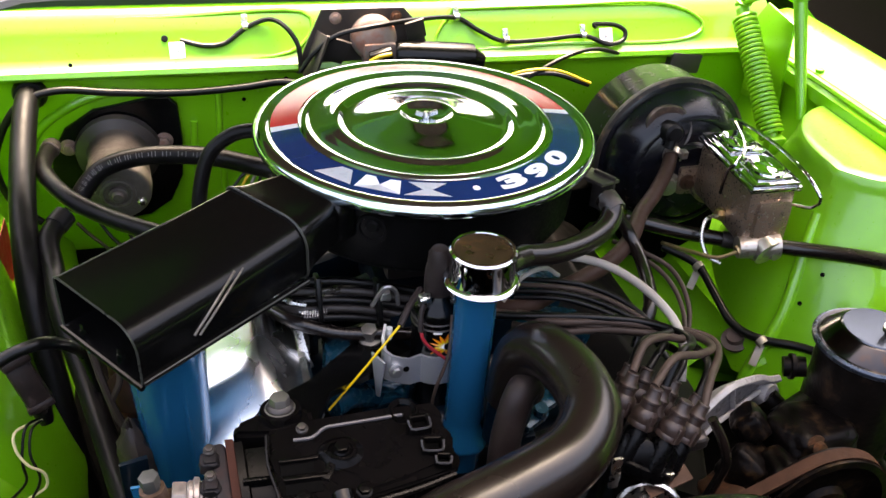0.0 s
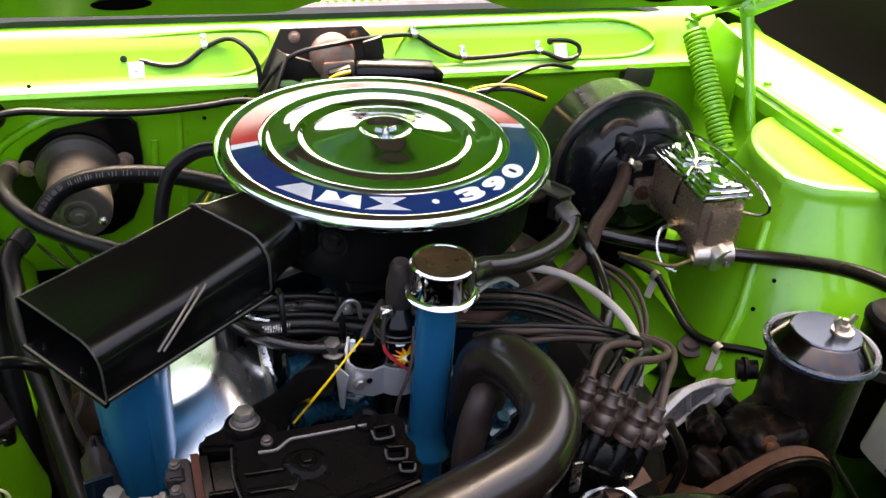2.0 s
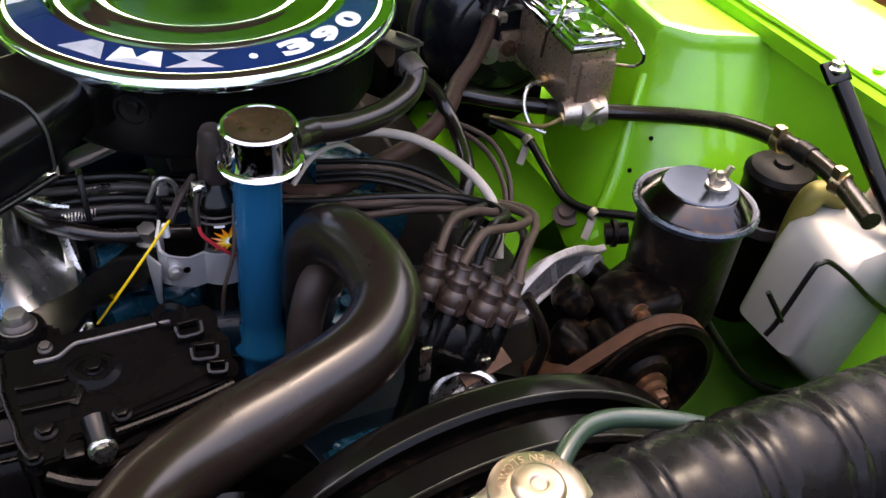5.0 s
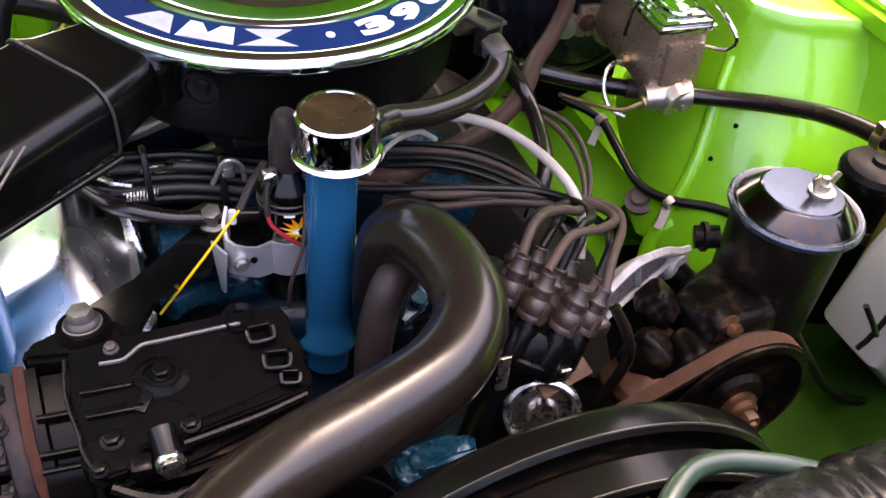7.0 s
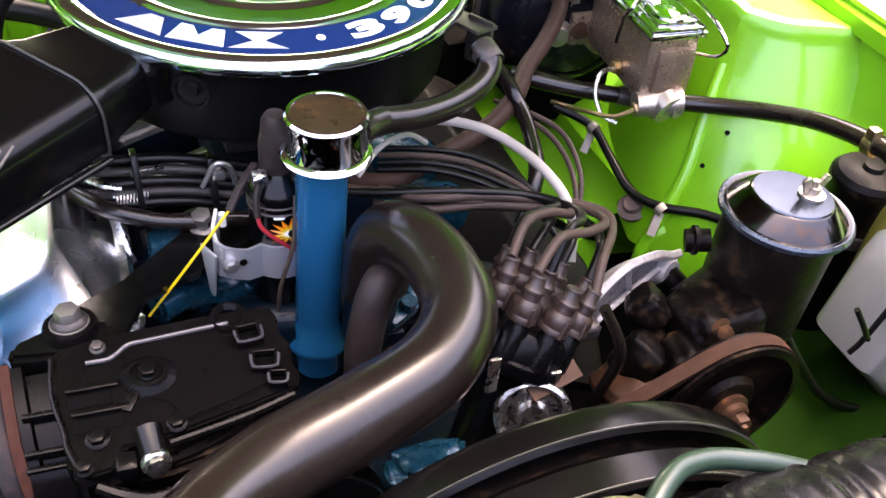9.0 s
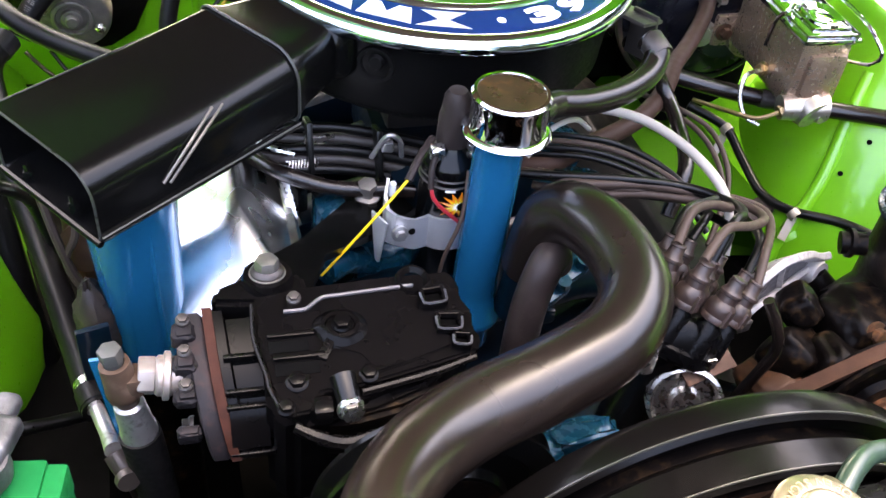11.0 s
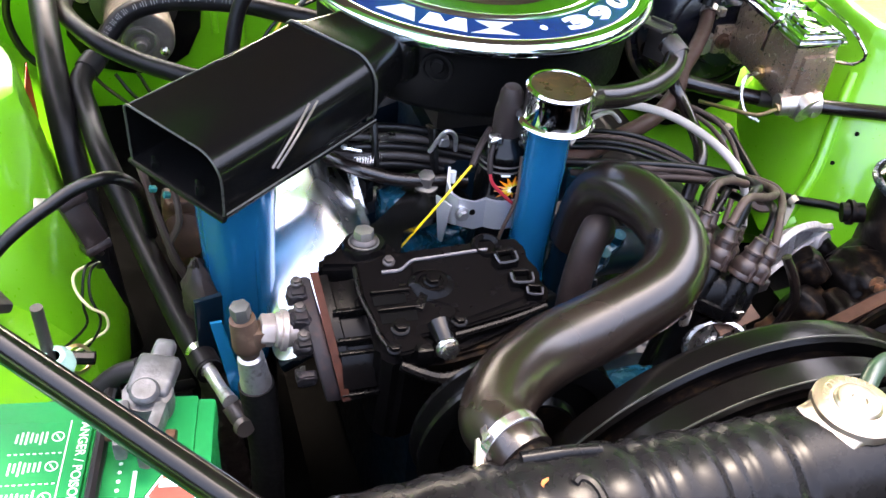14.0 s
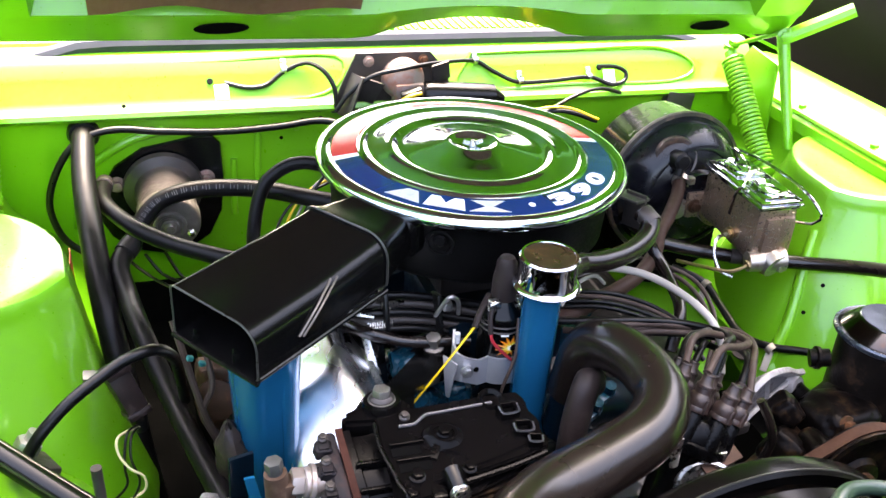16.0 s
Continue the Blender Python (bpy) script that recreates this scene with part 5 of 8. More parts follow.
part("fan_hub", lathe([(0.0, 0.03), (0.04, 0.03), (0.06, 0.01), (0.06, -0.04)], SC + V(-0.02, 0.0, -0.06), (0, -1, 0), 32), GRIME, shr)

# ---- distributor ----
dist = thing("distributor", "black distributor with thick plug leads", "distributor", (0.095, -0.415, 0.66))
D0, DA = V(0.085, -0.418, 0.690), V(0.44, 0.26, 0.86).normalized()
part("distributor_body", lathe([(0, -0.04), (0.020, -0.04), (0.022, 0.0), (0.024, 0.03), (0.036, 0.055), (0.040, 0.070)], D0, DA, 32), BLACK, dist)
BAKELITE = mat("black_bakelite", (0.002, 0.002, 0.0022), 0.28, 0, 0.0, 0.2, 90, 0.01, spec=0.12)
DM = Matrix.Translation(D0) @ frame_to(DA)
cap = part("distributor_cap", lathe([(0.044, 0.066), (0.047, 0.070), (0.047, 0.078), (0.044, 0.080), (0.043, 0.098), (0.038, 0.104), (0, 0.107)], D0, DA, 40), BAKELITE, dist, "black distributor cap")
for k in range(8):
    a = radians(45 * k + 10)
    part("cap_tower", lathe([(0.0115, 0.078), (0.0110, 0.108), (0.0094, 0.110), (0.0094, 0.119), (0, 0.119)], D0 + DM.to_3x3() @ V(0.0365 * math.cos(a), 0.0365 * math.sin(a), 0), DA, 14), BAKELITE, cap)
for p in (V(0.02, -0.040, -0.005), V(-0.034, -0.032, 0.02)):
    part("cap_clip", box(D0 + DA * 0.07 + p, (0.010, 0.003, 0.04), None, 0.001), STEEL, dist)
lead_ends = []
for k in range(9):
    if k < 8:
        a = radians(45 * k + 10)
        base = DM @ V(0.0365 * math.cos(a), 0.0365 * math.sin(a), 0.112)
        tip = DM @ V(0.0400 * math.cos(a), 0.0400 * math.sin(a), 0.154)
    else:
        base, tip = DM @ V(0, 0, 0.106), DM @ V(0, 0, 0.152)
    ax = tip - base
    L = ax.length
    part("lead_boot", lathe([(0.0100, 0.0), (0.0128, 0.001), (0.0130, 0.005), (0.0120, 0.0065), (0.0126, 0.009), (0.0128, 0.30 * L), (0.0120, 0.40 * L), (0.0088, 0.48 * L), (0.0086, 0.62 * L), (0.0098, 0.64 * L), (0.0098, 0.70 * L), (0.0072, 0.76 * L), (0.0064, 0.95 * L), (0.0070, 0.97 * L), (0.0064, L), (0, L)], base, ax, 18), BOOT, dist)
    part("boot_rib", box(base + ax * 0.20 + V(0, -0.0125, 0.003), (0.003, 0.003, 0.016), frame_to(ax), 0.001), BOOT, dist)
    lead_ends.append((tip, ax.normalized()))
# plug leads: from the cap's boots up to the right, back over the manifold in a flat bundle
def lead(pts, m_, label="dark brown spark plug lead from the distributor", r=0.0043):
    return solid("plug_lead", tube(pts, r, 10), m_, label, "cable", group="plug leads")


lead([(0.176, -0.412, 0.816), (0.195, -0.386, 0.828), (0.229, -0.345, 0.817), (0.241, -0.316, 0.812), (0.226, -0.294, 0.810), (0.192, -0.275, 0.808), (0.144, -0.256, 0.808), (0.089, -0.242, 0.806), (0.050, -0.212, 0.800), (0.0, -0.175, 0.79)], WIRE_TAN)
lead([(0.126, -0.398, 0.842), (0.158, -0.373, 0.850), (0.197, -0.356, 0.834), (0.225, -0.337, 0.822), (0.230, -0.313, 0.814), (0.211, -0.285, 0.808), (0.171, -0.261, 0.802), (0.115, -0.247, 0.802), (0.06, -0.20, 0.792)], WIRE_TAN)
lead([(0.116, -0.371, 0.838), (0.140, -0.345, 0.848), (0.172, -0.327, 0.838), (0.199, -0.319, 0.824), (0.206, -0.300, 0.814), (0.191, -0.280, 0.803), (0.144, -0.258, 0.799), (0.093, -0.246, 0.795), (0.050, -0.215, 0.788)], WIRE_TAN)
lead([(0.128, -0.347, 0.824), (0.150, -0.325, 0.834), (0.180, -0.312, 0.828), (0.200, -0.292, 0.814), (0.180, -0.265, 0.806), (0.130, -0.246, 0.806), (0.07, -0.215, 0.80)], WIRE_BLACK)
lead([(0.188, -0.383, 0.804), (0.208, -0.362, 0.818), (0.222, -0.330, 0.808), (0.216, -0.298, 0.803), (0.188, -0.274, 0.798), (0.140, -0.250, 0.793), (0.088, -0.232, 0.790)], WIRE_BLACK)
lead([(0.177, -0.354, 0.800), (0.196, -0.335, 0.808), (0.203, -0.310, 0.800), (0.196, -0.275, 0.790), (0.210, -0.235, 0.776)], WIRE_BLACK)
lead([(0.153, -0.340, 0.809), (0.178, -0.318, 0.815), (0.196, -0.296, 0.800), (0.205, -0.262, 0.785), (0.215, -0.22, 0.772)], WIRE_BLACK)
lead([DM @ V(0, 0, 0.148), (0.172, -0.362, 0.846), (0.196, -0.342, 0.836), (0.208, -0.312, 0.822), (0.186, -0.272, 0.812), (0.130, -0.250, 0.812), (0.062, -0.226, 0.806), (0.0, -0.200, 0.80)], WIRE_BLACK)
# leads to the far bank, fanned out below the bundle
for k in range(4):
    lead([(0.085 - 0.004 * k, -0.120 - 0.012 * k, 0.780), (0.128 - 0.004 * k, -0.148 - 0.011 * k, 0.790), (0.166 - 0.005 * k, -0.162 - 0.012 * k, 0.786), (0.198 - 0.005 * k, -0.190 - 0.011 * k, 0.780), (0.216 - 0.003 * k, -0.226 - 0.005 * k, 0.772), (0.222, -0.262 - 0.004 * k, 0.752)], (WIRE_BLACK, WIRE_TAN)[k == 1], "black spark plug lead fanned out to the far bank", 0.0033)
lead([(0.245, -0.075, 0.775), (0.265, -0.119, 0.780), (0.276, -0.154, 0.775), (0.276, -0.192, 0.765), (0.265, -0.228, 0.750), (0.240, -0.26, 0.72)], WIRE_TAN, "thin brown lead hanging beside the black hose", 0.0030)
lead([(0.240, -0.065, 0.780), (0.264, -0.104, 0.785), (0.286, -0.137, 0.780), (0.288, -0.177, 0.770), (0.279, -0.213, 0.750), (0.25, -0.25, 0.71)], WIRE_TAN, "thin brown lead hanging beside the black hose", 0.0030)
LOOM = mat("dusty_lead", (0.022, 0.017, 0.015), 0.5, 0, 0, 0.3, 90, 0.08)
# loom of leads by the snorkel
for k, (z, dy) in enumerate(((0.812, 0.0), (0.803, -0.006), (0.794, -0.012), (0.785, -0.016), (0.777, -0.022))):
    solid("plug_lead", tube([(-0.230, -0.080 + dy, z - 0.012), (-0.184, -0.118 + dy, z), (-0.118, -0.122 + dy, z - 0.006), (-0.05, -0.130 + dy, z - 0.022), (0.0, -0.15 + dy, z - 0.03)], 0.0050, 10), (WIRE_BLACK, LOOM)[k % 2], "black spark plug lead held in a loom clip", "cable", group="plug leads")
for x, y, z in ((-0.155, -0.132, 0.796), (-0.088, -0.140, 0.786)):
    solid("loom_clip", box((x, y, z), (0.006, 0.030, 0.052), pose(0, 0, 0, -20, 0, 0), 0.002), WIRE_BLACK, "black plastic loom clip holding plug leads", "clip", group="loom clips")
solid("vacuum_hose", tube([(-0.240, -0.06, 0.77), (-0.211, -0.125, 0.785), (-0.187, -0.160, 0.788), (-0.150, -0.172, 0.777), (-0.118, -0.177, 0.772), (-0.088, -0.180, 0.771), (-0.06, -0.18, 0.765)], 0.0078, 12), HOSE, "black vacuum hose beside the plug leads", "hose")

# throttle linkage seen between the leads
lk = thing("throttle_linkage", "bright steel throttle rods behind the plug leads", "linkage", (-0.17, -0.10, 0.76))
part("throttle_rod", tube([(-0.205, -0.118, 0.797), (-0.187, -0.134, 0.796), (-0.170, -0.138, 0.792)], 0.0032, 8), STEEL, lk)
part("throttle_lever", box((-0.145, -0.132, 0.803), (0.030, 0.004, 0.009), pose(0, 0, 0, 20, 8, 10), 0.001), STEEL, lk)
part("linkage_spring", tube([(-0.178 + 0.030 * k / 60, -0.143 + 0.004 * math.sin(2 * math.pi * k / 6), 0.783 + 0.004 * math.cos(2 * math.pi * k / 6)) for k in range(61)], 0.0010, 6, 1), STEEL, lk)
part("clevis", lump((-0.085, -0.165, 0.812), (0.012, 0.010, 0.012), 2.0, 0.2), ZINC, lk)
part("choke_rod", tube([(-0.10, -0.165, 0.800), (-0.088, -0.175, 0.830), (-0.075, -0.172, 0.822), (-0.070, -0.165, 0.798)], 0.0026, 8), ZINC, lk)
# loose wires
solid("yellow_wire", tube([(-0.092, -0.271, 0.854), (-0.130, -0.278, 0.8095), (-0.168, -0.282, 0.764)], 0.0013, 8), YELLOW, "thin yellow wire on the coil terminal", "wire")
solid("yellow_wire_sleeve", tube([(-0.064, -0.238, 0.870), (-0.080, -0.256, 0.864), (-0.093, -0.272, 0.853)], 0.0036, 8), OLDHOSE, "grey terminal sleeve on the yellow wire", "wire")
solid("red_wire_sleeve", tube([(-0.063, -0.250, 0.864), (-0.068, -0.257, 0.850), (-0.069, -0.263, 0.834)], 0.0030, 8), OLDHOSE, "grey sleeve on the red wire", "wire")
solid("red_wire", tube([(-0.069, -0.262, 0.838), (-0.067, -0.266, 0.826), (-0.056, -0.268, 0.812), (-0.040, -0.267, 0.795)], 0.0018, 8), RED, "thin red wire in front of the coil", "wire")
solid("grey_wire", tube([(-0.036, -0.262, 0.85), (-0.043, -0.278, 0.81), (-0.055, -0.280, 0.77), (-0.058, -0.276, 0.735)], 0.002, 8), WIRE_TAN, "thin grey wire beside the filler tube", "wire")
solid("pale_hose", tube([(0.085, -0.155, 0.826), (0.122, -0.166, 0.838), (0.163, -0.194, 0.840), (0.192, -0.236, 0.834), (0.206, -0.284, 0.825), (0.208, -0.312, 0.806), (0.200, -0.335, 0.780)], [0.0046, 0.0048, 0.0049, 0.0049, 0.0048, 0.0046, 0.0044], 12), WIRE_GREY, "pale grey vacuum hose arching over the plug leads", "hose")
solid("pale_wire", tube([(0.022, -0.250, 0.850), (0.045, -0.238, 0.868), (0.075, -0.225, 0.868), (0.10, -0.21, 0.845)], 0.0025, 8), WIRE_GREY, "thin pale wire behind the filler cap", "wire")

# ---- brake booster and master cylinder ----
boo = thing("brake_booster", "glossy black round brake servo on the firewall", "brake servo", (0.395, 0.22, 0.70))
BA = V(0.02, -1.0, 0.05)
BC = V(0.426, 0.215, 0.774)
CV = V(0.396, 0.215, 0.816)
shell = part("servo_shell", lathe([(0.0, -0.03), (0.11, -0.03), (0.118, -0.02), (0.120, 0.058), (0.122, 0.061), (0.125, 0.063), (0.125, 0.069), (0.122, 0.071), (0.113, 0.073), (0.108, 0.090), (0.092, 0.112), (0.075, 0.122), (0.050, 0.128), (0.046, 0.140), (0.0, 0.140)], BC, BA, 72), BOOSTER, boo)
part("servo_band", lathe([(0.1205, 0.056), (0.1262, 0.0615), (0.1272, 0.066), (0.1262, 0.0705), (0.1205, 0.072)], BC, BA, 72), mat("rusty_rim", (0.020, 0.013, 0.010), 0.5, 0.2, 0, 0.4, 90, 0.2, (0.13, 0.075, 0.045), 0.3, 60), shell, "rust-edged crimped rim")
# near-black boxes added to fill the gap below the servo with shade
part("servo_shade_block", join(box((0.375, 0.325, 0.665), (0.20, 0.045, 0.20), None, 0.01), box((0.33, 0.27, 0.655), (0.06, 0.10, 0.07), None, 0.012), box((0.465, 0.235, 0.640), (0.13, 0.19, 0.11), None, 0.015)), DARK, boo, "black boxes standing for the shade under the servo")
part("servo_step", lathe([(0.088, 0.1095), (0.092, 0.116), (0.086, 0.121), (0.080, 0.1215)], BC, BA, 60), BOOSTER, shell)
part("servo_boss", tube([BC + V(-0.045, -0.09, -0.03), BC + V(-0.05, -0.125, -0.035)], [0.022, 0.014], 18), BOOSTER, shell)
part("check_valve", join(tube([CV + V(-0.005, -0.112, 0.030), CV + V(-0.006, -0.134, 0.034)], [0.0165, 0.0145], 20), lathe([(0, 0.004), (0.010, 0.004), (0.013, 0.001), (0.0145, 0)], CV + V(-0.006, -0.133, 0.034), (-0.02, -1, 0.15), 20), tube([CV + V(-0.006, -0.130, 0.030), CV + V(-0.012, -0.134, 0.012)], 0.0075, 12)), RUBBER, boo)
SERVOBROWN = mat("browned_pressing", (0.030, 0.016, 0.010), 0.4, 0.2, 0.1, 0.4, 60, 0.1, (0.14, 0.075, 0.045), 0.22, 40)
part("valve_seat", lathe([(0.020, 0.0), (0.026, 0.004), (0.033, 0.005), (0.036, 0.0), (0.036, -0.02)], CV + V(-0.003, -0.108, 0.030), (-0.25, -0.9, 0.35), 32), SERVOBROWN, shell, "rust-browned raised seat")
part("mount_nut", lathe([(0, 0.012), (0.008, 0.012), (0.010, 0.008), (0.018, 0.007), (0.018, 0)], BC + V(-0.035, -0.135, -0.002), (0, -1, 0.1), 20), GOLDISH, boo, "bright flange nut")
part("steel_bracket", box((0.535, 0.336, 0.850), (0.058, 0.018, 0.034), pose(0, 0, 0, 0, 8, 0), 0.004), SOOT, boo)
mc = thing("master_cylinder", "grey cast-iron brake master cylinder with a bright wire-bailed lid", "master cylinder", (0.44, -0.02, 0.76))
MA = pose(0.452, -0.014, 0.0, 0, 0, -3)


def mbox(c, s, bev=0.003, turn=None):
    return box(MA @ Vector(c), s, MA.to_3x3().to_4x4() @ (turn or Matrix.Identity(4)), bev)


part("reservoir", join(mbox((0, 0.0, 0.806), (0.066, 0.150, 0.082), 0.010), mbox((0.004, -0.068, 0.800), (0.052, 0.03, 0.07), 0.012)), MCAST, mc)
part("bore", join(tube([MA @ V(0, 0.13, 0.776), MA @ V(0, -0.082, 0.762)], 0.022, 24, 2), tube([MA @ V(0.0, 0.085, 0.776), MA @ V(0, 0.072, 0.776)], 0.034, 24, 2)), MCAST, mc)
part("mount_flange", mbox((0, 0.085, 0.778), (0.105, 0.012, 0.044), 0.005), MCAST, mc)
for dx in (-0.040, 0.040):
    bolt(mc, MA @ V(dx, 0.078, 0.778), (0, -1, 0), 0.008, RUST)
lidm = part("reservoir_lid", join(mbox((0, 0.0, 0.850), (0.074, 0.160, 0.007), 0.003), mbox((0, 0.0, 0.856), (0.068, 0.154, 0.006), 0.003), mbox((0.0, 0.037, 0.8605), (0.050, 0.058, 0.006), 0.003), mbox((0.0, -0.040, 0.8605), (0.050, 0.058, 0.006), 0.003)), CHROME, mc, "bright pressed steel lid")
for y in (0.037, -0.040):
    part("lid_dish", loft([[MA @ V(u * k, y + v * k, 0.8630 + h) for u, v in rounded(0.046, 0.060, 0.022, 6)] for k, h in ((1.0, 0.0), (0.96, 0.0030), (0.86, 0.0042), (0.74, 0.0030), (0.50, -0.0002), (0.15, -0.0008))]), CHROME, lidm)
bail = [(-0.044, -0.02, 0.815), (-0.042, -0.022, 0.850), (-0.036, -0.030, 0.868), (-0.010, 0.0, 0.874), (0.012, 0.070, 0.874), (0.020, 0.098, 0.866), (0.028, 0.085, 0.868), (0.036, 0.02, 0.872), (0.041, -0.06, 0.868), (0.046, -0.095, 0.855), (0.050, -0.102, 0.842), (0.046, -0.092, 0.828), (0.038, -0.066, 0.818)]
part("wire_bail", tube([MA @ Vector(p) for p in bail], 0.0024, 8), CHROME, mc, "bright wire bail")
part("front_port", join(tube([MA @ V(-0.034, -0.074, 0.762), MA @ V(0.020, -0.082, 0.766)], [0.015, 0.019], 20, 2), lathe([(0, 0.006), (0.006, 0.006), (0.008, 0.0)], MA @ V(0.010, -0.092, 0.758), (0.1, -1, 0), 14), tube([MA @ V(0.0, -0.078, 0.765), MA @ V(0.004, -0.092, 0.760)], 0.021, 20, 2)), GOLDISH, mc, "bright machined outlet block")
for p, q in (((-0.024, -0.078, 0.762), (-0.036, -0.078, 0.758)), ((-0.033, -0.02, 0.782), (-0.043, -0.022, 0.782))):
    part("pipe_nut", join(tube([MA @ Vector(p), MA @ Vector(q)], 0.0075, 6, 2), lathe([(0.005, 0), (0.0095, 0.001), (0.0095, 0.004), (0.005, 0.005)], MA @ Vector(p), (-1, 0, 0), 16)), GOLD, mc, "copper-coloured pipe nut")
solid("brake_pipe", tube([MA @ V(-0.040, -0.022, 0.782), MA @ V(-0.062, -0.030, 0.780), MA @ V(-0.072, -0.045, 0.762), MA @ V(-0.066, -0.060, 0.742), MA @ V(-0.050, -0.070, 0.735)], 0.0028, 8), STEEL, "bright steel brake pipe curling from the master cylinder", "pipe", group="brake pipes")
solid("brake_pipe", tube([MA @ V(-0.034, -0.078, 0.758), MA @ V(-0.060, -0.074, 0.748), MA @ V(-0.085, -0.05, 0.744), MA @ V(-0.11, -0.01, 0.735)], 0.0028, 8), GOLD, "copper-brown brake pipe from the master cylinder", "pipe", group="brake pipes")
solid("servo_vacuum_hose", tube([(0.400, 0.098, 0.822), (0.375, 0.060, 0.805), (0.335, 0.015, 0.795), (0.298, -0.022, 0.790), (0.262, -0.070, 0.785), (0.207, -0.115, 0.780), (0.130, -0.148, 0.775), (0.078, -0.165, 0.770), (0.03, -0.13, 0.76)], 0.0105, 14), mat("brown_perished_hose", (0.034, 0.018, 0.013), 0.55, 0, 0, 0.25, 120, 0.08, spec=0.12), "dusty brown-black vacuum hose running to the brake servo", "hose")
solid("servo_hose_clip", join(lathe([(0.0115, -0.005), (0.0140, -0.005), (0.0140, 0.005), (0.0115, 0.005)], (0.394, 0.084, 0.816), (0.5, 0.8, 0.4), 20), box((0.404, 0.072, 0.822), (0.010, 0.012, 0.012), None, 0.002)), GOLDISH, "small spring clip on the servo hose", "clip")
solid("heater_hose_black", tube([(0.19, -0.09, 0.865), (0.235, -0.075, 0.825), (0.254, -0.085, 0.795), (0.255, -0.125, 0.778), (0.235, -0.19, 0.770), (0.21, -0.22, 0.73)], 0.0085, 12), HOSE, "black hose dropping beside the air cleaner", "hose")
solid("air_cleaner_bracket", join(box((0.178, -0.105, 0.905), (0.035, 0.05, 0.004), pose(0, 0, 0, 0, 10, 30), 0.001), box((0.19, -0.11, 0.885), (0.004, 0.03, 0.05), pose(0, 0, 0, 0, 0, 30), 0.001)), SOOT, "dark metal tab on the air cleaner's side", "bracket")
# thick hose along the tower to the front
hose_thing("pressure_hose", [(0.30, 0.02, 0.758), (0.37, -0.015, 0.748), (0.452, -0.05, 0.742), (0.515, -0.09, 0.748), (0.553, -0.15, 0.770), (0.570, -0.22, 0.797), (0.578, -0.30, 0.815), (0.575, -0.37, 0.820), (0.55, -0.45, 0.822)], 0.0105, HOSE, "thick black hose held along the shock tower", "", ((0.22, 1.12, SOOT), (0.80, 1.16, RUBBER)), 14)
for p, d in (((0.577, -0.287, 0.812), (0.05, -1, 0.15)), ((0.570, -0.385, 0.821), (0.2, -1, 0.0))):
    solid("hose_clamp", join(lathe([(0.0105, -0.006), (0.0135, -0.006), (0.0135, 0.006), (0.0105, 0.006)], p, d, 20), box(Vector(p) + V(-0.006, 0, 0.014), (0.012, 0.012, 0.014), None, 0.003)), GOLD, "tarnished hose clamp on the thick hose", "clamp", group="hose clamps")
# wiring along the inner wing
solid("wing_harness", tube([(0.40, 0.07, 0.665), (0.442, 0.034, 0.650), (0.452, -0.01, 0.628), (0.452, -0.07, 0.615), (0.46, -0.125, 0.628), (0.50, -0.17, 0.640), (0.53, -0.23, 0.65)], 0.0062, 10), WIRE_BLACK, "black taped wiring along the inner wing", "wire")
for x, y, z in ((0.444, 0.030, 0.648), (0.460, -0.132, 0.628)):
    solid("harness_clip", join(lathe([(0.0062, -0.005), (0.0085, -0.005), (0.0085, 0.005), (0.0062, 0.005)], (x, y, z), (0.3, -1, -0.3), 16), box(V(x, y, z) + V(-0.006, -0.004, -0.016), (0.011, 0.038, 0.0022), frame_to((-0.3, -0.7, 0.6), (-0.35, -0.1, -0.9)), 0.0008)), mat("tan_clip_metal", (0.30, 0.26, 0.20), 0.5, 0.3, 0, 0.2, 120, 0.1), "small metal clip holding the wiring", "clip", group="harness clips")
solid("rubber_plug", lathe([(0, 0.012), (0.012, 0.012), (0.014, 0.006), (0.022, 0.004), (0.022, 0)], (0.453, -0.088, 0.598), (-0.46, -0.1, 0.88), 28), mat("brown_plug_rubber", (0.075, 0.05, 0.04), 0.5, 0, 0, 0.3, 90, 0.1), "round rubber plug in the inner wing", "plug")

# ---- power steering pump ----
ps = thing("steering_pump", "grimy power steering pump with a dished reservoir lid", "pump", (0.36, -0.40, 0.66))
RT = V(0.381, -0.384, -0.0085)
tiltp = (0.042, 0.020, 1)
part("reservoir", lathe([(0, -0.135), (0.046, -0.135), (0.050, -0.128), (0.052, -0.02), (0.054, -0.004), (0.054, 0.0)], RT + V(0, 0, 0.850), tiltp, 48), mat("grease_caked_can", (0.007, 0.005, 0.004), 0.38, 0.2, 0, 0.4, 160, 0.25, (0.050, 0.028, 0.016), 0.22, 34, spec=0.3), ps, "greasy black reservoir can")
lidp = part("reservoir_lid", lathe([(0.055, -0.006), (0.0600, -0.005), (0.0598, -0.001), (0.0570, 0.0010), (0.0540, 0.0005), (0.0525, 0.0020), (0.0385, 0.0150), (0.0365, 0.0162), (0, 0.0170)], RT + V(0, 0, 0.850), tiltp, 56), mat("blued_lid_metal", (0.038, 0.036, 0.038), 0.14, 1.0, 0.0, 0.25, 60, 0.01, (0.10, 0.045, 0.018), 0.16, 22), ps)
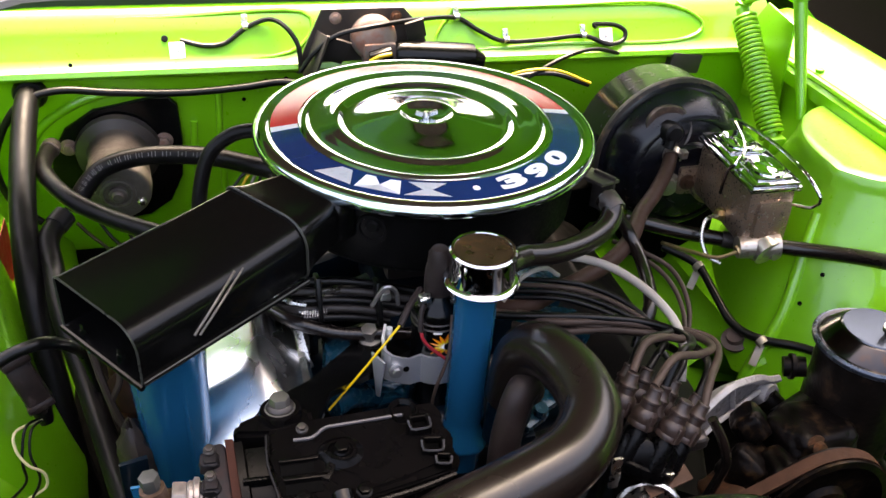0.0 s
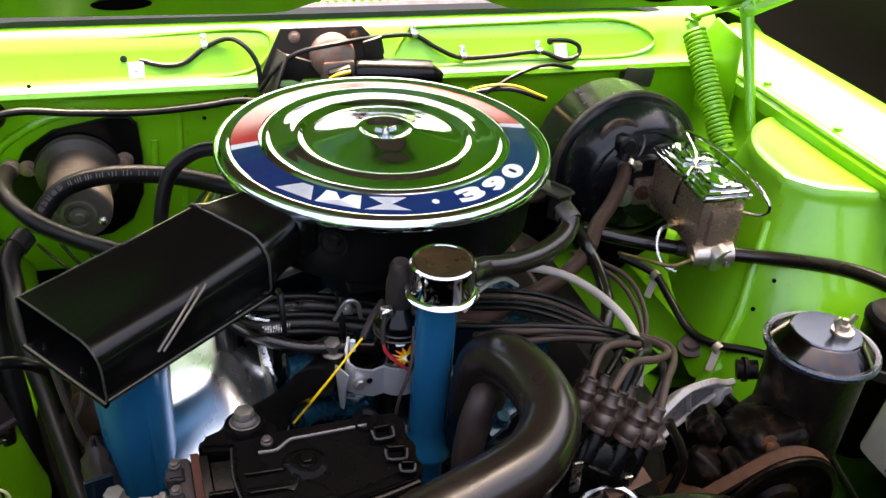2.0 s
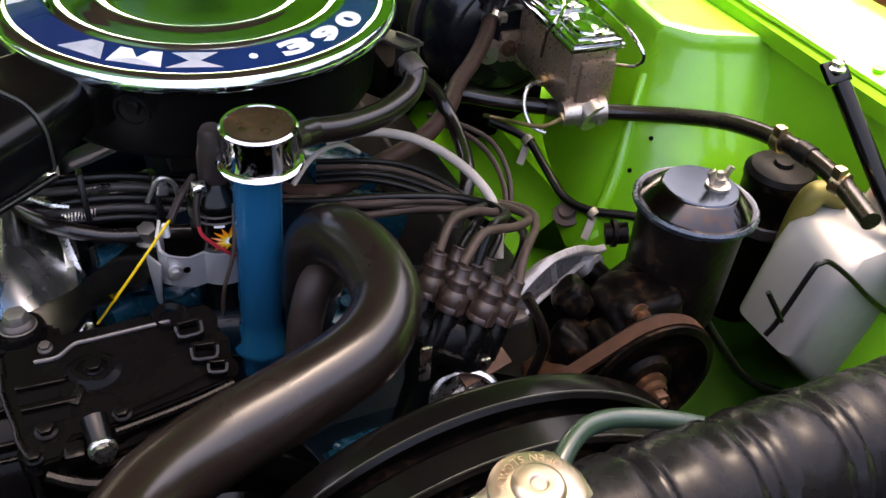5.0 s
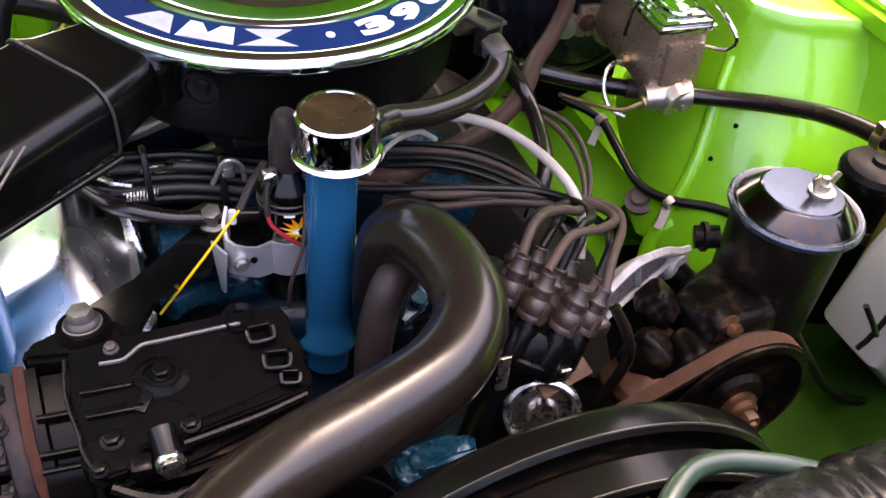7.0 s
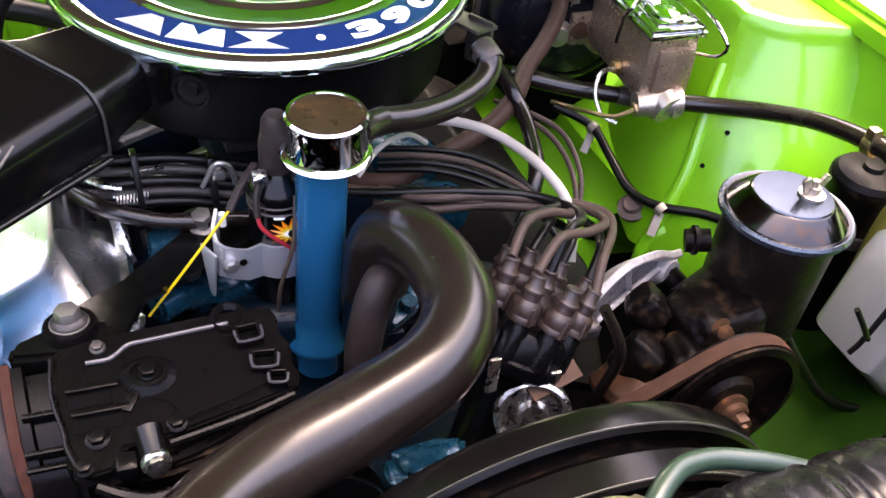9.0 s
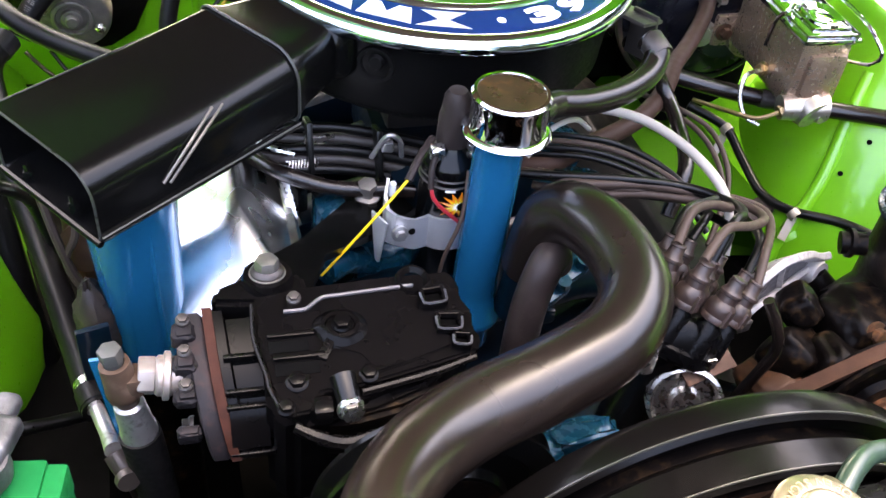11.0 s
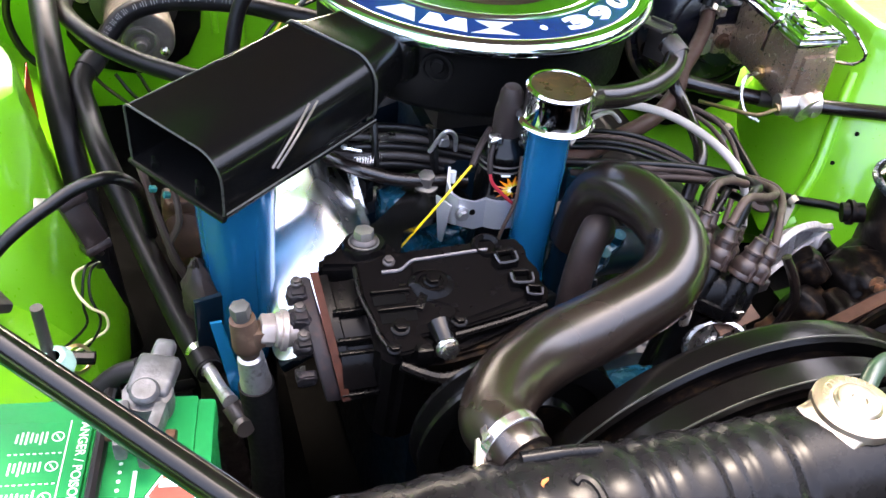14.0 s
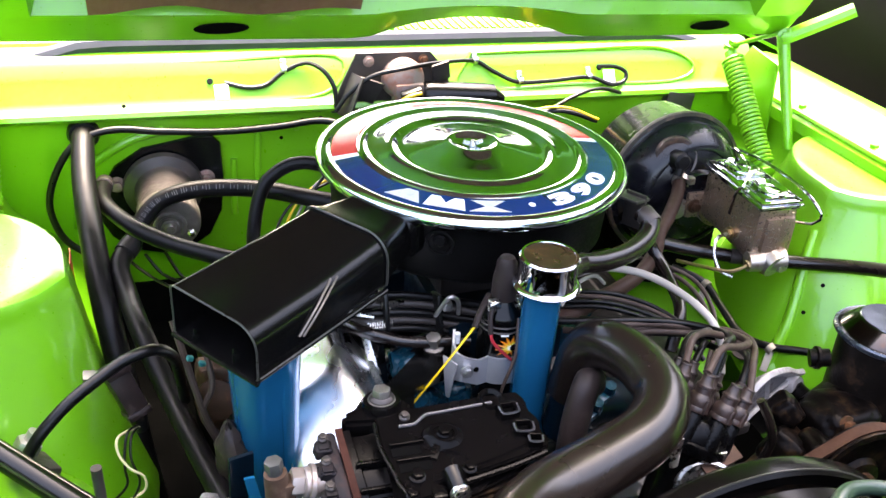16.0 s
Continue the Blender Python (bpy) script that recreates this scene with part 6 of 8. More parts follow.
part("lid_rim", lathe([(0.0590, -0.0065), (0.0608, -0.005), (0.0610, -0.001), (0.0590, 0.0012), (0.0560, 0.0006)], RT + V(0, 0, 0.850), tiltp, 56), mat("grey_blue_edge", (0.062, 0.078, 0.10), 0.28, 0.8, 0.0, 0.25, 90, 0.03, (0.12, 0.07, 0.04), 0.12, 30), lidp, "grey-blue rolled rim")
part("lid_disc", lathe([(0, 0.0178), (0.0355, 0.0175), (0.0368, 0.0162)], RT + V(0.0, 0.0, 0.850), tiltp, 40), mat("grey_blue_plate", (0.060, 0.073, 0.092), 0.2, 1.0, 0.0, 0.12, 60), lidp)
WN = RT + V(0.015, -0.006, 0.8672)
part("wing_nut", join(lathe([(0.012, 0), (0.012, 0.003), (0.006, 0.004), (0.006, 0.010), (0, 0.010)], WN, n=20), tube([WN + V(0, 0, 0.008), WN + V(0, 0.001, 0.016)], 0.0035, 10, 2), box(WN + V(-0.0085, 0.001, 0.012), (0.0085, 0.004, 0.016), pose(0, 0, 0, 0, -24, 0), 0.0018), box(WN + V(0.0095, 0.002, 0.012), (0.0085, 0.004, 0.016), pose(0, 0, 0, 0, 30, 0), 0.0018)), GOLDISH, ps, "dull plated wing nut")
part("pump_body", join(tube([RT + V(-0.075, -0.02, 0.74), RT + V(-0.02, 0.0, 0.745)], 0.042, 24, 2), lump(RT + V(-0.07, -0.03, 0.752), (0.085, 0.07, 0.07), 21, 0.12)), GRIME, ps)
for p in ((-0.052, -0.062, 0.762), (-0.085, -0.058, 0.776)):
    bolt(ps, RT + Vector(p), (0.1, -1, 0.3), 0.008, RUST)
for k, (c, z_) in enumerate((((-0.105, -0.055, 0.742), (0.06, 0.05, 0.045)), ((-0.14, -0.035, 0.735), (0.05, 0.045, 0.05)), ((-0.125, -0.005, 0.765), (0.045, 0.035, 0.035)), ((-0.155, -0.045, 0.705), (0.06, 0.05, 0.05)))):
    part("pump_casting", lump(RT + Vector(c), z_, 11 + 3 * k, 0.14, pose(0, 0, 0, 20 * k, 15, 30 * k)), (GRIME, GRIME, GRIME, RUST)[k], ps, "grimy pump casting")
part("side_port", join(tube([RT + V(-0.056, 0.02, 0.81), RT + V(-0.076, 0.03, 0.806)], 0.011, 14, 2), lathe([(0.011, 0), (0.014, 0.001), (0.014, 0.005), (0.011, 0.006)], RT + V(-0.066, 0.025, 0.808), (-1, 0.4, 0), 16)), GRIME, ps)
PP = V(0.273, -0.490, 0.740)
ppul = part("pump_pulley", lathe([(0, -0.008), (0.058, -0.008), (0.069, -0.010), (0.069, -0.007), (0.060, 0.0), (0.069, 0.007), (0.069, 0.010), (0.062, 0.011), (0.054, 0.004), (0.03, 0.002), (0.026, 0.008), (0.014, 0.010), (0.0, 0.010)], PP, (0, -1, 0), 56), GRIME, ps)
part("pulley_bolt", join(lathe([(0.016, 0.008), (0.017, 0.014), (0.013, 0.016), (0.013, 0.021), (0.010, 0.023)], PP, (0, -1, 0), 24), prism(hexagon(0.0095), PP + V(0, -0.022, 0), (0, -1, 0), 0.010, bevel=0.001), lathe([(0, 0.036), (0.004, 0.035), (0.005, 0.030)], PP, (0, -1, 0), 12)), RUST, ppul, "rusty pulley bolt")
PB, RA, RB = V(0.03, -0.490, 0.60), 0.0675, 0.085
# belt round the two pulleys
d = PB - PP
L = d.length
base = math.atan2(d.z, d.x)
off = math.acos((RA - RB) / L)
loop = [(PP.x + RA * math.cos(a), PP.z + RA * math.sin(a)) for a in (base + off + (2 * math.pi - 2 * off) * k / 24 for k in range(25))]
loop += [(PB.x + RB * math.cos(a), PB.z + RB * math.sin(a)) for a in (base - off + (2 * off) * k / 24 for k in range(25))]
cx = sum(p[0] for p in loop) / len(loop)
rows = []
for k, (x, z) in enumerate(loop):
    c0 = PP if k < 25 else PB
    o = V(x - c0.x, 0, z - c0.z).normalized()
    p = V(x, -0.490, z)
    rows.append([p + o * 0.0035 + V(0, -0.0065, 0), p + o * 0.0035 + V(0, 0.0065, 0), p - o * 0.005 + V(0, 0.0045, 0), p - o * 0.005 + V(0, -0.0045, 0)])
rows.append(rows[0])
solid("drive_belt", loft(rows, caps=(False, False)), BELT, "worn brown drive belt round the pump pulley", "belt")
part("crank_pulley", lathe([(0, -0.01), (0.078, -0.01), (0.086, -0.012), (0.076, 0), (0.086, 0.012), (0.078, 0.012), (0, 0.008)], PB, (0, -1, 0), 48), GRIME, engine)
# alloy bracket to the left of the pump
br = thing("pump_bracket", "dull cast-alloy bracket beside the steering pump", "bracket", (0.20, -0.40, 0.74))
UP = [(0.1784, -0.3937, 0.7702), (0.1958, -0.3861, 0.7822), (0.2165, -0.3762, 0.7888), (0.2416, -0.3653, 0.792), (0.2841, -0.3457, 0.7768), (0.3114, -0.3337, 0.7593), (0.3288, -0.3272, 0.7528)]
LOW = [(0.1936, -0.3871, 0.7376), (0.2067, -0.3806, 0.7419), (0.2242, -0.373, 0.7474), (0.2558, -0.3588, 0.7495), (0.2885, -0.3435, 0.7517), (0.3092, -0.3337, 0.7463), (0.3266, -0.3272, 0.7419)]
CN = V(0.35, -0.55, 0.75).normalized()


def bar(pts, wide, high, sink=0.0):
    """A cast rib of rectangular section with softened corners."""
    line, _ = curve_points(pts, 4)
    rows = []
    for k, p in enumerate(line):
        d = (line[min(k + 1, len(line) - 1)] - line[max(k - 1, 0)]).normalized()
        s_ = d.cross(CN).normalized() * wide
        c_ = wide * 0.35
        e_ = s_.normalized() * c_
        rows.append([p - CN * sink - s_, p + CN * (high - c_) - s_, p + CN * high - s_ + e_, p + CN * high + s_ - e_, p + CN * (high - c_) + s_, p - CN * sink + s_])
    return loft(rows)


# web coloured darker than the ribs so that they stand out
web = part("bracket_web", sheet([[Vector(u) * (1 - f) + Vector(l) * f - CN * 0.004 for f in (0, 0.33, 0.67, 1)] for u, l in zip(UP, LOW)], 0.006), mat("darker_alloy", (0.13, 0.12, 0.12), 0.5, 0.3, 0, 0.3, 160, 0.2, (0.03, 0.022, 0.018), 0.25, 40, spec=0.3), br, "darker cast web between two ribs")
part("upper_rib", bar(UP, 0.0040, 0.004, 0.016), ALLOY, web)
part("lower_rib", bar(LOW, 0.0026, 0.004, 0.022), ALLOY, web)
part("cross_rib", bar([(0.2438, -0.3653, 0.7877), (0.2503, -0.3621, 0.767), (0.2558, -0.3599, 0.7517)], 0.0015, 0.001, 0.006), ALLOY, web)
part("bracket_foot", lump(V(0.1915, -0.3871, 0.7463), (0.032, 0.019, 0.017), 61, 0.1), SOOT, br)
part("bracket_boss", lathe([(0.0060, 0.010), (0.0135, 0.010), (0.0150, 0), (0.0150, -0.012), (0.0060, -0.012)], (0.307, -0.337, 0.743), (0.4, -1, 0.3), 24), ALLOY, br)
solid("pump_hose", tube([(0.307, -0.341, 0.741), (0.325, -0.365, 0.722), (0.340, -0.392, 0.688)], 0.0142, 14), GRIME, "greasy black hose stub by the steering pump", "hose")
solid("loop_hose", tube([(0.170, -0.436, 0.826), (0.180, -0.444, 0.806), (0.188, -0.447, 0.784), (0.192, -0.444, 0.760), (0.188, -0.43, 0.69)], 0.0050, 10), HOSE, "black rubber hose looping in front of the pump bracket", "hose")
can = thing("fuel_filter", "bright-rimmed metal canister low beside the distributor", "filter", (0.11, -0.44, 0.66))
part("canister", lathe([(0, -0.03), (0.030, -0.03), (0.033, -0.01), (0.033, 0.0), (0.030, 0.002), (0.026, -0.004), (0.014, -0.004), (0.012, 0.004), (0, 0.004)], (0.115, -0.452, 0.728), (-0.35, -0.85, 0.4), 36), STEEL, can)
solid("copper_plate", box((0.137, -0.436, 0.752), (0.05, 0.02, 0.003), pose(0, 0, 0, 20, -8, 10), 0.001), RUST, "small copper-brown plate under the distributor", "plate")


# ---- things on the firewall ----
blo = thing("heater_blower", "black heater blower motor on a round plate", "blower motor", (-0.385, 0.33, 0.65))
pl = [(-0.484, 0.715), (-0.480, 0.765), (-0.455, 0.805), (-0.412, 0.832), (-0.375, 0.838), (-0.330, 0.846), (-0.305, 0.846), (-0.293, 0.832), (-0.291, 0.775), (-0.297, 0.715), (-0.318, 0.672), (-0.352, 0.650), (-0.395, 0.645), (-0.440, 0.658), (-0.470, 0.685)]
bm = loft([[V(x, 0.345 - d, z) for x, z in pl] for d in (0.0, 0.006)] + [[V(-0.388 + (x + 0.388) * 0.985, 0.337, 0.745 + (z - 0.745) * 0.985) for x, z in pl]])
part("blower_plate", bm, BLACK, blo)
part("motor", lathe([(0.062, 0.0), (0.060, 0.010), (0.046, 0.016), (0.043, 0.022), (0.043, 0.062), (0.045, 0.066), (0.045, 0.088)], (-0.385, 0.337, 0.765), (0.0, -1, -0.08), 40), SOOT, blo)
part("motor_cap", lathe([(0.0455, 0.086), (0.0465, 0.090), (0.0455, 0.110), (0.0435, 0.1135), (0.040, 0.115), (0.0245, 0.1155), (0.0240, 0.1195), (0.0225, 0.1205), (0.0195, 0.1205), (0.0185, 0.1195), (0.0180, 0.1165), (0.0130, 0.1165), (0.0125, 0.121), (0.0115, 0.1215), (0.0085, 0.1215), (0.0080, 0.1265), (0.0065, 0.128), (0, 0.1285)], (-0.385, 0.337, 0.765), (0.0, -1, -0.08), 48), mat("blower_steel", (0.15, 0.13, 0.115), 0.42, 0.6, 0, 0.25, 120, 0.12, (0.06, 0.045, 0.035), 0.2, 50), blo, "dull brown-grey steel end cap")
for dx, dz in ((-0.033, 0.010), (0.030, -0.016)):
    part("motor_screw", lathe([(0, 0.0055), (0.0035, 0.005), (0.0058, 0.003), (0.0068, 0.0)], (-0.385 + dx, 0.2225, 0.756 + dz), (0, -1, -0.08), 20), STEEL, blo, "bright screw head")
FLANGEB = mat("pinkish_rusty_washer", (0.24, 0.16, 0.13), 0.5, 0.4, 0, 0.3, 120, 0.15, (0.16, 0.05, 0.025), 0.25, 70)
for x in (-0.318, -0.454):
    bolt(blo, (x, 0.337, 0.776), (0, -1, 0), 0.008, FLANGEB, 1.65, 0.010)

wip = thing("wiper_motor", "black wiper motor on a triangular steel mounting plate", "wiper motor", (0.0, 0.34, 0.86))
bm = loft([[V(x, y, z) for x, z in ((-0.115, 0.872), (-0.100, 0.915), (-0.075, 0.968), (0.048, 0.966), (0.078, 0.932), (0.086, 0.905), (0.060, 0.880), (0.0, 0.868))] for y in (0.338, 0.333)])
part("mounting_plate", bm, SOOT, wip, "dark bare steel plate")
for b in (box((-0.088, 0.315, 0.905), (0.004, 0.035, 0.07), pose(0, 0, 0, 0, 22, 20), 0.001), box((-0.060, 0.318, 0.912), (0.04, 0.004, 0.045), pose(0, 0, 0, 25, 20, 0), 0.001), box((0.064, 0.322, 0.935), (0.03, 0.004, 0.035), pose(0, 0, 0, 20, -15, 0), 0.001)):
    part("gusset", b, SOOT, wip)
for x, z in ((-0.055, 0.955), (0.036, 0.953)):
    bolt(wip, (x, 0.332, z), (0, -1, 0.2), 0.006, FLANGEB if x < 0 else RUST)
part("gearbox", join(lathe([(0.034, 0.0), (0.034, 0.018), (0.028, 0.026), (0.012, 0.030), (0, 0.030)], (0.0, 0.333, 0.925), (0, -1, 0.15), 28), box((0.006, 0.312, 0.905), (0.05, 0.03, 0.04), None, 0.008)), mat("stained_gearbox", (0.20, 0.15, 0.13), 0.5, 0.3, 0, 0.25, 90, 0.1, (0.26, 0.085, 0.045), 0.26, 24), wip, "grey rust-stained gearbox housing")
part("motor_can", tube([(0.030, 0.308, 0.902), (0.045, 0.307, 0.901), (0.140, 0.302, 0.893), (0.152, 0.301, 0.892)], [0.020, 0.0235, 0.0235, 0.020], 28, 3), BLACK, wip)
part("motor_tail", join(tube([(0.15, 0.302, 0.892), (0.166, 0.301, 0.886)], [0.017, 0.012], 14, 2), box((0.162, 0.300, 0.878), (0.012, 0.014, 0.016), None, 0.003)), BLACK, wip)
part("connector", join(box((0.004, 0.285, 0.912), (0.034, 0.012, 0.020), pose(0, 0, 0, 15, -15, 0), 0.003), box((0.004, 0.278, 0.895), (0.024, 0.016, 0.020), None, 0.003)), BLACK, wip)
part("yellow_tape", tube([(-0.014, 0.277, 0.907), (0.0, 0.276, 0.914), (0.018, 0.277, 0.917)], 0.0032, 8), YELLOW, wip, "yellow tape")

def cw(z):
    return 0.3475 + (z - 0.898) * 0.60


solid("washer_tube", tube([(x, cw(z) - d, z) for x, d, z in ((-0.278, 0, 0.922), (-0.245, 0.003, 0.915), (-0.215, 0.003, 0.917), (-0.184, 0.002, 0.934), (-0.150, 0.010, 0.946), (-0.128, 0.03, 0.942), (-0.112, 0.03, 0.918), (-0.110, 0.02, 0.885))], 0.0038, 8), WIRE_BLACK, "thin black washer tube clipped along the cowl", "tube", group="washer tubes")
solid("washer_tube", tube([(-0.112, 0.315, 0.882), (-0.090, 0.312, 0.912), (-0.055, 0.305, 0.940), (0.0, 0.300, 0.952), (0.07, 0.335, 0.946)] + [(x, cw(z) - d, z) for x, d, z in ((0.140, 0.002, 0.934), (0.175, 0.002, 0.916), (0.215, 0.003, 0.900), (0.28, 0.003, 0.899), (0.350, 0.003, 0.901), (0.392, 0.004, 0.888), (0.420, 0.002, 0.892), (0.424, 0.002, 0.905), (0.405, 0.002, 0.914), (0.372, 0.001, 0.916))], 0.0038, 8), WIRE_BLACK, "thin black washer tube clipped along the cowl", "tube", group="washer tubes")
for x, z in ((-0.184, 0.936), (0.141, 0.935), (0.219, 0.901), (0.351, 0.901)):
    solid("tube_clip", join(lathe([(0.0038, -0.004), (0.0058, -0.004), (0.0058, 0.004), (0.0038, 0.004)], (x, cw(z) - 0.002, z), (1, 0, 0), 12), box((x, cw(z + 0.009), z + 0.009), (0.009, 0.003, 0.014), pose(0, 0, 0, -30, 0, 0), 0.001), lathe([(0, 0.003), (0.003, 0.003), (0.004, 0)], (x, cw(z + 0.011) - 0.001, z + 0.011), (0, -1, 0.6), 10)), STEEL, "small screwed metal clip on the washer tube", "clip", group="tube clips")
for x, z in ((-0.284, 0.911), (0.390, 0.900)):
    solid("paper_tag", join(box((x, cw(z) - 0.003, z), (0.022, 0.002, 0.024), pose(0, 0, 0, -31, 0, 0), 0.0006), lathe([(0, 0.003), (0.003, 0.003), (0.004, 0)], (x, cw(z) - 0.004, z + 0.002), (0, -1, 0.6), 10)), WHITE, "small white square tag screwed to the cowl", "tag", group="white tags")
    solid("grommet", lathe([(0, 0.004), (0.004, 0.004), (0.006, 0)], (x - 0.016, cw(z + 0.014), z + 0.014), (0, -1, 0.6), 12), WIRE_BLACK, "small black grommet in the cowl", "grommet", group="grommets")
solid("firewall_cable", tube([(-0.08, 0.28, 0.862), (-0.133, 0.318, 0.866), (-0.20, 0.322, 0.860), (-0.285, 0.322, 0.858), (-0.38, 0.320, 0.866), (-0.449, 0.315, 0.876), (-0.500, 0.312, 0.862), (-0.534, 0.310, 0.82), (-0.552, 0.308, 0.765), (-0.540, 0.305, 0.71), (-0.505, 0.30, 0.675)], 0.0055, 10), WIRE_BLACK, "black cable sagging across the firewall", "cable")
# heater and refrigerant hoses beside the firewall
th = thing("thick_hose", "very thick black hose running down from the firewall", "hose", (-0.49, 0.34, 0.862))
part("hose_wall", tube([(-0.492, 0.340, 0.862), (-0.493, 0.300, 0.862), (-0.495, 0.223, 0.834), (-0.488, 0.10, 0.806), (-0.479, 0.006, 0.752), (-0.466, -0.05, 0.668), (-0.452, -0.10, 0.56), (-0.43, -0.12, 0.42)], 0.0165, 18), SIDEHOSE, th)
part_ring = lathe([(0.0, 0.014), (0.021, 0.014), (0.024, 0.004), (0.024, 0)], (-0.492, 0.346, 0.862), (0, -1, 0), 28)
part("grommet", part_ring, RUBBER, th)
hose_thing("refrigerant_hose", [(-0.470, 0.30, 0.80), (-0.472, 0.205, 0.814), (-0.440, 0.128, 0.813), (-0.392, 0.085, 0.802), (-0.330, 0.035, 0.800), (-0.26, 0.0, 0.79), (-0.21, 0.0, 0.74)], 0.0115, SIDEHOSE, "black refrigerant hose curving behind the snorkel", "refrigerant hoses", ((0.04, 1.15, SOOT),))
hose_thing("refrigerant_hose", [(-0.440, 0.10, 0.80), (-0.458, 0.065, 0.788), (-0.452, 0.02, 0.77), (-0.440, -0.055, 0.760), (-0.416, -0.131, 0.718), (-0.386, -0.25, 0.698), (-0.372, -0.31, 0.700), (-0.363, -0.345, 0.702)], 0.0130, SIDEHOSE, "black refrigerant hose running to the compressor", "refrigerant hoses", ((0.04, 1.12, RUBBER), (0.95, 1.07, RUBBER)))
# lettered hose over the blower, its print as plain bars
SH = [(-0.440, 0.17, 0.762), (-0.420, 0.19, 0.790), (-0.390, 0.200, 0.812), (-0.335, 0.205, 0.820), (-0.255, 0.195, 0.816), (-0.185, 0.150, 0.815), (-0.13, 0.12, 0.81)]
lh = thing("printed_hose", "black refrigerant hose with pale printed marks", "hose", (-0.3, 0.2, 0.76), group="refrigerant hoses")
part("hose_wall", tube(SH, 0.0130, 16, 8), SIDEHOSE, lh)
line, _ = curve_points(SH, 16)
HOSE_PRINT = mat("faded_print", (0.055, 0.052, 0.05), 0.6, 0, 0, 0.5, 200)
for k in range(10, 66):
    if k % 4 == 3 or 30 < k < 33:
        continue
    p, q = line[k], line[k + 1]
    d = (q - p).normalized()
    nrm = V(-0.2, -0.8, 0.55)
    nrm = (nrm - d * nrm.dot(d)).normalized()
    part("print_bar", box(p + nrm * 0.0126, (0.0010, 0.0075 if k % 3 else 0.005, 0.0006), frame_to(nrm, d.cross(nrm)), 0.0), HOSE_PRINT, lh)
solid("looped_hose", tube([(-0.270, 0.11, 0.70), (-0.278, 0.115, 0.77), (-0.262, 0.135, 0.838), (-0.235, 0.14, 0.868), (-0.20, 0.135, 0.880), (-0.15, 0.12, 0.872)], 0.0098, 14), SIDEHOSE, "black hose looping up behind the snorkel", "hose")
for k, (dx, m_) in enumerate(((0.0, WIRE_BLACK), (0.012, YELLOW), (0.024, WIRE_GREY), (0.034, WIRE_BLACK))):
    solid("loose_wire", tube([(-0.245 + dx, 0.15, 0.72), (-0.235 + dx, 0.16, 0.77), (-0.205 + dx, 0.17, 0.805 + 0.008 * k), (-0.15, 0.18, 0.825 + 0.006 * k)], 0.0022, 8), m_, "thin loose wire behind the looped hose", "wire", group="loose wires")
for k in range(3):
    solid("loose_wire", tube([(-0.455 + 0.03 * k, 0.28, 0.68), (-0.43 + 0.03 * k, 0.26, 0.66 - 0.01 * k), (-0.39 + 0.03 * k, 0.22, 0.65), (-0.34 + 0.02 * k, 0.18, 0.67 - 0.01 * k)], 0.0026, 8), WIRE_BLACK, "thin black wire hanging below the blower", "wire", group="loose wires")
solid("wiring_loom", tube([(0.17, 0.31, 0.842), (0.22, 0.30, 0.858), (0.28, 0.29, 0.864), (0.34, 0.28, 0.845)], 0.0042, 8), WIRE_BLACK, "black wiring bundle beside the brake servo", "wire")
solid("yellow_wire", tube([(0.175, 0.305, 0.835), (0.22, 0.295, 0.866), (0.28, 0.285, 0.872), (0.34, 0.275, 0.85)], 0.0024, 8), YELLOW, "thin yellow wire beside the brake servo", "wire")
solid("wiring_loom", tube([(0.24, 0.29, 0.86), (0.30, 0.30, 0.885), (0.36, 0.32, 0.888), (0.42, 0.335, 0.87)], 0.0034, 8), WIRE_BLACK, "black wiring bundle above the brake servo", "wire")
solid("screw_eye", box((0.19, 0.335, 0.845), (0.012, 0.012, 0.012), None, 0.003), RUST, "small rusty clip on the firewall", "clip")
solid("red_sticker", sheet([[V(-0.522, y, z) for z in (0.70, 0.74, 0.775)] for y in (0.05, 0.15)], 0.001), RED_LABEL, "torn red and white sticker behind the shock tower", "sticker")

# ---- driver's far side: battery, switch and cables ----
bat = thing("battery", "green plastic car battery with white printed warnings", "battery", (-0.45, -0.58, 0.62))
BM = Matrix.Translation((-0.364, -0.468, 0.0)) @ pose(0, 0, 0, 0, 0, -10)


def bbox(c, s, bev=0.003, turn=None):
    return box(BM @ Vector(c), s, BM.to_3x3().to_4x4() @ (turn or Matrix.Identity(4)), bev)


case = part("case", bbox((-0.120, -0.088, 0.720), (0.236, 0.172, 0.170), 0.006), BATT, bat)
part("cover_step", bbox((-0.008, -0.088, 0.795), (0.016, 0.166, 0.028), 0.004), BATT, case)
part("top", bbox((-0.124, -0.086, 0.8085), (0.222, 0.164, 0.006), 0.003), BATT, bat)
part("vent_cover", bbox((-0.118, -0.092, 0.8125), (0.066, 0.13, 0.006), 0.003), BATT, bat)
part("joint_groove", join(bbox((-0.078, -0.092, 0.8122), (0.010, 0.15, 0.002), 0.0008), bbox((-0.158, -0.092, 0.8118), (0.003, 0.13, 0.002), 0.0005)), BATT_DARK, bat)
TZ = 0.8158
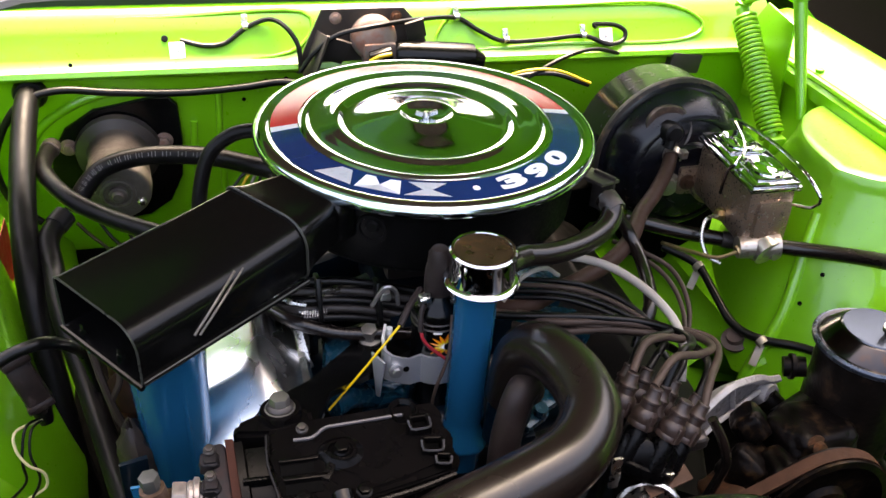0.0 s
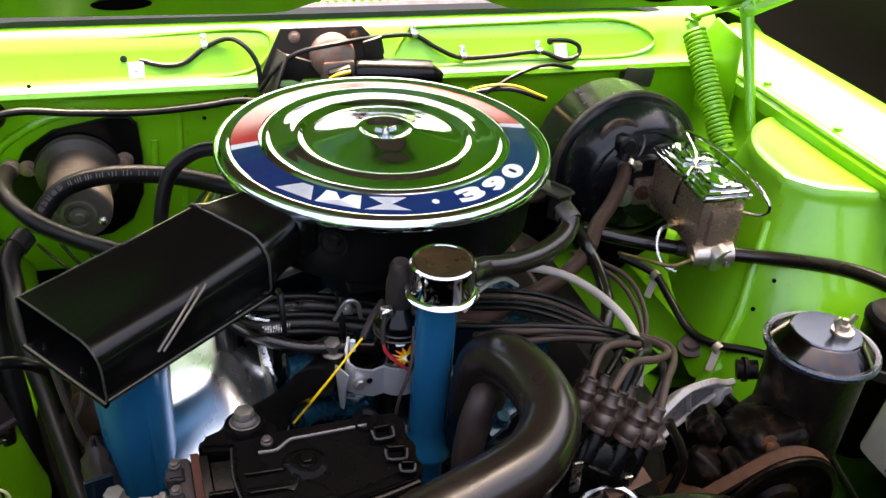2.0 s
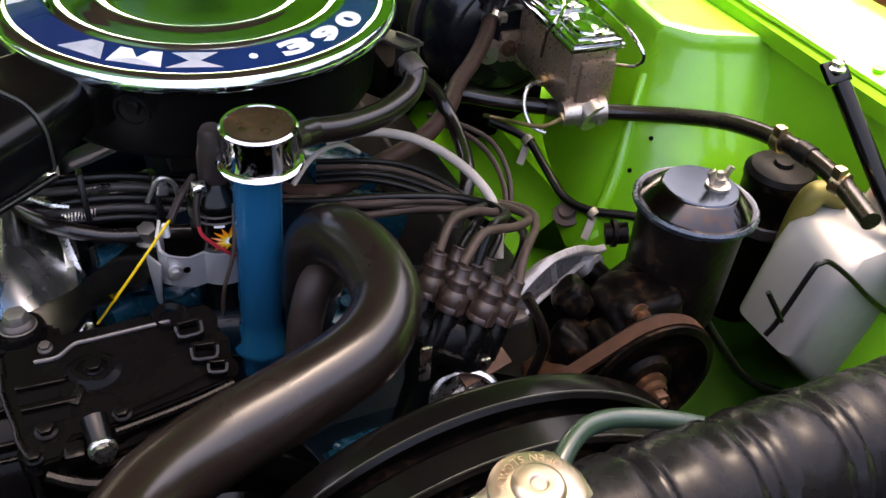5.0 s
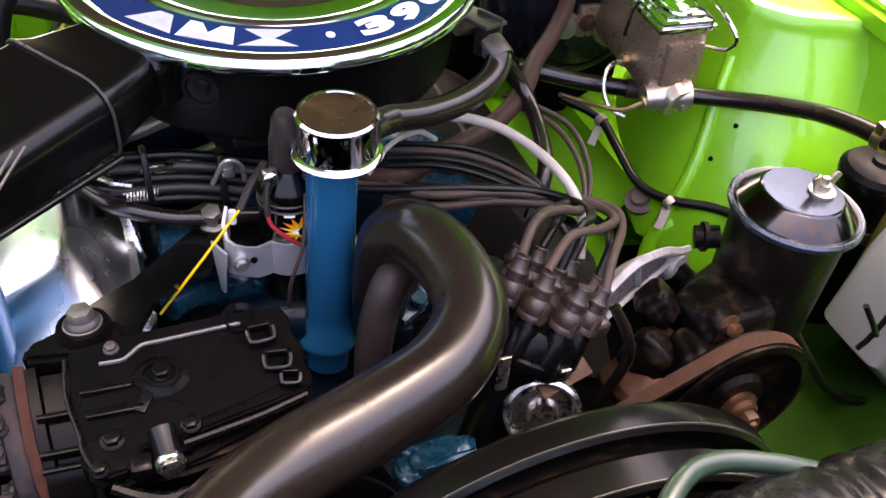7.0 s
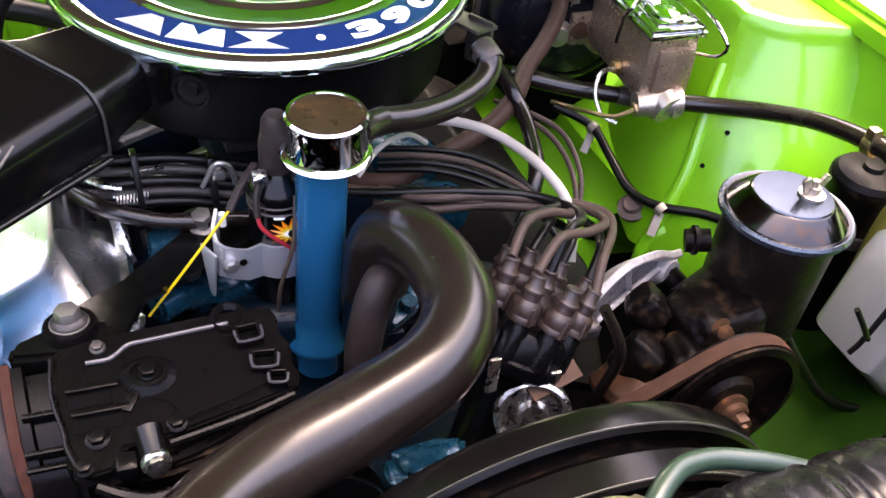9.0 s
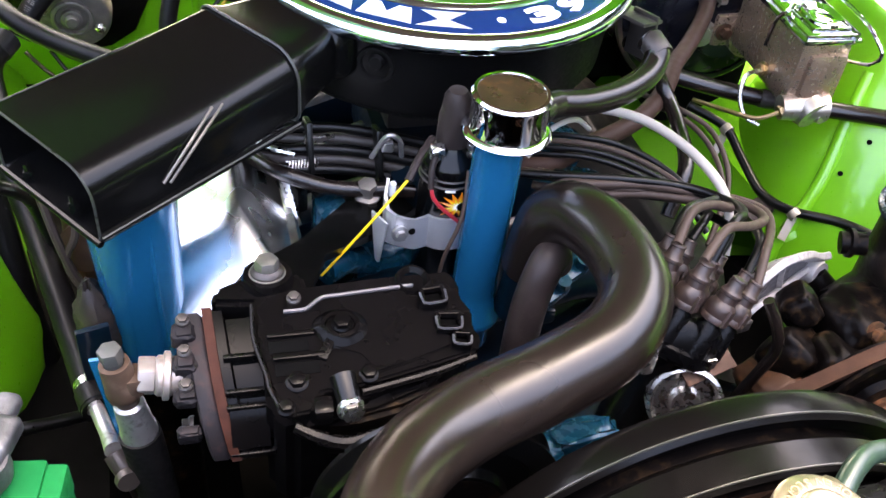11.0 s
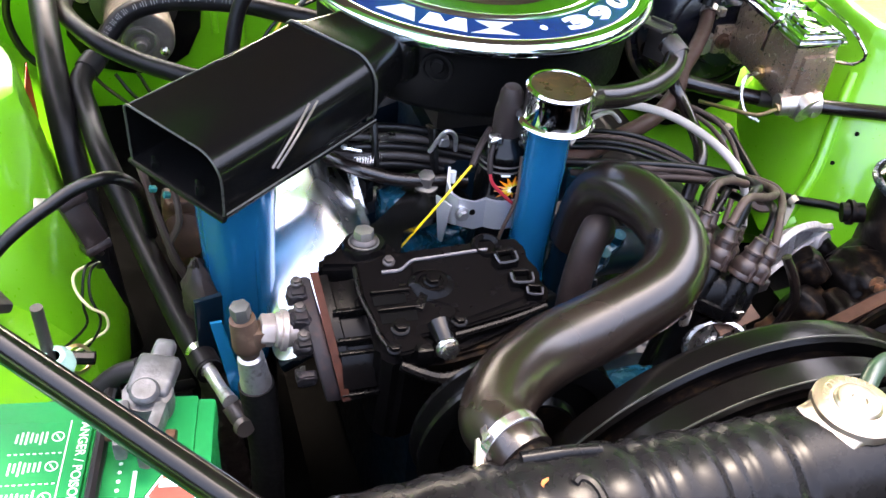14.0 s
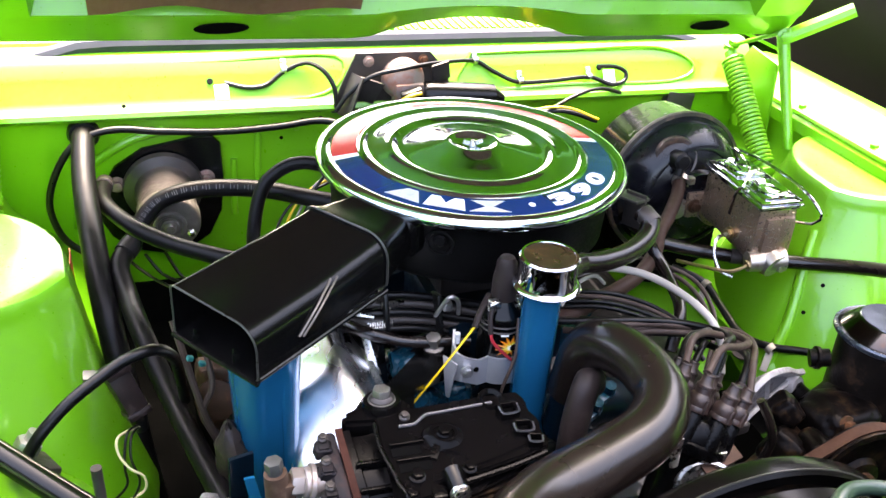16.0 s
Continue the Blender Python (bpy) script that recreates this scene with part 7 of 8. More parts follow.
# warning panel: readable words lettered, the small print as bars
bm = lettering("DANGER / POISON", 0.0092, 0.0001)
bmesh.ops.transform(bm, matrix=BM @ pose(-0.0905, -0.062, TZ, 0, 0, -90), verts=bm.verts[:])
part("warning_words", bm, FADED, bat)
rng = random.Random(12)
for row in range(5):
    y0 = -0.036 - 0.026 * row
    for col in range(7):
        w = rng.uniform(0.55, 1.0) * 0.013
        part("print_bar", bbox((-0.1155 - 0.0033 * col, y0 - 0.0065 + rng.uniform(-1, 1) * 0.0006, TZ), (0.0013, w, 0.0004), 0), FADED, bat)
    part("print_ring", lathe([(0.0036, 0), (0.0044, 0), (0.0044, 0.0003), (0.0036, 0.0003)], BM @ V(-0.1075, y0 - 0.006, TZ), (0, 0, 1), 20), FADED, bat)
    part("print_bar", bbox((-0.1075, y0 - 0.006, TZ), (0.0010, 0.0050, 0.0004), 0, pose(0, 0, 0, 0, 0, 35)), FADED, bat)
    if row:
        for k in range(9):
            part("print_dot", bbox((-0.1040 - 0.0042 * k, y0 + 0.0055, TZ), (0.0022, 0.0008, 0.0004), 0), FADED, bat)
part("print_line", bbox((-0.1005, -0.090, TZ), (0.0008, 0.125, 0.0004), 0), FADED, bat)
for k in range(6):
    part("print_dot", lathe([(0, 0.0004), (0.0013, 0.0004), (0.0015, 0)], BM @ V(-0.062, -0.066 - 0.0075 * k, 0.8118), (0, 0, 1), 10), FADED, bat)
for k, y in enumerate((-0.062, -0.078, -0.094)):
    part("print_bar", bbox((-0.184, y, 0.8118), (0.024, 0.0075, 0.0005), 0, pose(0, 0, 0, 0, 0, 12)), FADED, bat, "plain pale block of a logo")
part("print_bar", bbox((-0.0515, -0.086, 0.8119), (0.0028, 0.026, 0.0005), 0), FADED, bat)
dm = [(-0.030, 0.0), (0.0, 0.042), (0.030, 0.0), (0.0, -0.042)]
for s, h, m_ in ((0.86, 0.8118, BLACK), (0.82, 0.8122, WHITE), (0.74, 0.8126, RED_LABEL)):
    bm = bmesh.new()
    bm.faces.new([bm.verts.new(BM @ V(-0.024 + x * s * 0.75, -0.095 + y * s, h)) for x, y in dm])
    part("diamond_print", bm, m_, bat, "plain diamond emblem")
for dy in (-0.012, 0.010):
    part("emblem_bar", bbox((-0.024 + dy * 0.2, -0.095 + dy, 0.8130), (0.024, 0.007, 0.0004), 0), WHITE, bat)
part("emblem_bar", bbox((-0.190, -0.055, 0.8122), (0.010, 0.05, 0.0004), 0), WHITE, bat)
part("post", lathe([(0.010, 0), (0.009, 0.022), (0, 0.023)], BM @ V(-0.044, -0.026, 0.811), n=20), LEAD, bat)
ter = thing("battery_clamp", "furred grey lead clamp on the battery post", "battery clamp", BM @ V(-0.044, -0.026, 0.816))
T0 = BM @ V(-0.046, -0.022, 0.0)
part("clamp_ring", lathe([(0.008, 0.818), (0.0175, 0.818), (0.0185, 0.824), (0.0180, 0.836), (0.008, 0.838)], T0, n=28), LEAD, ter)
CTURN = Matrix.Translation(T0) @ pose(0, 0, 0, 0, 0, -15) @ Matrix.Translation(-T0)


def on_post(*bms):
    bm = join(*bms)
    bmesh.ops.transform(bm, matrix=CTURN, verts=bm.verts[:])
    return bm


part("clamp_top", on_post(box(T0 + V(0.002, 0.014, 0.837), (0.031, 0.036, 0.014), pose(0, 0, 0, 6, 0, -8), 0.005, 3), box(T0 + V(0.004, 0.036, 0.838), (0.016, 0.026, 0.012), pose(0, 0, 0, 6, 0, -8), 0.006, 3), lathe([(0, 0.0045), (0.0085, 0.0040), (0.0105, 0.002), (0.0110, 0)], T0 + V(0, -0.006, 0.844), (0, -0.2, 1), 24)), LEAD, ter)
part("clamp_jaw", on_post(box(T0 + V(-0.0115, -0.032, 0.833), (0.0095, 0.042, 0.018), pose(0, 0, 0, 0, 0, 8), 0.0035), box(T0 + V(0.0105, -0.036, 0.833), (0.0095, 0.048, 0.018), pose(0, 0, 0, 0, 0, -5), 0.0035)), LEAD, ter)
part("clamp_bolt", on_post(tube([T0 + V(-0.022, -0.036, 0.830), T0 + V(0.022, -0.036, 0.830)], 0.0034, 10), prism(hexagon(0.0066), T0 + V(0.019, -0.036, 0.830), (1, 0, 0), 0.007, bevel=0.0006)), RUST, ter, "rusty clamp bolt")
solid("battery_cable", tube([T0 + V(-0.004, 0.030, 0.832), T0 + V(-0.024, 0.034, 0.822), T0 + V(-0.046, 0.034, 0.800), T0 + V(-0.062, 0.05, 0.76), T0 + V(-0.07, 0.09, 0.70)], 0.0082, 12), RUBBER, "thick black battery cable", "cable")
solid("battery_strap", tube([BM @ V(-0.074, -0.20, 0.80), BM @ V(-0.076, -0.12, 0.818), BM @ V(-0.077, -0.05, 0.818), BM @ V(-0.078, 0.006, 0.812), BM @ V(-0.08, 0.02, 0.76)], 0.0045, 8), RUBBER, "black cable lying across the battery", "cable")
rod = thing("hold_down_rod", "threaded battery hold-down rod with a white washer", "rod", (-0.484, -0.405, 0.70))
part("threaded_rod", tube([(-0.484, -0.405, 0.66), (-0.485, -0.402, 0.862)], 0.0048, 12), SOOT, rod)
part("washer", lathe([(0.005, 0.0), (0.0165, 0.0), (0.0155, 0.004), (0.010, 0.008), (0.009, 0.012), (0.005, 0.012)], (-0.482, -0.408, 0.806), (0.1, -0.2, 1), 20), mat("pale_green_plastic", (0.26, 0.42, 0.34), 0.4, 0, 0, 0.15, 90), rod, "pale green plastic washer")
part("crossbar", tube([(-0.60, -0.375, 0.803), (-0.50, -0.395, 0.805), (-0.452, -0.405, 0.803)], 0.0055, 8), BLACK, rod)
solid("yellow_tag_ring", lathe([(0.010, -0.002), (0.013, 0), (0.010, 0.002)], (-0.468, -0.385, 0.785), (0.3, -0.6, 0.6), 20), GOLD, "dull yellow ring terminal by the battery", "terminal")


def brace(a, b, name, label):
    a, b = Vector(a), Vector(b)
    ob = thing(name, label, "brace", b, group="wing braces")
    part("brace_tube", tube([a, (a + b) / 2, b], 0.0105, 20), BLACK, ob)
    d = (b - a).normalized()
    for p, s in ((a, -1), (b, 1)):
        part("flattened_end", box(p + d * s * 0.014, (0.026, 0.034, 0.007), frame_to((d.cross(V(0, 0, 1))).cross(d), d.cross(V(0, 0, 1))), 0.003), BLACK, ob)
        bolt(ob, p + d * s * 0.016 + V(0, 0, 0.004), (0, 0, 1), 0.007, STEEL)


brace((-0.665, -0.275, 0.902), (-0.255, -0.772, 0.898), "wing_brace", "black painted tube bracing the wing to the nose")
brace((0.622, -0.300, 0.884), (0.630, -0.52, 0.71), "wing_brace", "black painted tube bracing the wing to the nose")

sw = thing("vacuum_switch", "worn grey-brown switch body on the inner wing", "switch", (-0.46, -0.19, 0.72))
SWM = mat("worn_brown_plastic", (0.016, 0.010, 0.009), 0.42, 0, 0, 0.3, 90, 0.08, (0.08, 0.06, 0.055), 0.16, 60, spec=0.2)
SD = V(0.34, -0.26, -0.88).normalized()
SF = frame_to(SD, V(1, 0.3, 0))
part("switch_body", box(V(-0.463, -0.186, 0.778), (0.030, 0.026, 0.058), SF, 0.006), SWM, sw)
part("switch_shoulder", box(V(-0.470, -0.180, 0.800), (0.034, 0.030, 0.012), SF, 0.004), SWM, sw)
part("switch_socket", join(box(V(-0.4535, -0.194, 0.751), (0.033, 0.028, 0.010), SF, 0.004), lathe([(0, 0.001), (0.003, 0.001), (0.004, -0.004)], V(-0.449, -0.205, 0.748), (0, -1, 0.2), 10)), SWM, sw)
part("switch_tip", tube([(-0.453, -0.196, 0.745), (-0.450, -0.200, 0.728)], [0.011, 0.007], 12, 2), WIRE_BLACK, sw)
part("mount_tab", box((-0.492, -0.18, 0.796), (0.022, 0.012, 0.004), pose(0, 0, 0, 20, 10, 0), 0.001), NUT, sw)
solid("sender_cable", tube([(-0.562, -0.285, 0.775), (-0.545, -0.28, 0.802), (-0.523, -0.27, 0.822), (-0.503, -0.26, 0.834), (-0.483, -0.25, 0.842), (-0.462, -0.24, 0.850), (-0.442, -0.235, 0.855), (-0.425, -0.225, 0.850), (-0.412, -0.20, 0.824), (-0.405, -0.17, 0.785), (-0.40, -0.15, 0.72)], 0.0062, 12), WIRE_BLACK, "black cable from the inner wing to the snorkel", "cable")
snd = thing("wing_sender", "dull metal sender screwed into the inner wing", "sender", (-0.57, -0.23, 0.73))
part("sender_nut", join(prism(hexagon(0.014), (-0.566, -0.228, 0.748), (0.4, 0.1, 0.6), 0.014), tube([(-0.560, -0.226, 0.756), (-0.552, -0.224, 0.768)], 0.008, 12, 2)), ZINC, snd)
part("sender_plate", box((-0.562, -0.235, 0.735), (0.05, 0.04, 0.012), pose(0, 0, 0, 0, 30, 30), 0.004), SOOT, snd)
CREAM = mat("cream_wire", (0.55, 0.50, 0.28), 0.5, 0, 0, 0.1, 90)
for m_, pts in ((CREAM, ((-0.452, -0.205, 0.738), (-0.474, -0.226, 0.745), (-0.476, -0.238, 0.733), (-0.466, -0.248, 0.718), (-0.453, -0.250, 0.706), (-0.454, -0.252, 0.688), (-0.473, -0.255, 0.678), (-0.495, -0.26, 0.664))), (WIRE_BLACK, ((-0.452, -0.202, 0.738), (-0.464, -0.224, 0.748), (-0.470, -0.238, 0.730), (-0.471, -0.246, 0.716), (-0.471, -0.250, 0.698), (-0.486, -0.252, 0.681), (-0.505, -0.256, 0.668))), (WIRE_BLACK, ((-0.450, -0.200, 0.736), (-0.461, -0.222, 0.740), (-0.464, -0.238, 0.722), (-0.458, -0.248, 0.700), (-0.466, -0.254, 0.682), (-0.49, -0.262, 0.655), (-0.50, -0.27, 0.62)))):
    solid("switch_wire", tube(pts, 0.0015, 8), m_, "thin wire hanging below the switch", "wire", group="switch wires")
solid("low_cable", tube([(-0.53, -0.30, 0.64), (-0.48, -0.31, 0.655), (-0.43, -0.31, 0.65), (-0.38, -0.28, 0.62)], 0.006, 10), WIRE_BLACK, "black cable low beside the battery", "cable")
fit_ = thing("hose_fitting", "bright steel hose fitting ahead of the compressor", "hose fitting", (-0.36, -0.35, 0.69))
part("fitting_sleeve", tube([(-0.372, -0.315, 0.703), (-0.363, -0.345, 0.705)], [0.0115, 0.009], 16, 2), STEEL, fit_)
part("fitting_tube", tube([(-0.365, -0.340, 0.704), (-0.356, -0.372, 0.706), (-0.350, -0.395, 0.712)], [0.0065, 0.006, 0.0075], 12), ZINC, fit_)
part("fitting_elbow", join(tube([(-0.350, -0.395, 0.708), (-0.344, -0.405, 0.70), (-0.338, -0.41, 0.69)], 0.009, 14, 3), lathe([(0, 0.006), (0.009, 0.006), (0.010, 0)], (-0.342, -0.414, 0.70), (0.3, -1, 0.2), 16)), SOOT, fit_)
# ribbed heat sleeve and exhaust down by the stove pipe
rng = random.Random(31)
rings = []
for k in range(46):
    c = V(-0.362 + 0.018 * k / 45, -0.262 - 0.012 * k / 45, 0.772 - 0.0075 * k)
    rings.append([c + V(math.cos(a), math.sin(a), 0) * (0.0185 * min(1.0, 0.15 + 0.2 * k) + rng.uniform(-0.0022, 0.0022)) + V(0, 0, rng.uniform(-0.002, 0.002)) for a in (2 * math.pi * j / 22 for j in range(22))])
solid("heat_sleeve", loft(rings), mat("crinkled_foil", (0.022, 0.015, 0.012), 0.5, 0.2, 0, 0.5, 160, 0.3, (0.02, 0.012, 0.008), 0.3, 60), "crinkled brown heat-shield sleeve beside the blue pipe", "sleeve")
solid("manifold_heat_pipe", tube([(-0.345, -0.12, 0.80), (-0.352, -0.16, 0.76), (-0.345, -0.20, 0.70), (-0.32, -0.24, 0.64)], 0.006, 10), WIRE_BLACK, "dark pipe behind the stove pipe", "pipe", group="dark pipes")
solid("manifold_heat_pipe", tube([(-0.325, -0.11, 0.80), (-0.335, -0.14, 0.76), (-0.335, -0.18, 0.70), (-0.31, -0.22, 0.63)], 0.005, 10), OLDHOSE, "brown pipe behind the stove pipe", "pipe", group="dark pipes")
for pts, r_ in (([(-0.405, -0.16, 0.84), (-0.388, -0.20, 0.765), (-0.374, -0.21, 0.718), (-0.350, -0.215, 0.690)], 0.0042), ([(-0.376, -0.17, 0.82), (-0.371, -0.20, 0.776), (-0.384, -0.205, 0.742), (-0.370, -0.212, 0.700)], 0.0036)):
    solid("loose_wire", tube(pts, r_, 8), WIRE_TAN, "brown-black cable hanging behind the blue pipe", "wire", group="loose wires")
for x, z in ((-0.392, 0.815), (-0.380, 0.806)):
    solid("wire_connector", box((x, -0.20, z), (0.007, 0.006, 0.0055), pose(0, 0, 0, 10, 20, 15), 0.0015), mat("turquoise_plastic", (0.01, 0.14, 0.13), 0.45, 0, 0, 0.15, 90), "small turquoise plastic wire connector", "connector", group="wire connectors")
solid("heat_riser", join(lump((-0.362, -0.165, 0.735), (0.05, 0.04, 0.10), 91, 0.15), lathe([(0.016, 0.0), (0.024, 0.002), (0.024, 0.008), (0.012, 0.010), (0, 0.010)], (-0.366, -0.186, 0.745), (-0.2, -0.9, 0.3), 20)), RUST, "rusty exhaust heat riser behind the blue pipe", "exhaust part")
solid("exhaust_manifold", join(tube([(-0.33, -0.2, 0.60), (-0.335, 0.0, 0.62), (-0.335, 0.2, 0.60)], 0.035, 16), *[box((-0.30, y, 0.62), (0.06, 0.05, 0.05), None, 0.012) for y in (-0.18, -0.05, 0.08, 0.2)]), GRIME, "dark rusty exhaust manifold low beside the engine", "exhaust manifold")

# the green is darkened far down to put the apron's shade into its colour
part("splash_apron", sheet([[V(x, y, z) for x, z in ((0.42, 0.524), (0.46, 0.530), (0.53, 0.545), (0.62, 0.575))] for y in (-0.50, -0.36, -0.20)], 0.003), mat("shade_darkened_green_paint", (0.005, 0.020, 0.0015), 0.75, 0, 0, 0.3, 60, 0.05, (0.005, 0.006, 0.003), 0.2, 9, spec=0.02), car, "green splash apron darkened to stand for shade")

# ---- front corner: washer tank, receiver and valve ----
tk = thing("washer_tank", "white plastic washer tank in a black wire hoop", "washer tank", (0.52, -0.50, 0.58))
rows = []
for z, k in ((0.58, 0.84), (0.60, 0.88), (0.64, 0.92), (0.70, 0.96), (0.79, 1.0), (0.815, 0.97), (0.826, 0.86), (0.829, 0.6)):
    rows.append([V(0.632 + u * k - (0.26 * (0.80 - max(z, 0.70)) - 0.9 * max(0.0, 0.70 - z)) * (1 if u < 0 else 0.2), -0.395 + v * k, z - 0.064 + 0.10 * (u * k)) for u, v in rounded(0.170, 0.104, 0.022, 5)])
part("tank", loft(rows), POLY, tk)
part("tank_neck", lathe([(0.024, 0.82), (0.022, 0.845), (0, 0.847)], (0.66, -0.385, -0.05), n=24), POLY, tk)
part("wire_hoop", tube([(0.464, -0.450, 0.695), (0.472, -0.452, 0.715), (0.492, -0.452, 0.776), (0.499, -0.452, 0.783), (0.513, -0.452, 0.781), (0.55, -0.452, 0.752), (0.612, -0.452, 0.697), (0.68, -0.452, 0.645)], 0.0030, 8), WIRE_BLACK, tk, "black wire hoop")
part("hoop_clip", tube([(0.449, -0.446, 0.755), (0.460, -0.453, 0.736), (0.474, -0.454, 0.715)], 0.003, 8), WIRE_BLACK, tk)
rcv = thing("receiver_drier", "grimy black upright canister by the wing", "canister", (0.60, -0.278, 0.50))
part("canister", lathe([(0, 0.50), (0.036, 0.50), (0.040, 0.51), (0.040, 0.755), (0.042, 0.758), (0.042, 0.764), (0.040, 0.7645), (0, 0.7645)], (0.597, -0.285, 0), n=36), GRIME, rcv)
part("canister_lid", lathe([(0.0405, 0.760), (0.0415, 0.766), (0.036, 0.772), (0.012, 0.775), (0.010, 0.780), (0, 0.781)], (0.597, -0.285, 0), n=36), PAN, rcv)
part("canister_band", lathe([(0.0402, 0.690), (0.0420, 0.692), (0.0420, 0.706), (0.0402, 0.708)], (0.597, -0.285, 0), n=36), SOOT, rcv)
solid("brass_valve", join(tube([(0.575, -0.345, 0.66), (0.580, -0.345, 0.750), (0.594, -0.347, 0.778), (0.622, -0.356, 0.768)], 0.014, 14), ), mat("olive_brass", (0.13, 0.11, 0.02), 0.5, 0.3, 0, 0.3, 90, 0.1), "dull olive-brown brass valve by the washer tank", "valve")
solid("red_valve_cap", lathe([(0, 0.012), (0.008, 0.010), (0.010, 0.0)], (0.624, -0.357, 0.766), (0.7, -0.6, -0.2), 16), RED_LABEL, "small red cap on the brass valve", "cap")
solid("front_cable", tube([(0.400, -0.39, 0.74), (0.410, -0.41, 0.705), (0.444, -0.42, 0.654), (0.500, -0.42, 0.585), (0.560, -0.43, 0.550), (0.615, -0.44, 0.545)], 0.0052, 10), WIRE_BLACK, "black cable dropping behind the steering pump", "cable")

# ---- the rest of the car, behind and below the open bay ----
for s in (-1, 1):
    def Q(x, y, z):
        return V(MID + s * x, y, z)
    side = part("body_side", sheet([[Q(x + t, y, z) for x, z in ((0.78, 0.26), (0.845, 0.32), (0.855, 0.55), (0.855, 0.72), (0.84, 0.86), (0.79, 0.905), (0.66, 0.96))] for y, t in ((0.43, 0.0), (1.2, 0.01), (2.2, 0.01), (3.2, -0.02), (3.62, -0.12))], 0.006), GREEN, car)
    dr = part("door", sheet([[Q(x, y, z) for x, z in ((0.862, 0.34), (0.871, 0.55), (0.871, 0.72), (0.858, 0.85))] for y in (0.62, 1.1, 1.78)], 0.006), GREEN, car)
    part("door_handle", tube([Q(0.873, 1.60, 0.74), Q(0.893, 1.62, 0.745), Q(0.893, 1.72, 0.745), Q(0.873, 1.74, 0.74)], 0.009, 10), CHROME, dr)
    part("windscreen_pillar", tube([Q(0.645, 0.68, 0.975), Q(0.60, 1.0, 1.17), Q(0.555, 1.27, 1.335)], 0.022, 10), GREEN, car)
    part("roof_side", tube([Q(0.555, 1.26, 1.335), Q(0.55, 1.7, 1.36), Q(0.55, 2.2, 1.345), Q(0.60, 2.75, 1.10), Q(0.66, 3.05, 0.94)], [0.022, 0.024, 0.03, 0.06, 0.08], 10), GREEN, car)
    part("side_window", sheet([[Q(0.650, 0.74, 0.975), Q(0.565, 1.25, 1.32)], [Q(0.655, 1.4, 0.97), Q(0.556, 1.6, 1.345)], [Q(0.655, 2.3, 0.965), Q(0.556, 2.15, 1.335)], [Q(0.655, 2.75, 0.96), Q(0.60, 2.70, 1.10)]], 0.005), glass, car, "dark side window")
    part("headlight_panel", box(Q(0.74, -1.075, 0.60), (0.25, 0.19, 0.38), None, 0.03, 3), GREEN, car)
    lamp = part("headlight", lathe([(0.0, 0.03), (0.05, 0.026), (0.082, 0.008), (0.085, 0)], Q(0.735, -1.172, 0.62), (0, -1, 0), 32), CHROME, car)
    part("headlight_rim", lathe([(0.085, -0.005), (0.094, 0.006), (0.089, 0.012), (0.083, 0.008)], Q(0.735, -1.172, 0.62), (0, -1, 0), 32), CHROME, lamp)
    for y in (0.0, 2.52):
        wh = part("wheel", lathe([(0, 0.01), (0.05, 0.012), (0.07, -0.01), (0.15, -0.03), (0.185, 0.0), (0.195, 0.004), (0.195, -0.15)], Q(0.80, y, 0.315), (s, 0, 0), 36), STEEL, car, "plain steel road wheel")
        part("tyre", lathe([(0.19, -0.15), (0.28, -0.155), (0.312, -0.13), (0.315, -0.02), (0.285, 0.012), (0.19, 0.006)], Q(0.80, y, 0.315), (s, 0, 0), 40), RUBBER, wh)
part("rear_window", sheet([[V(MID + x, y, z) for y, z in ((2.20, 1.345), (2.62, 1.17), (3.02, 0.975))] for x in (-0.56, 0.0, 0.56)], 0.006), glass, car, "dark rear window")
part("boot_lid", sheet([[V(MID + x, y, z) for y, z in ((3.0, 0.955), (3.3, 0.95), (3.6, 0.90), (3.64, 0.60), (3.60, 0.34))] for x in (-0.70, -0.3, 0.3, 0.70)], 0.006), GREEN, car)
part("underfloor", box((MID, 2.0, 0.27), (1.5, 3.2, 0.03)), GRIME, car, "black underside")
part("grille", join(*[box((MID, -1.16, 0.50 + 0.035 * k), (1.20, 0.02, 0.012), None, 0.003) for k in range(7)]), BLACK, car, "black slatted front grille")
part("front_bumper", loft([[V(MID + x, -1.235 + 0.10 * (abs(x) / 0.86) ** 3 + dy, z) for dy, z in ((0.0, 0.40), (-0.03, 0.42), (-0.035, 0.47), (0.0, 0.495), (0.03, 0.45))] for x in (-0.86, -0.7, -0.4, 0.0, 0.4, 0.7, 0.86)]), CHROME, car, "bright front bumper")
part("front_valance", sheet([[V(MID + x, y, z) for y, z in ((-1.17, 0.42), (-1.19, 0.33), (-1.12, 0.24))] for x in (-0.84, 0.0, 0.84)], 0.005), GREEN, car)

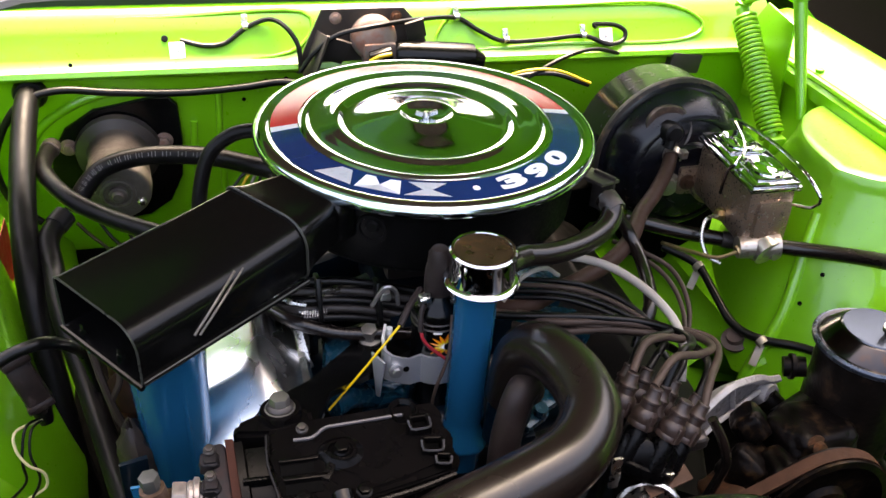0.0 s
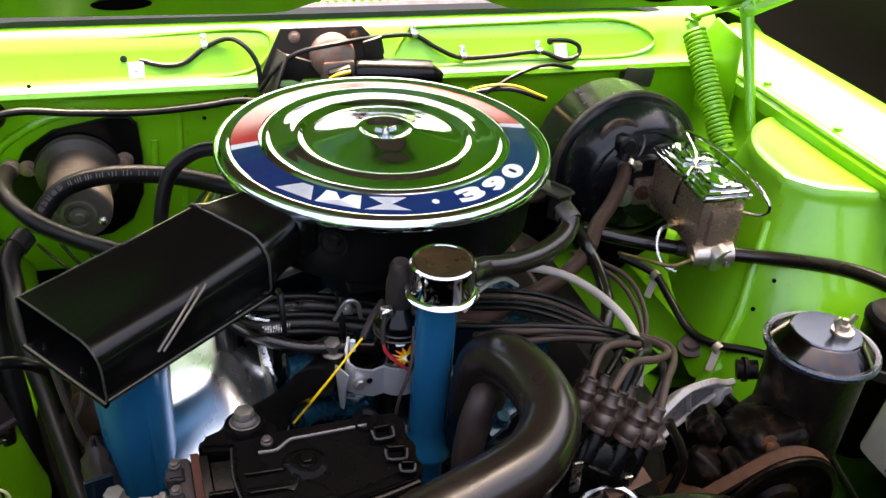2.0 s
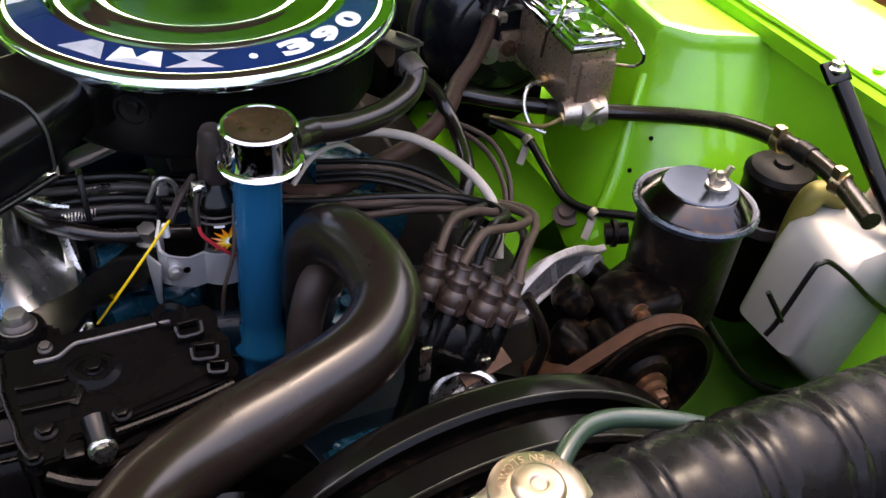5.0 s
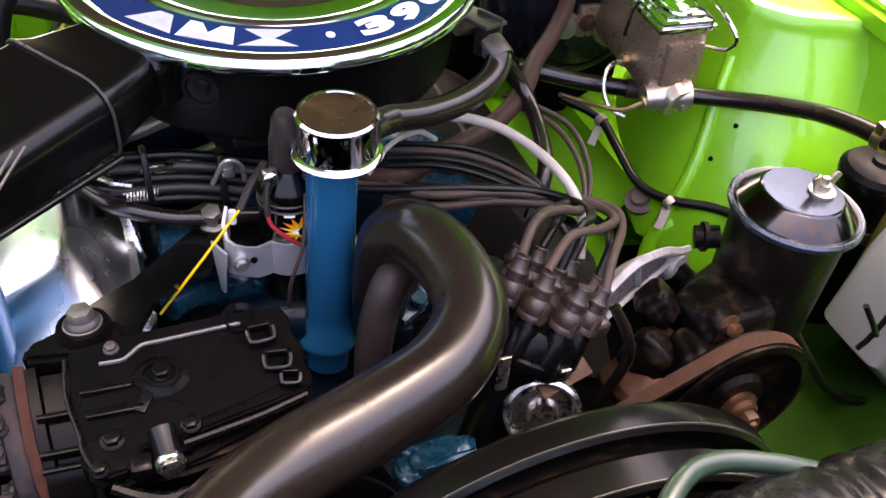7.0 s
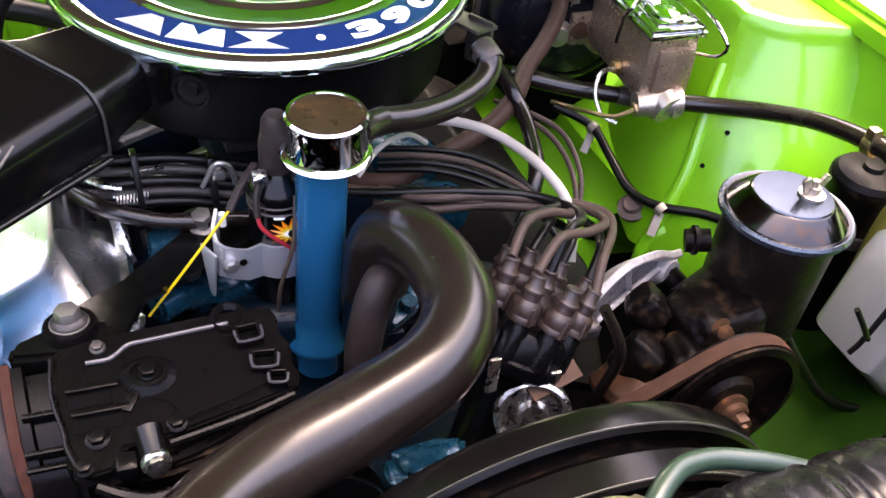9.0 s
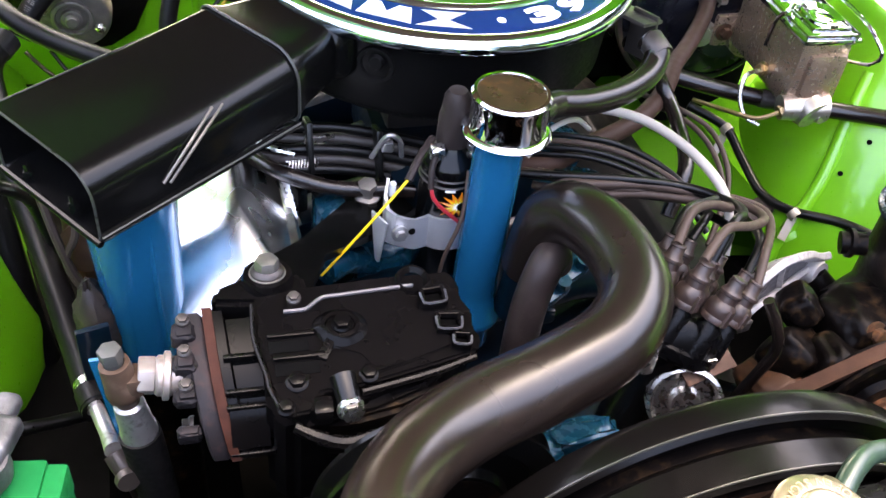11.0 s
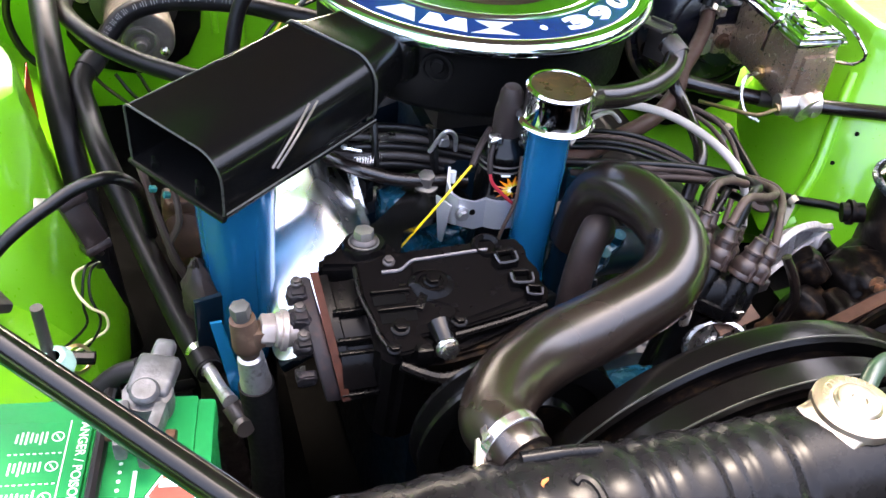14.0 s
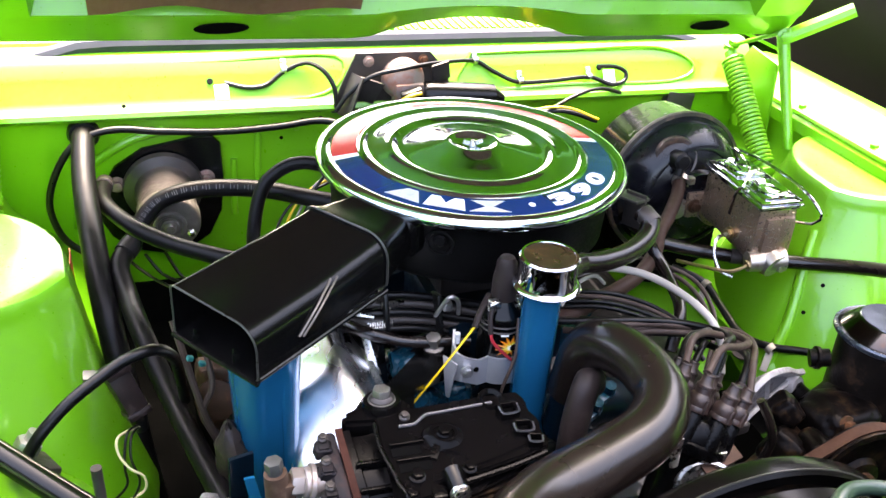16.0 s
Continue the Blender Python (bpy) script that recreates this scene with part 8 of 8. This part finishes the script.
# ---- a dark parked vehicle beyond the wing ----
oth = thing("parked_car", "black parked car with copper-coloured wheels", "car", (2.4, 0.6, 0.0))
rows = []
for y, top, tuck in ((-2.25, 0.74, 0.10), (-2.1, 0.86, 0.03), (-0.9, 0.92, 0.0), (-0.2, 1.33, 0.0), (0.3, 1.38, 0.0), (1.5, 1.36, 0.0), (2.3, 0.98, 0.0), (2.8, 0.93, 0.03), (2.95, 0.74, 0.12)):
    belt = min(0.86, top - 0.04)
    rows.append([V(x, y, z) for x, z in ((1.98 + tuck, 0.20), (1.91 + tuck, 0.24), (1.90 + tuck, 0.45), (1.92 + tuck, min(0.70, top - 0.06)), (2.00 + tuck, belt), (2.17, max(belt, top - 0.08)), (2.40, top), (3.10, top), (3.33, max(belt, top - 0.08)), (3.50 - tuck, belt), (3.58 - tuck, 0.45), (3.52 - tuck, 0.20))])
part("body", loft(rows), mat("black_car_paint", (0.003, 0.0022, 0.002), 0.35, 0.0, 0.0, 0.1, 60, spec=0.12), oth)
part("door_handle", tube([(1.90, 1.09, 0.60), (1.86, 1.075, 0.605), (1.86, 1.045, 0.58), (1.865, 1.03, 0.54), (1.90, 1.02, 0.535)], 0.016, 12), STEEL, oth, "pale curved door handle")
for y in (0.66, -1.75):
    w = part("wheel", lathe([(0.0, 0.03), (0.05, 0.03), (0.07, 0.0), (0.14, -0.01), (0.19, 0.03), (0.205, 0.035)], (1.90, y, 0.33), (-1, 0, 0), 40), mat("copper_wheel", (0.20, 0.07, 0.025), 0.35, 0.6, 0.3, 0.2, 40), oth, "copper-coloured wheel")
    part("tyre", lathe([(0.205, -0.10), (0.29, -0.09), (0.315, -0.06), (0.315, 0.0), (0.29, 0.035), (0.25, 0.045), (0.205, 0.035)], (1.90, y, 0.316), (-1, 0, 0), 48), RUBBER, w)
    part("hub_cap", lathe([(0.0, 0.05), (0.03, 0.048), (0.045, 0.03)], (1.90, y, 0.33), (-1, 0, 0), 24), CHROME, w)
for y0, y1 in ((0.30, 0.85), (0.92, 1.45)):
    part("window", sheet([[V(2.005, y, 0.885), V(2.150, y, 1.265)] for y in (y0, (y0 + y1) / 2, y1)], 0.006), glass, oth, "dark side window")
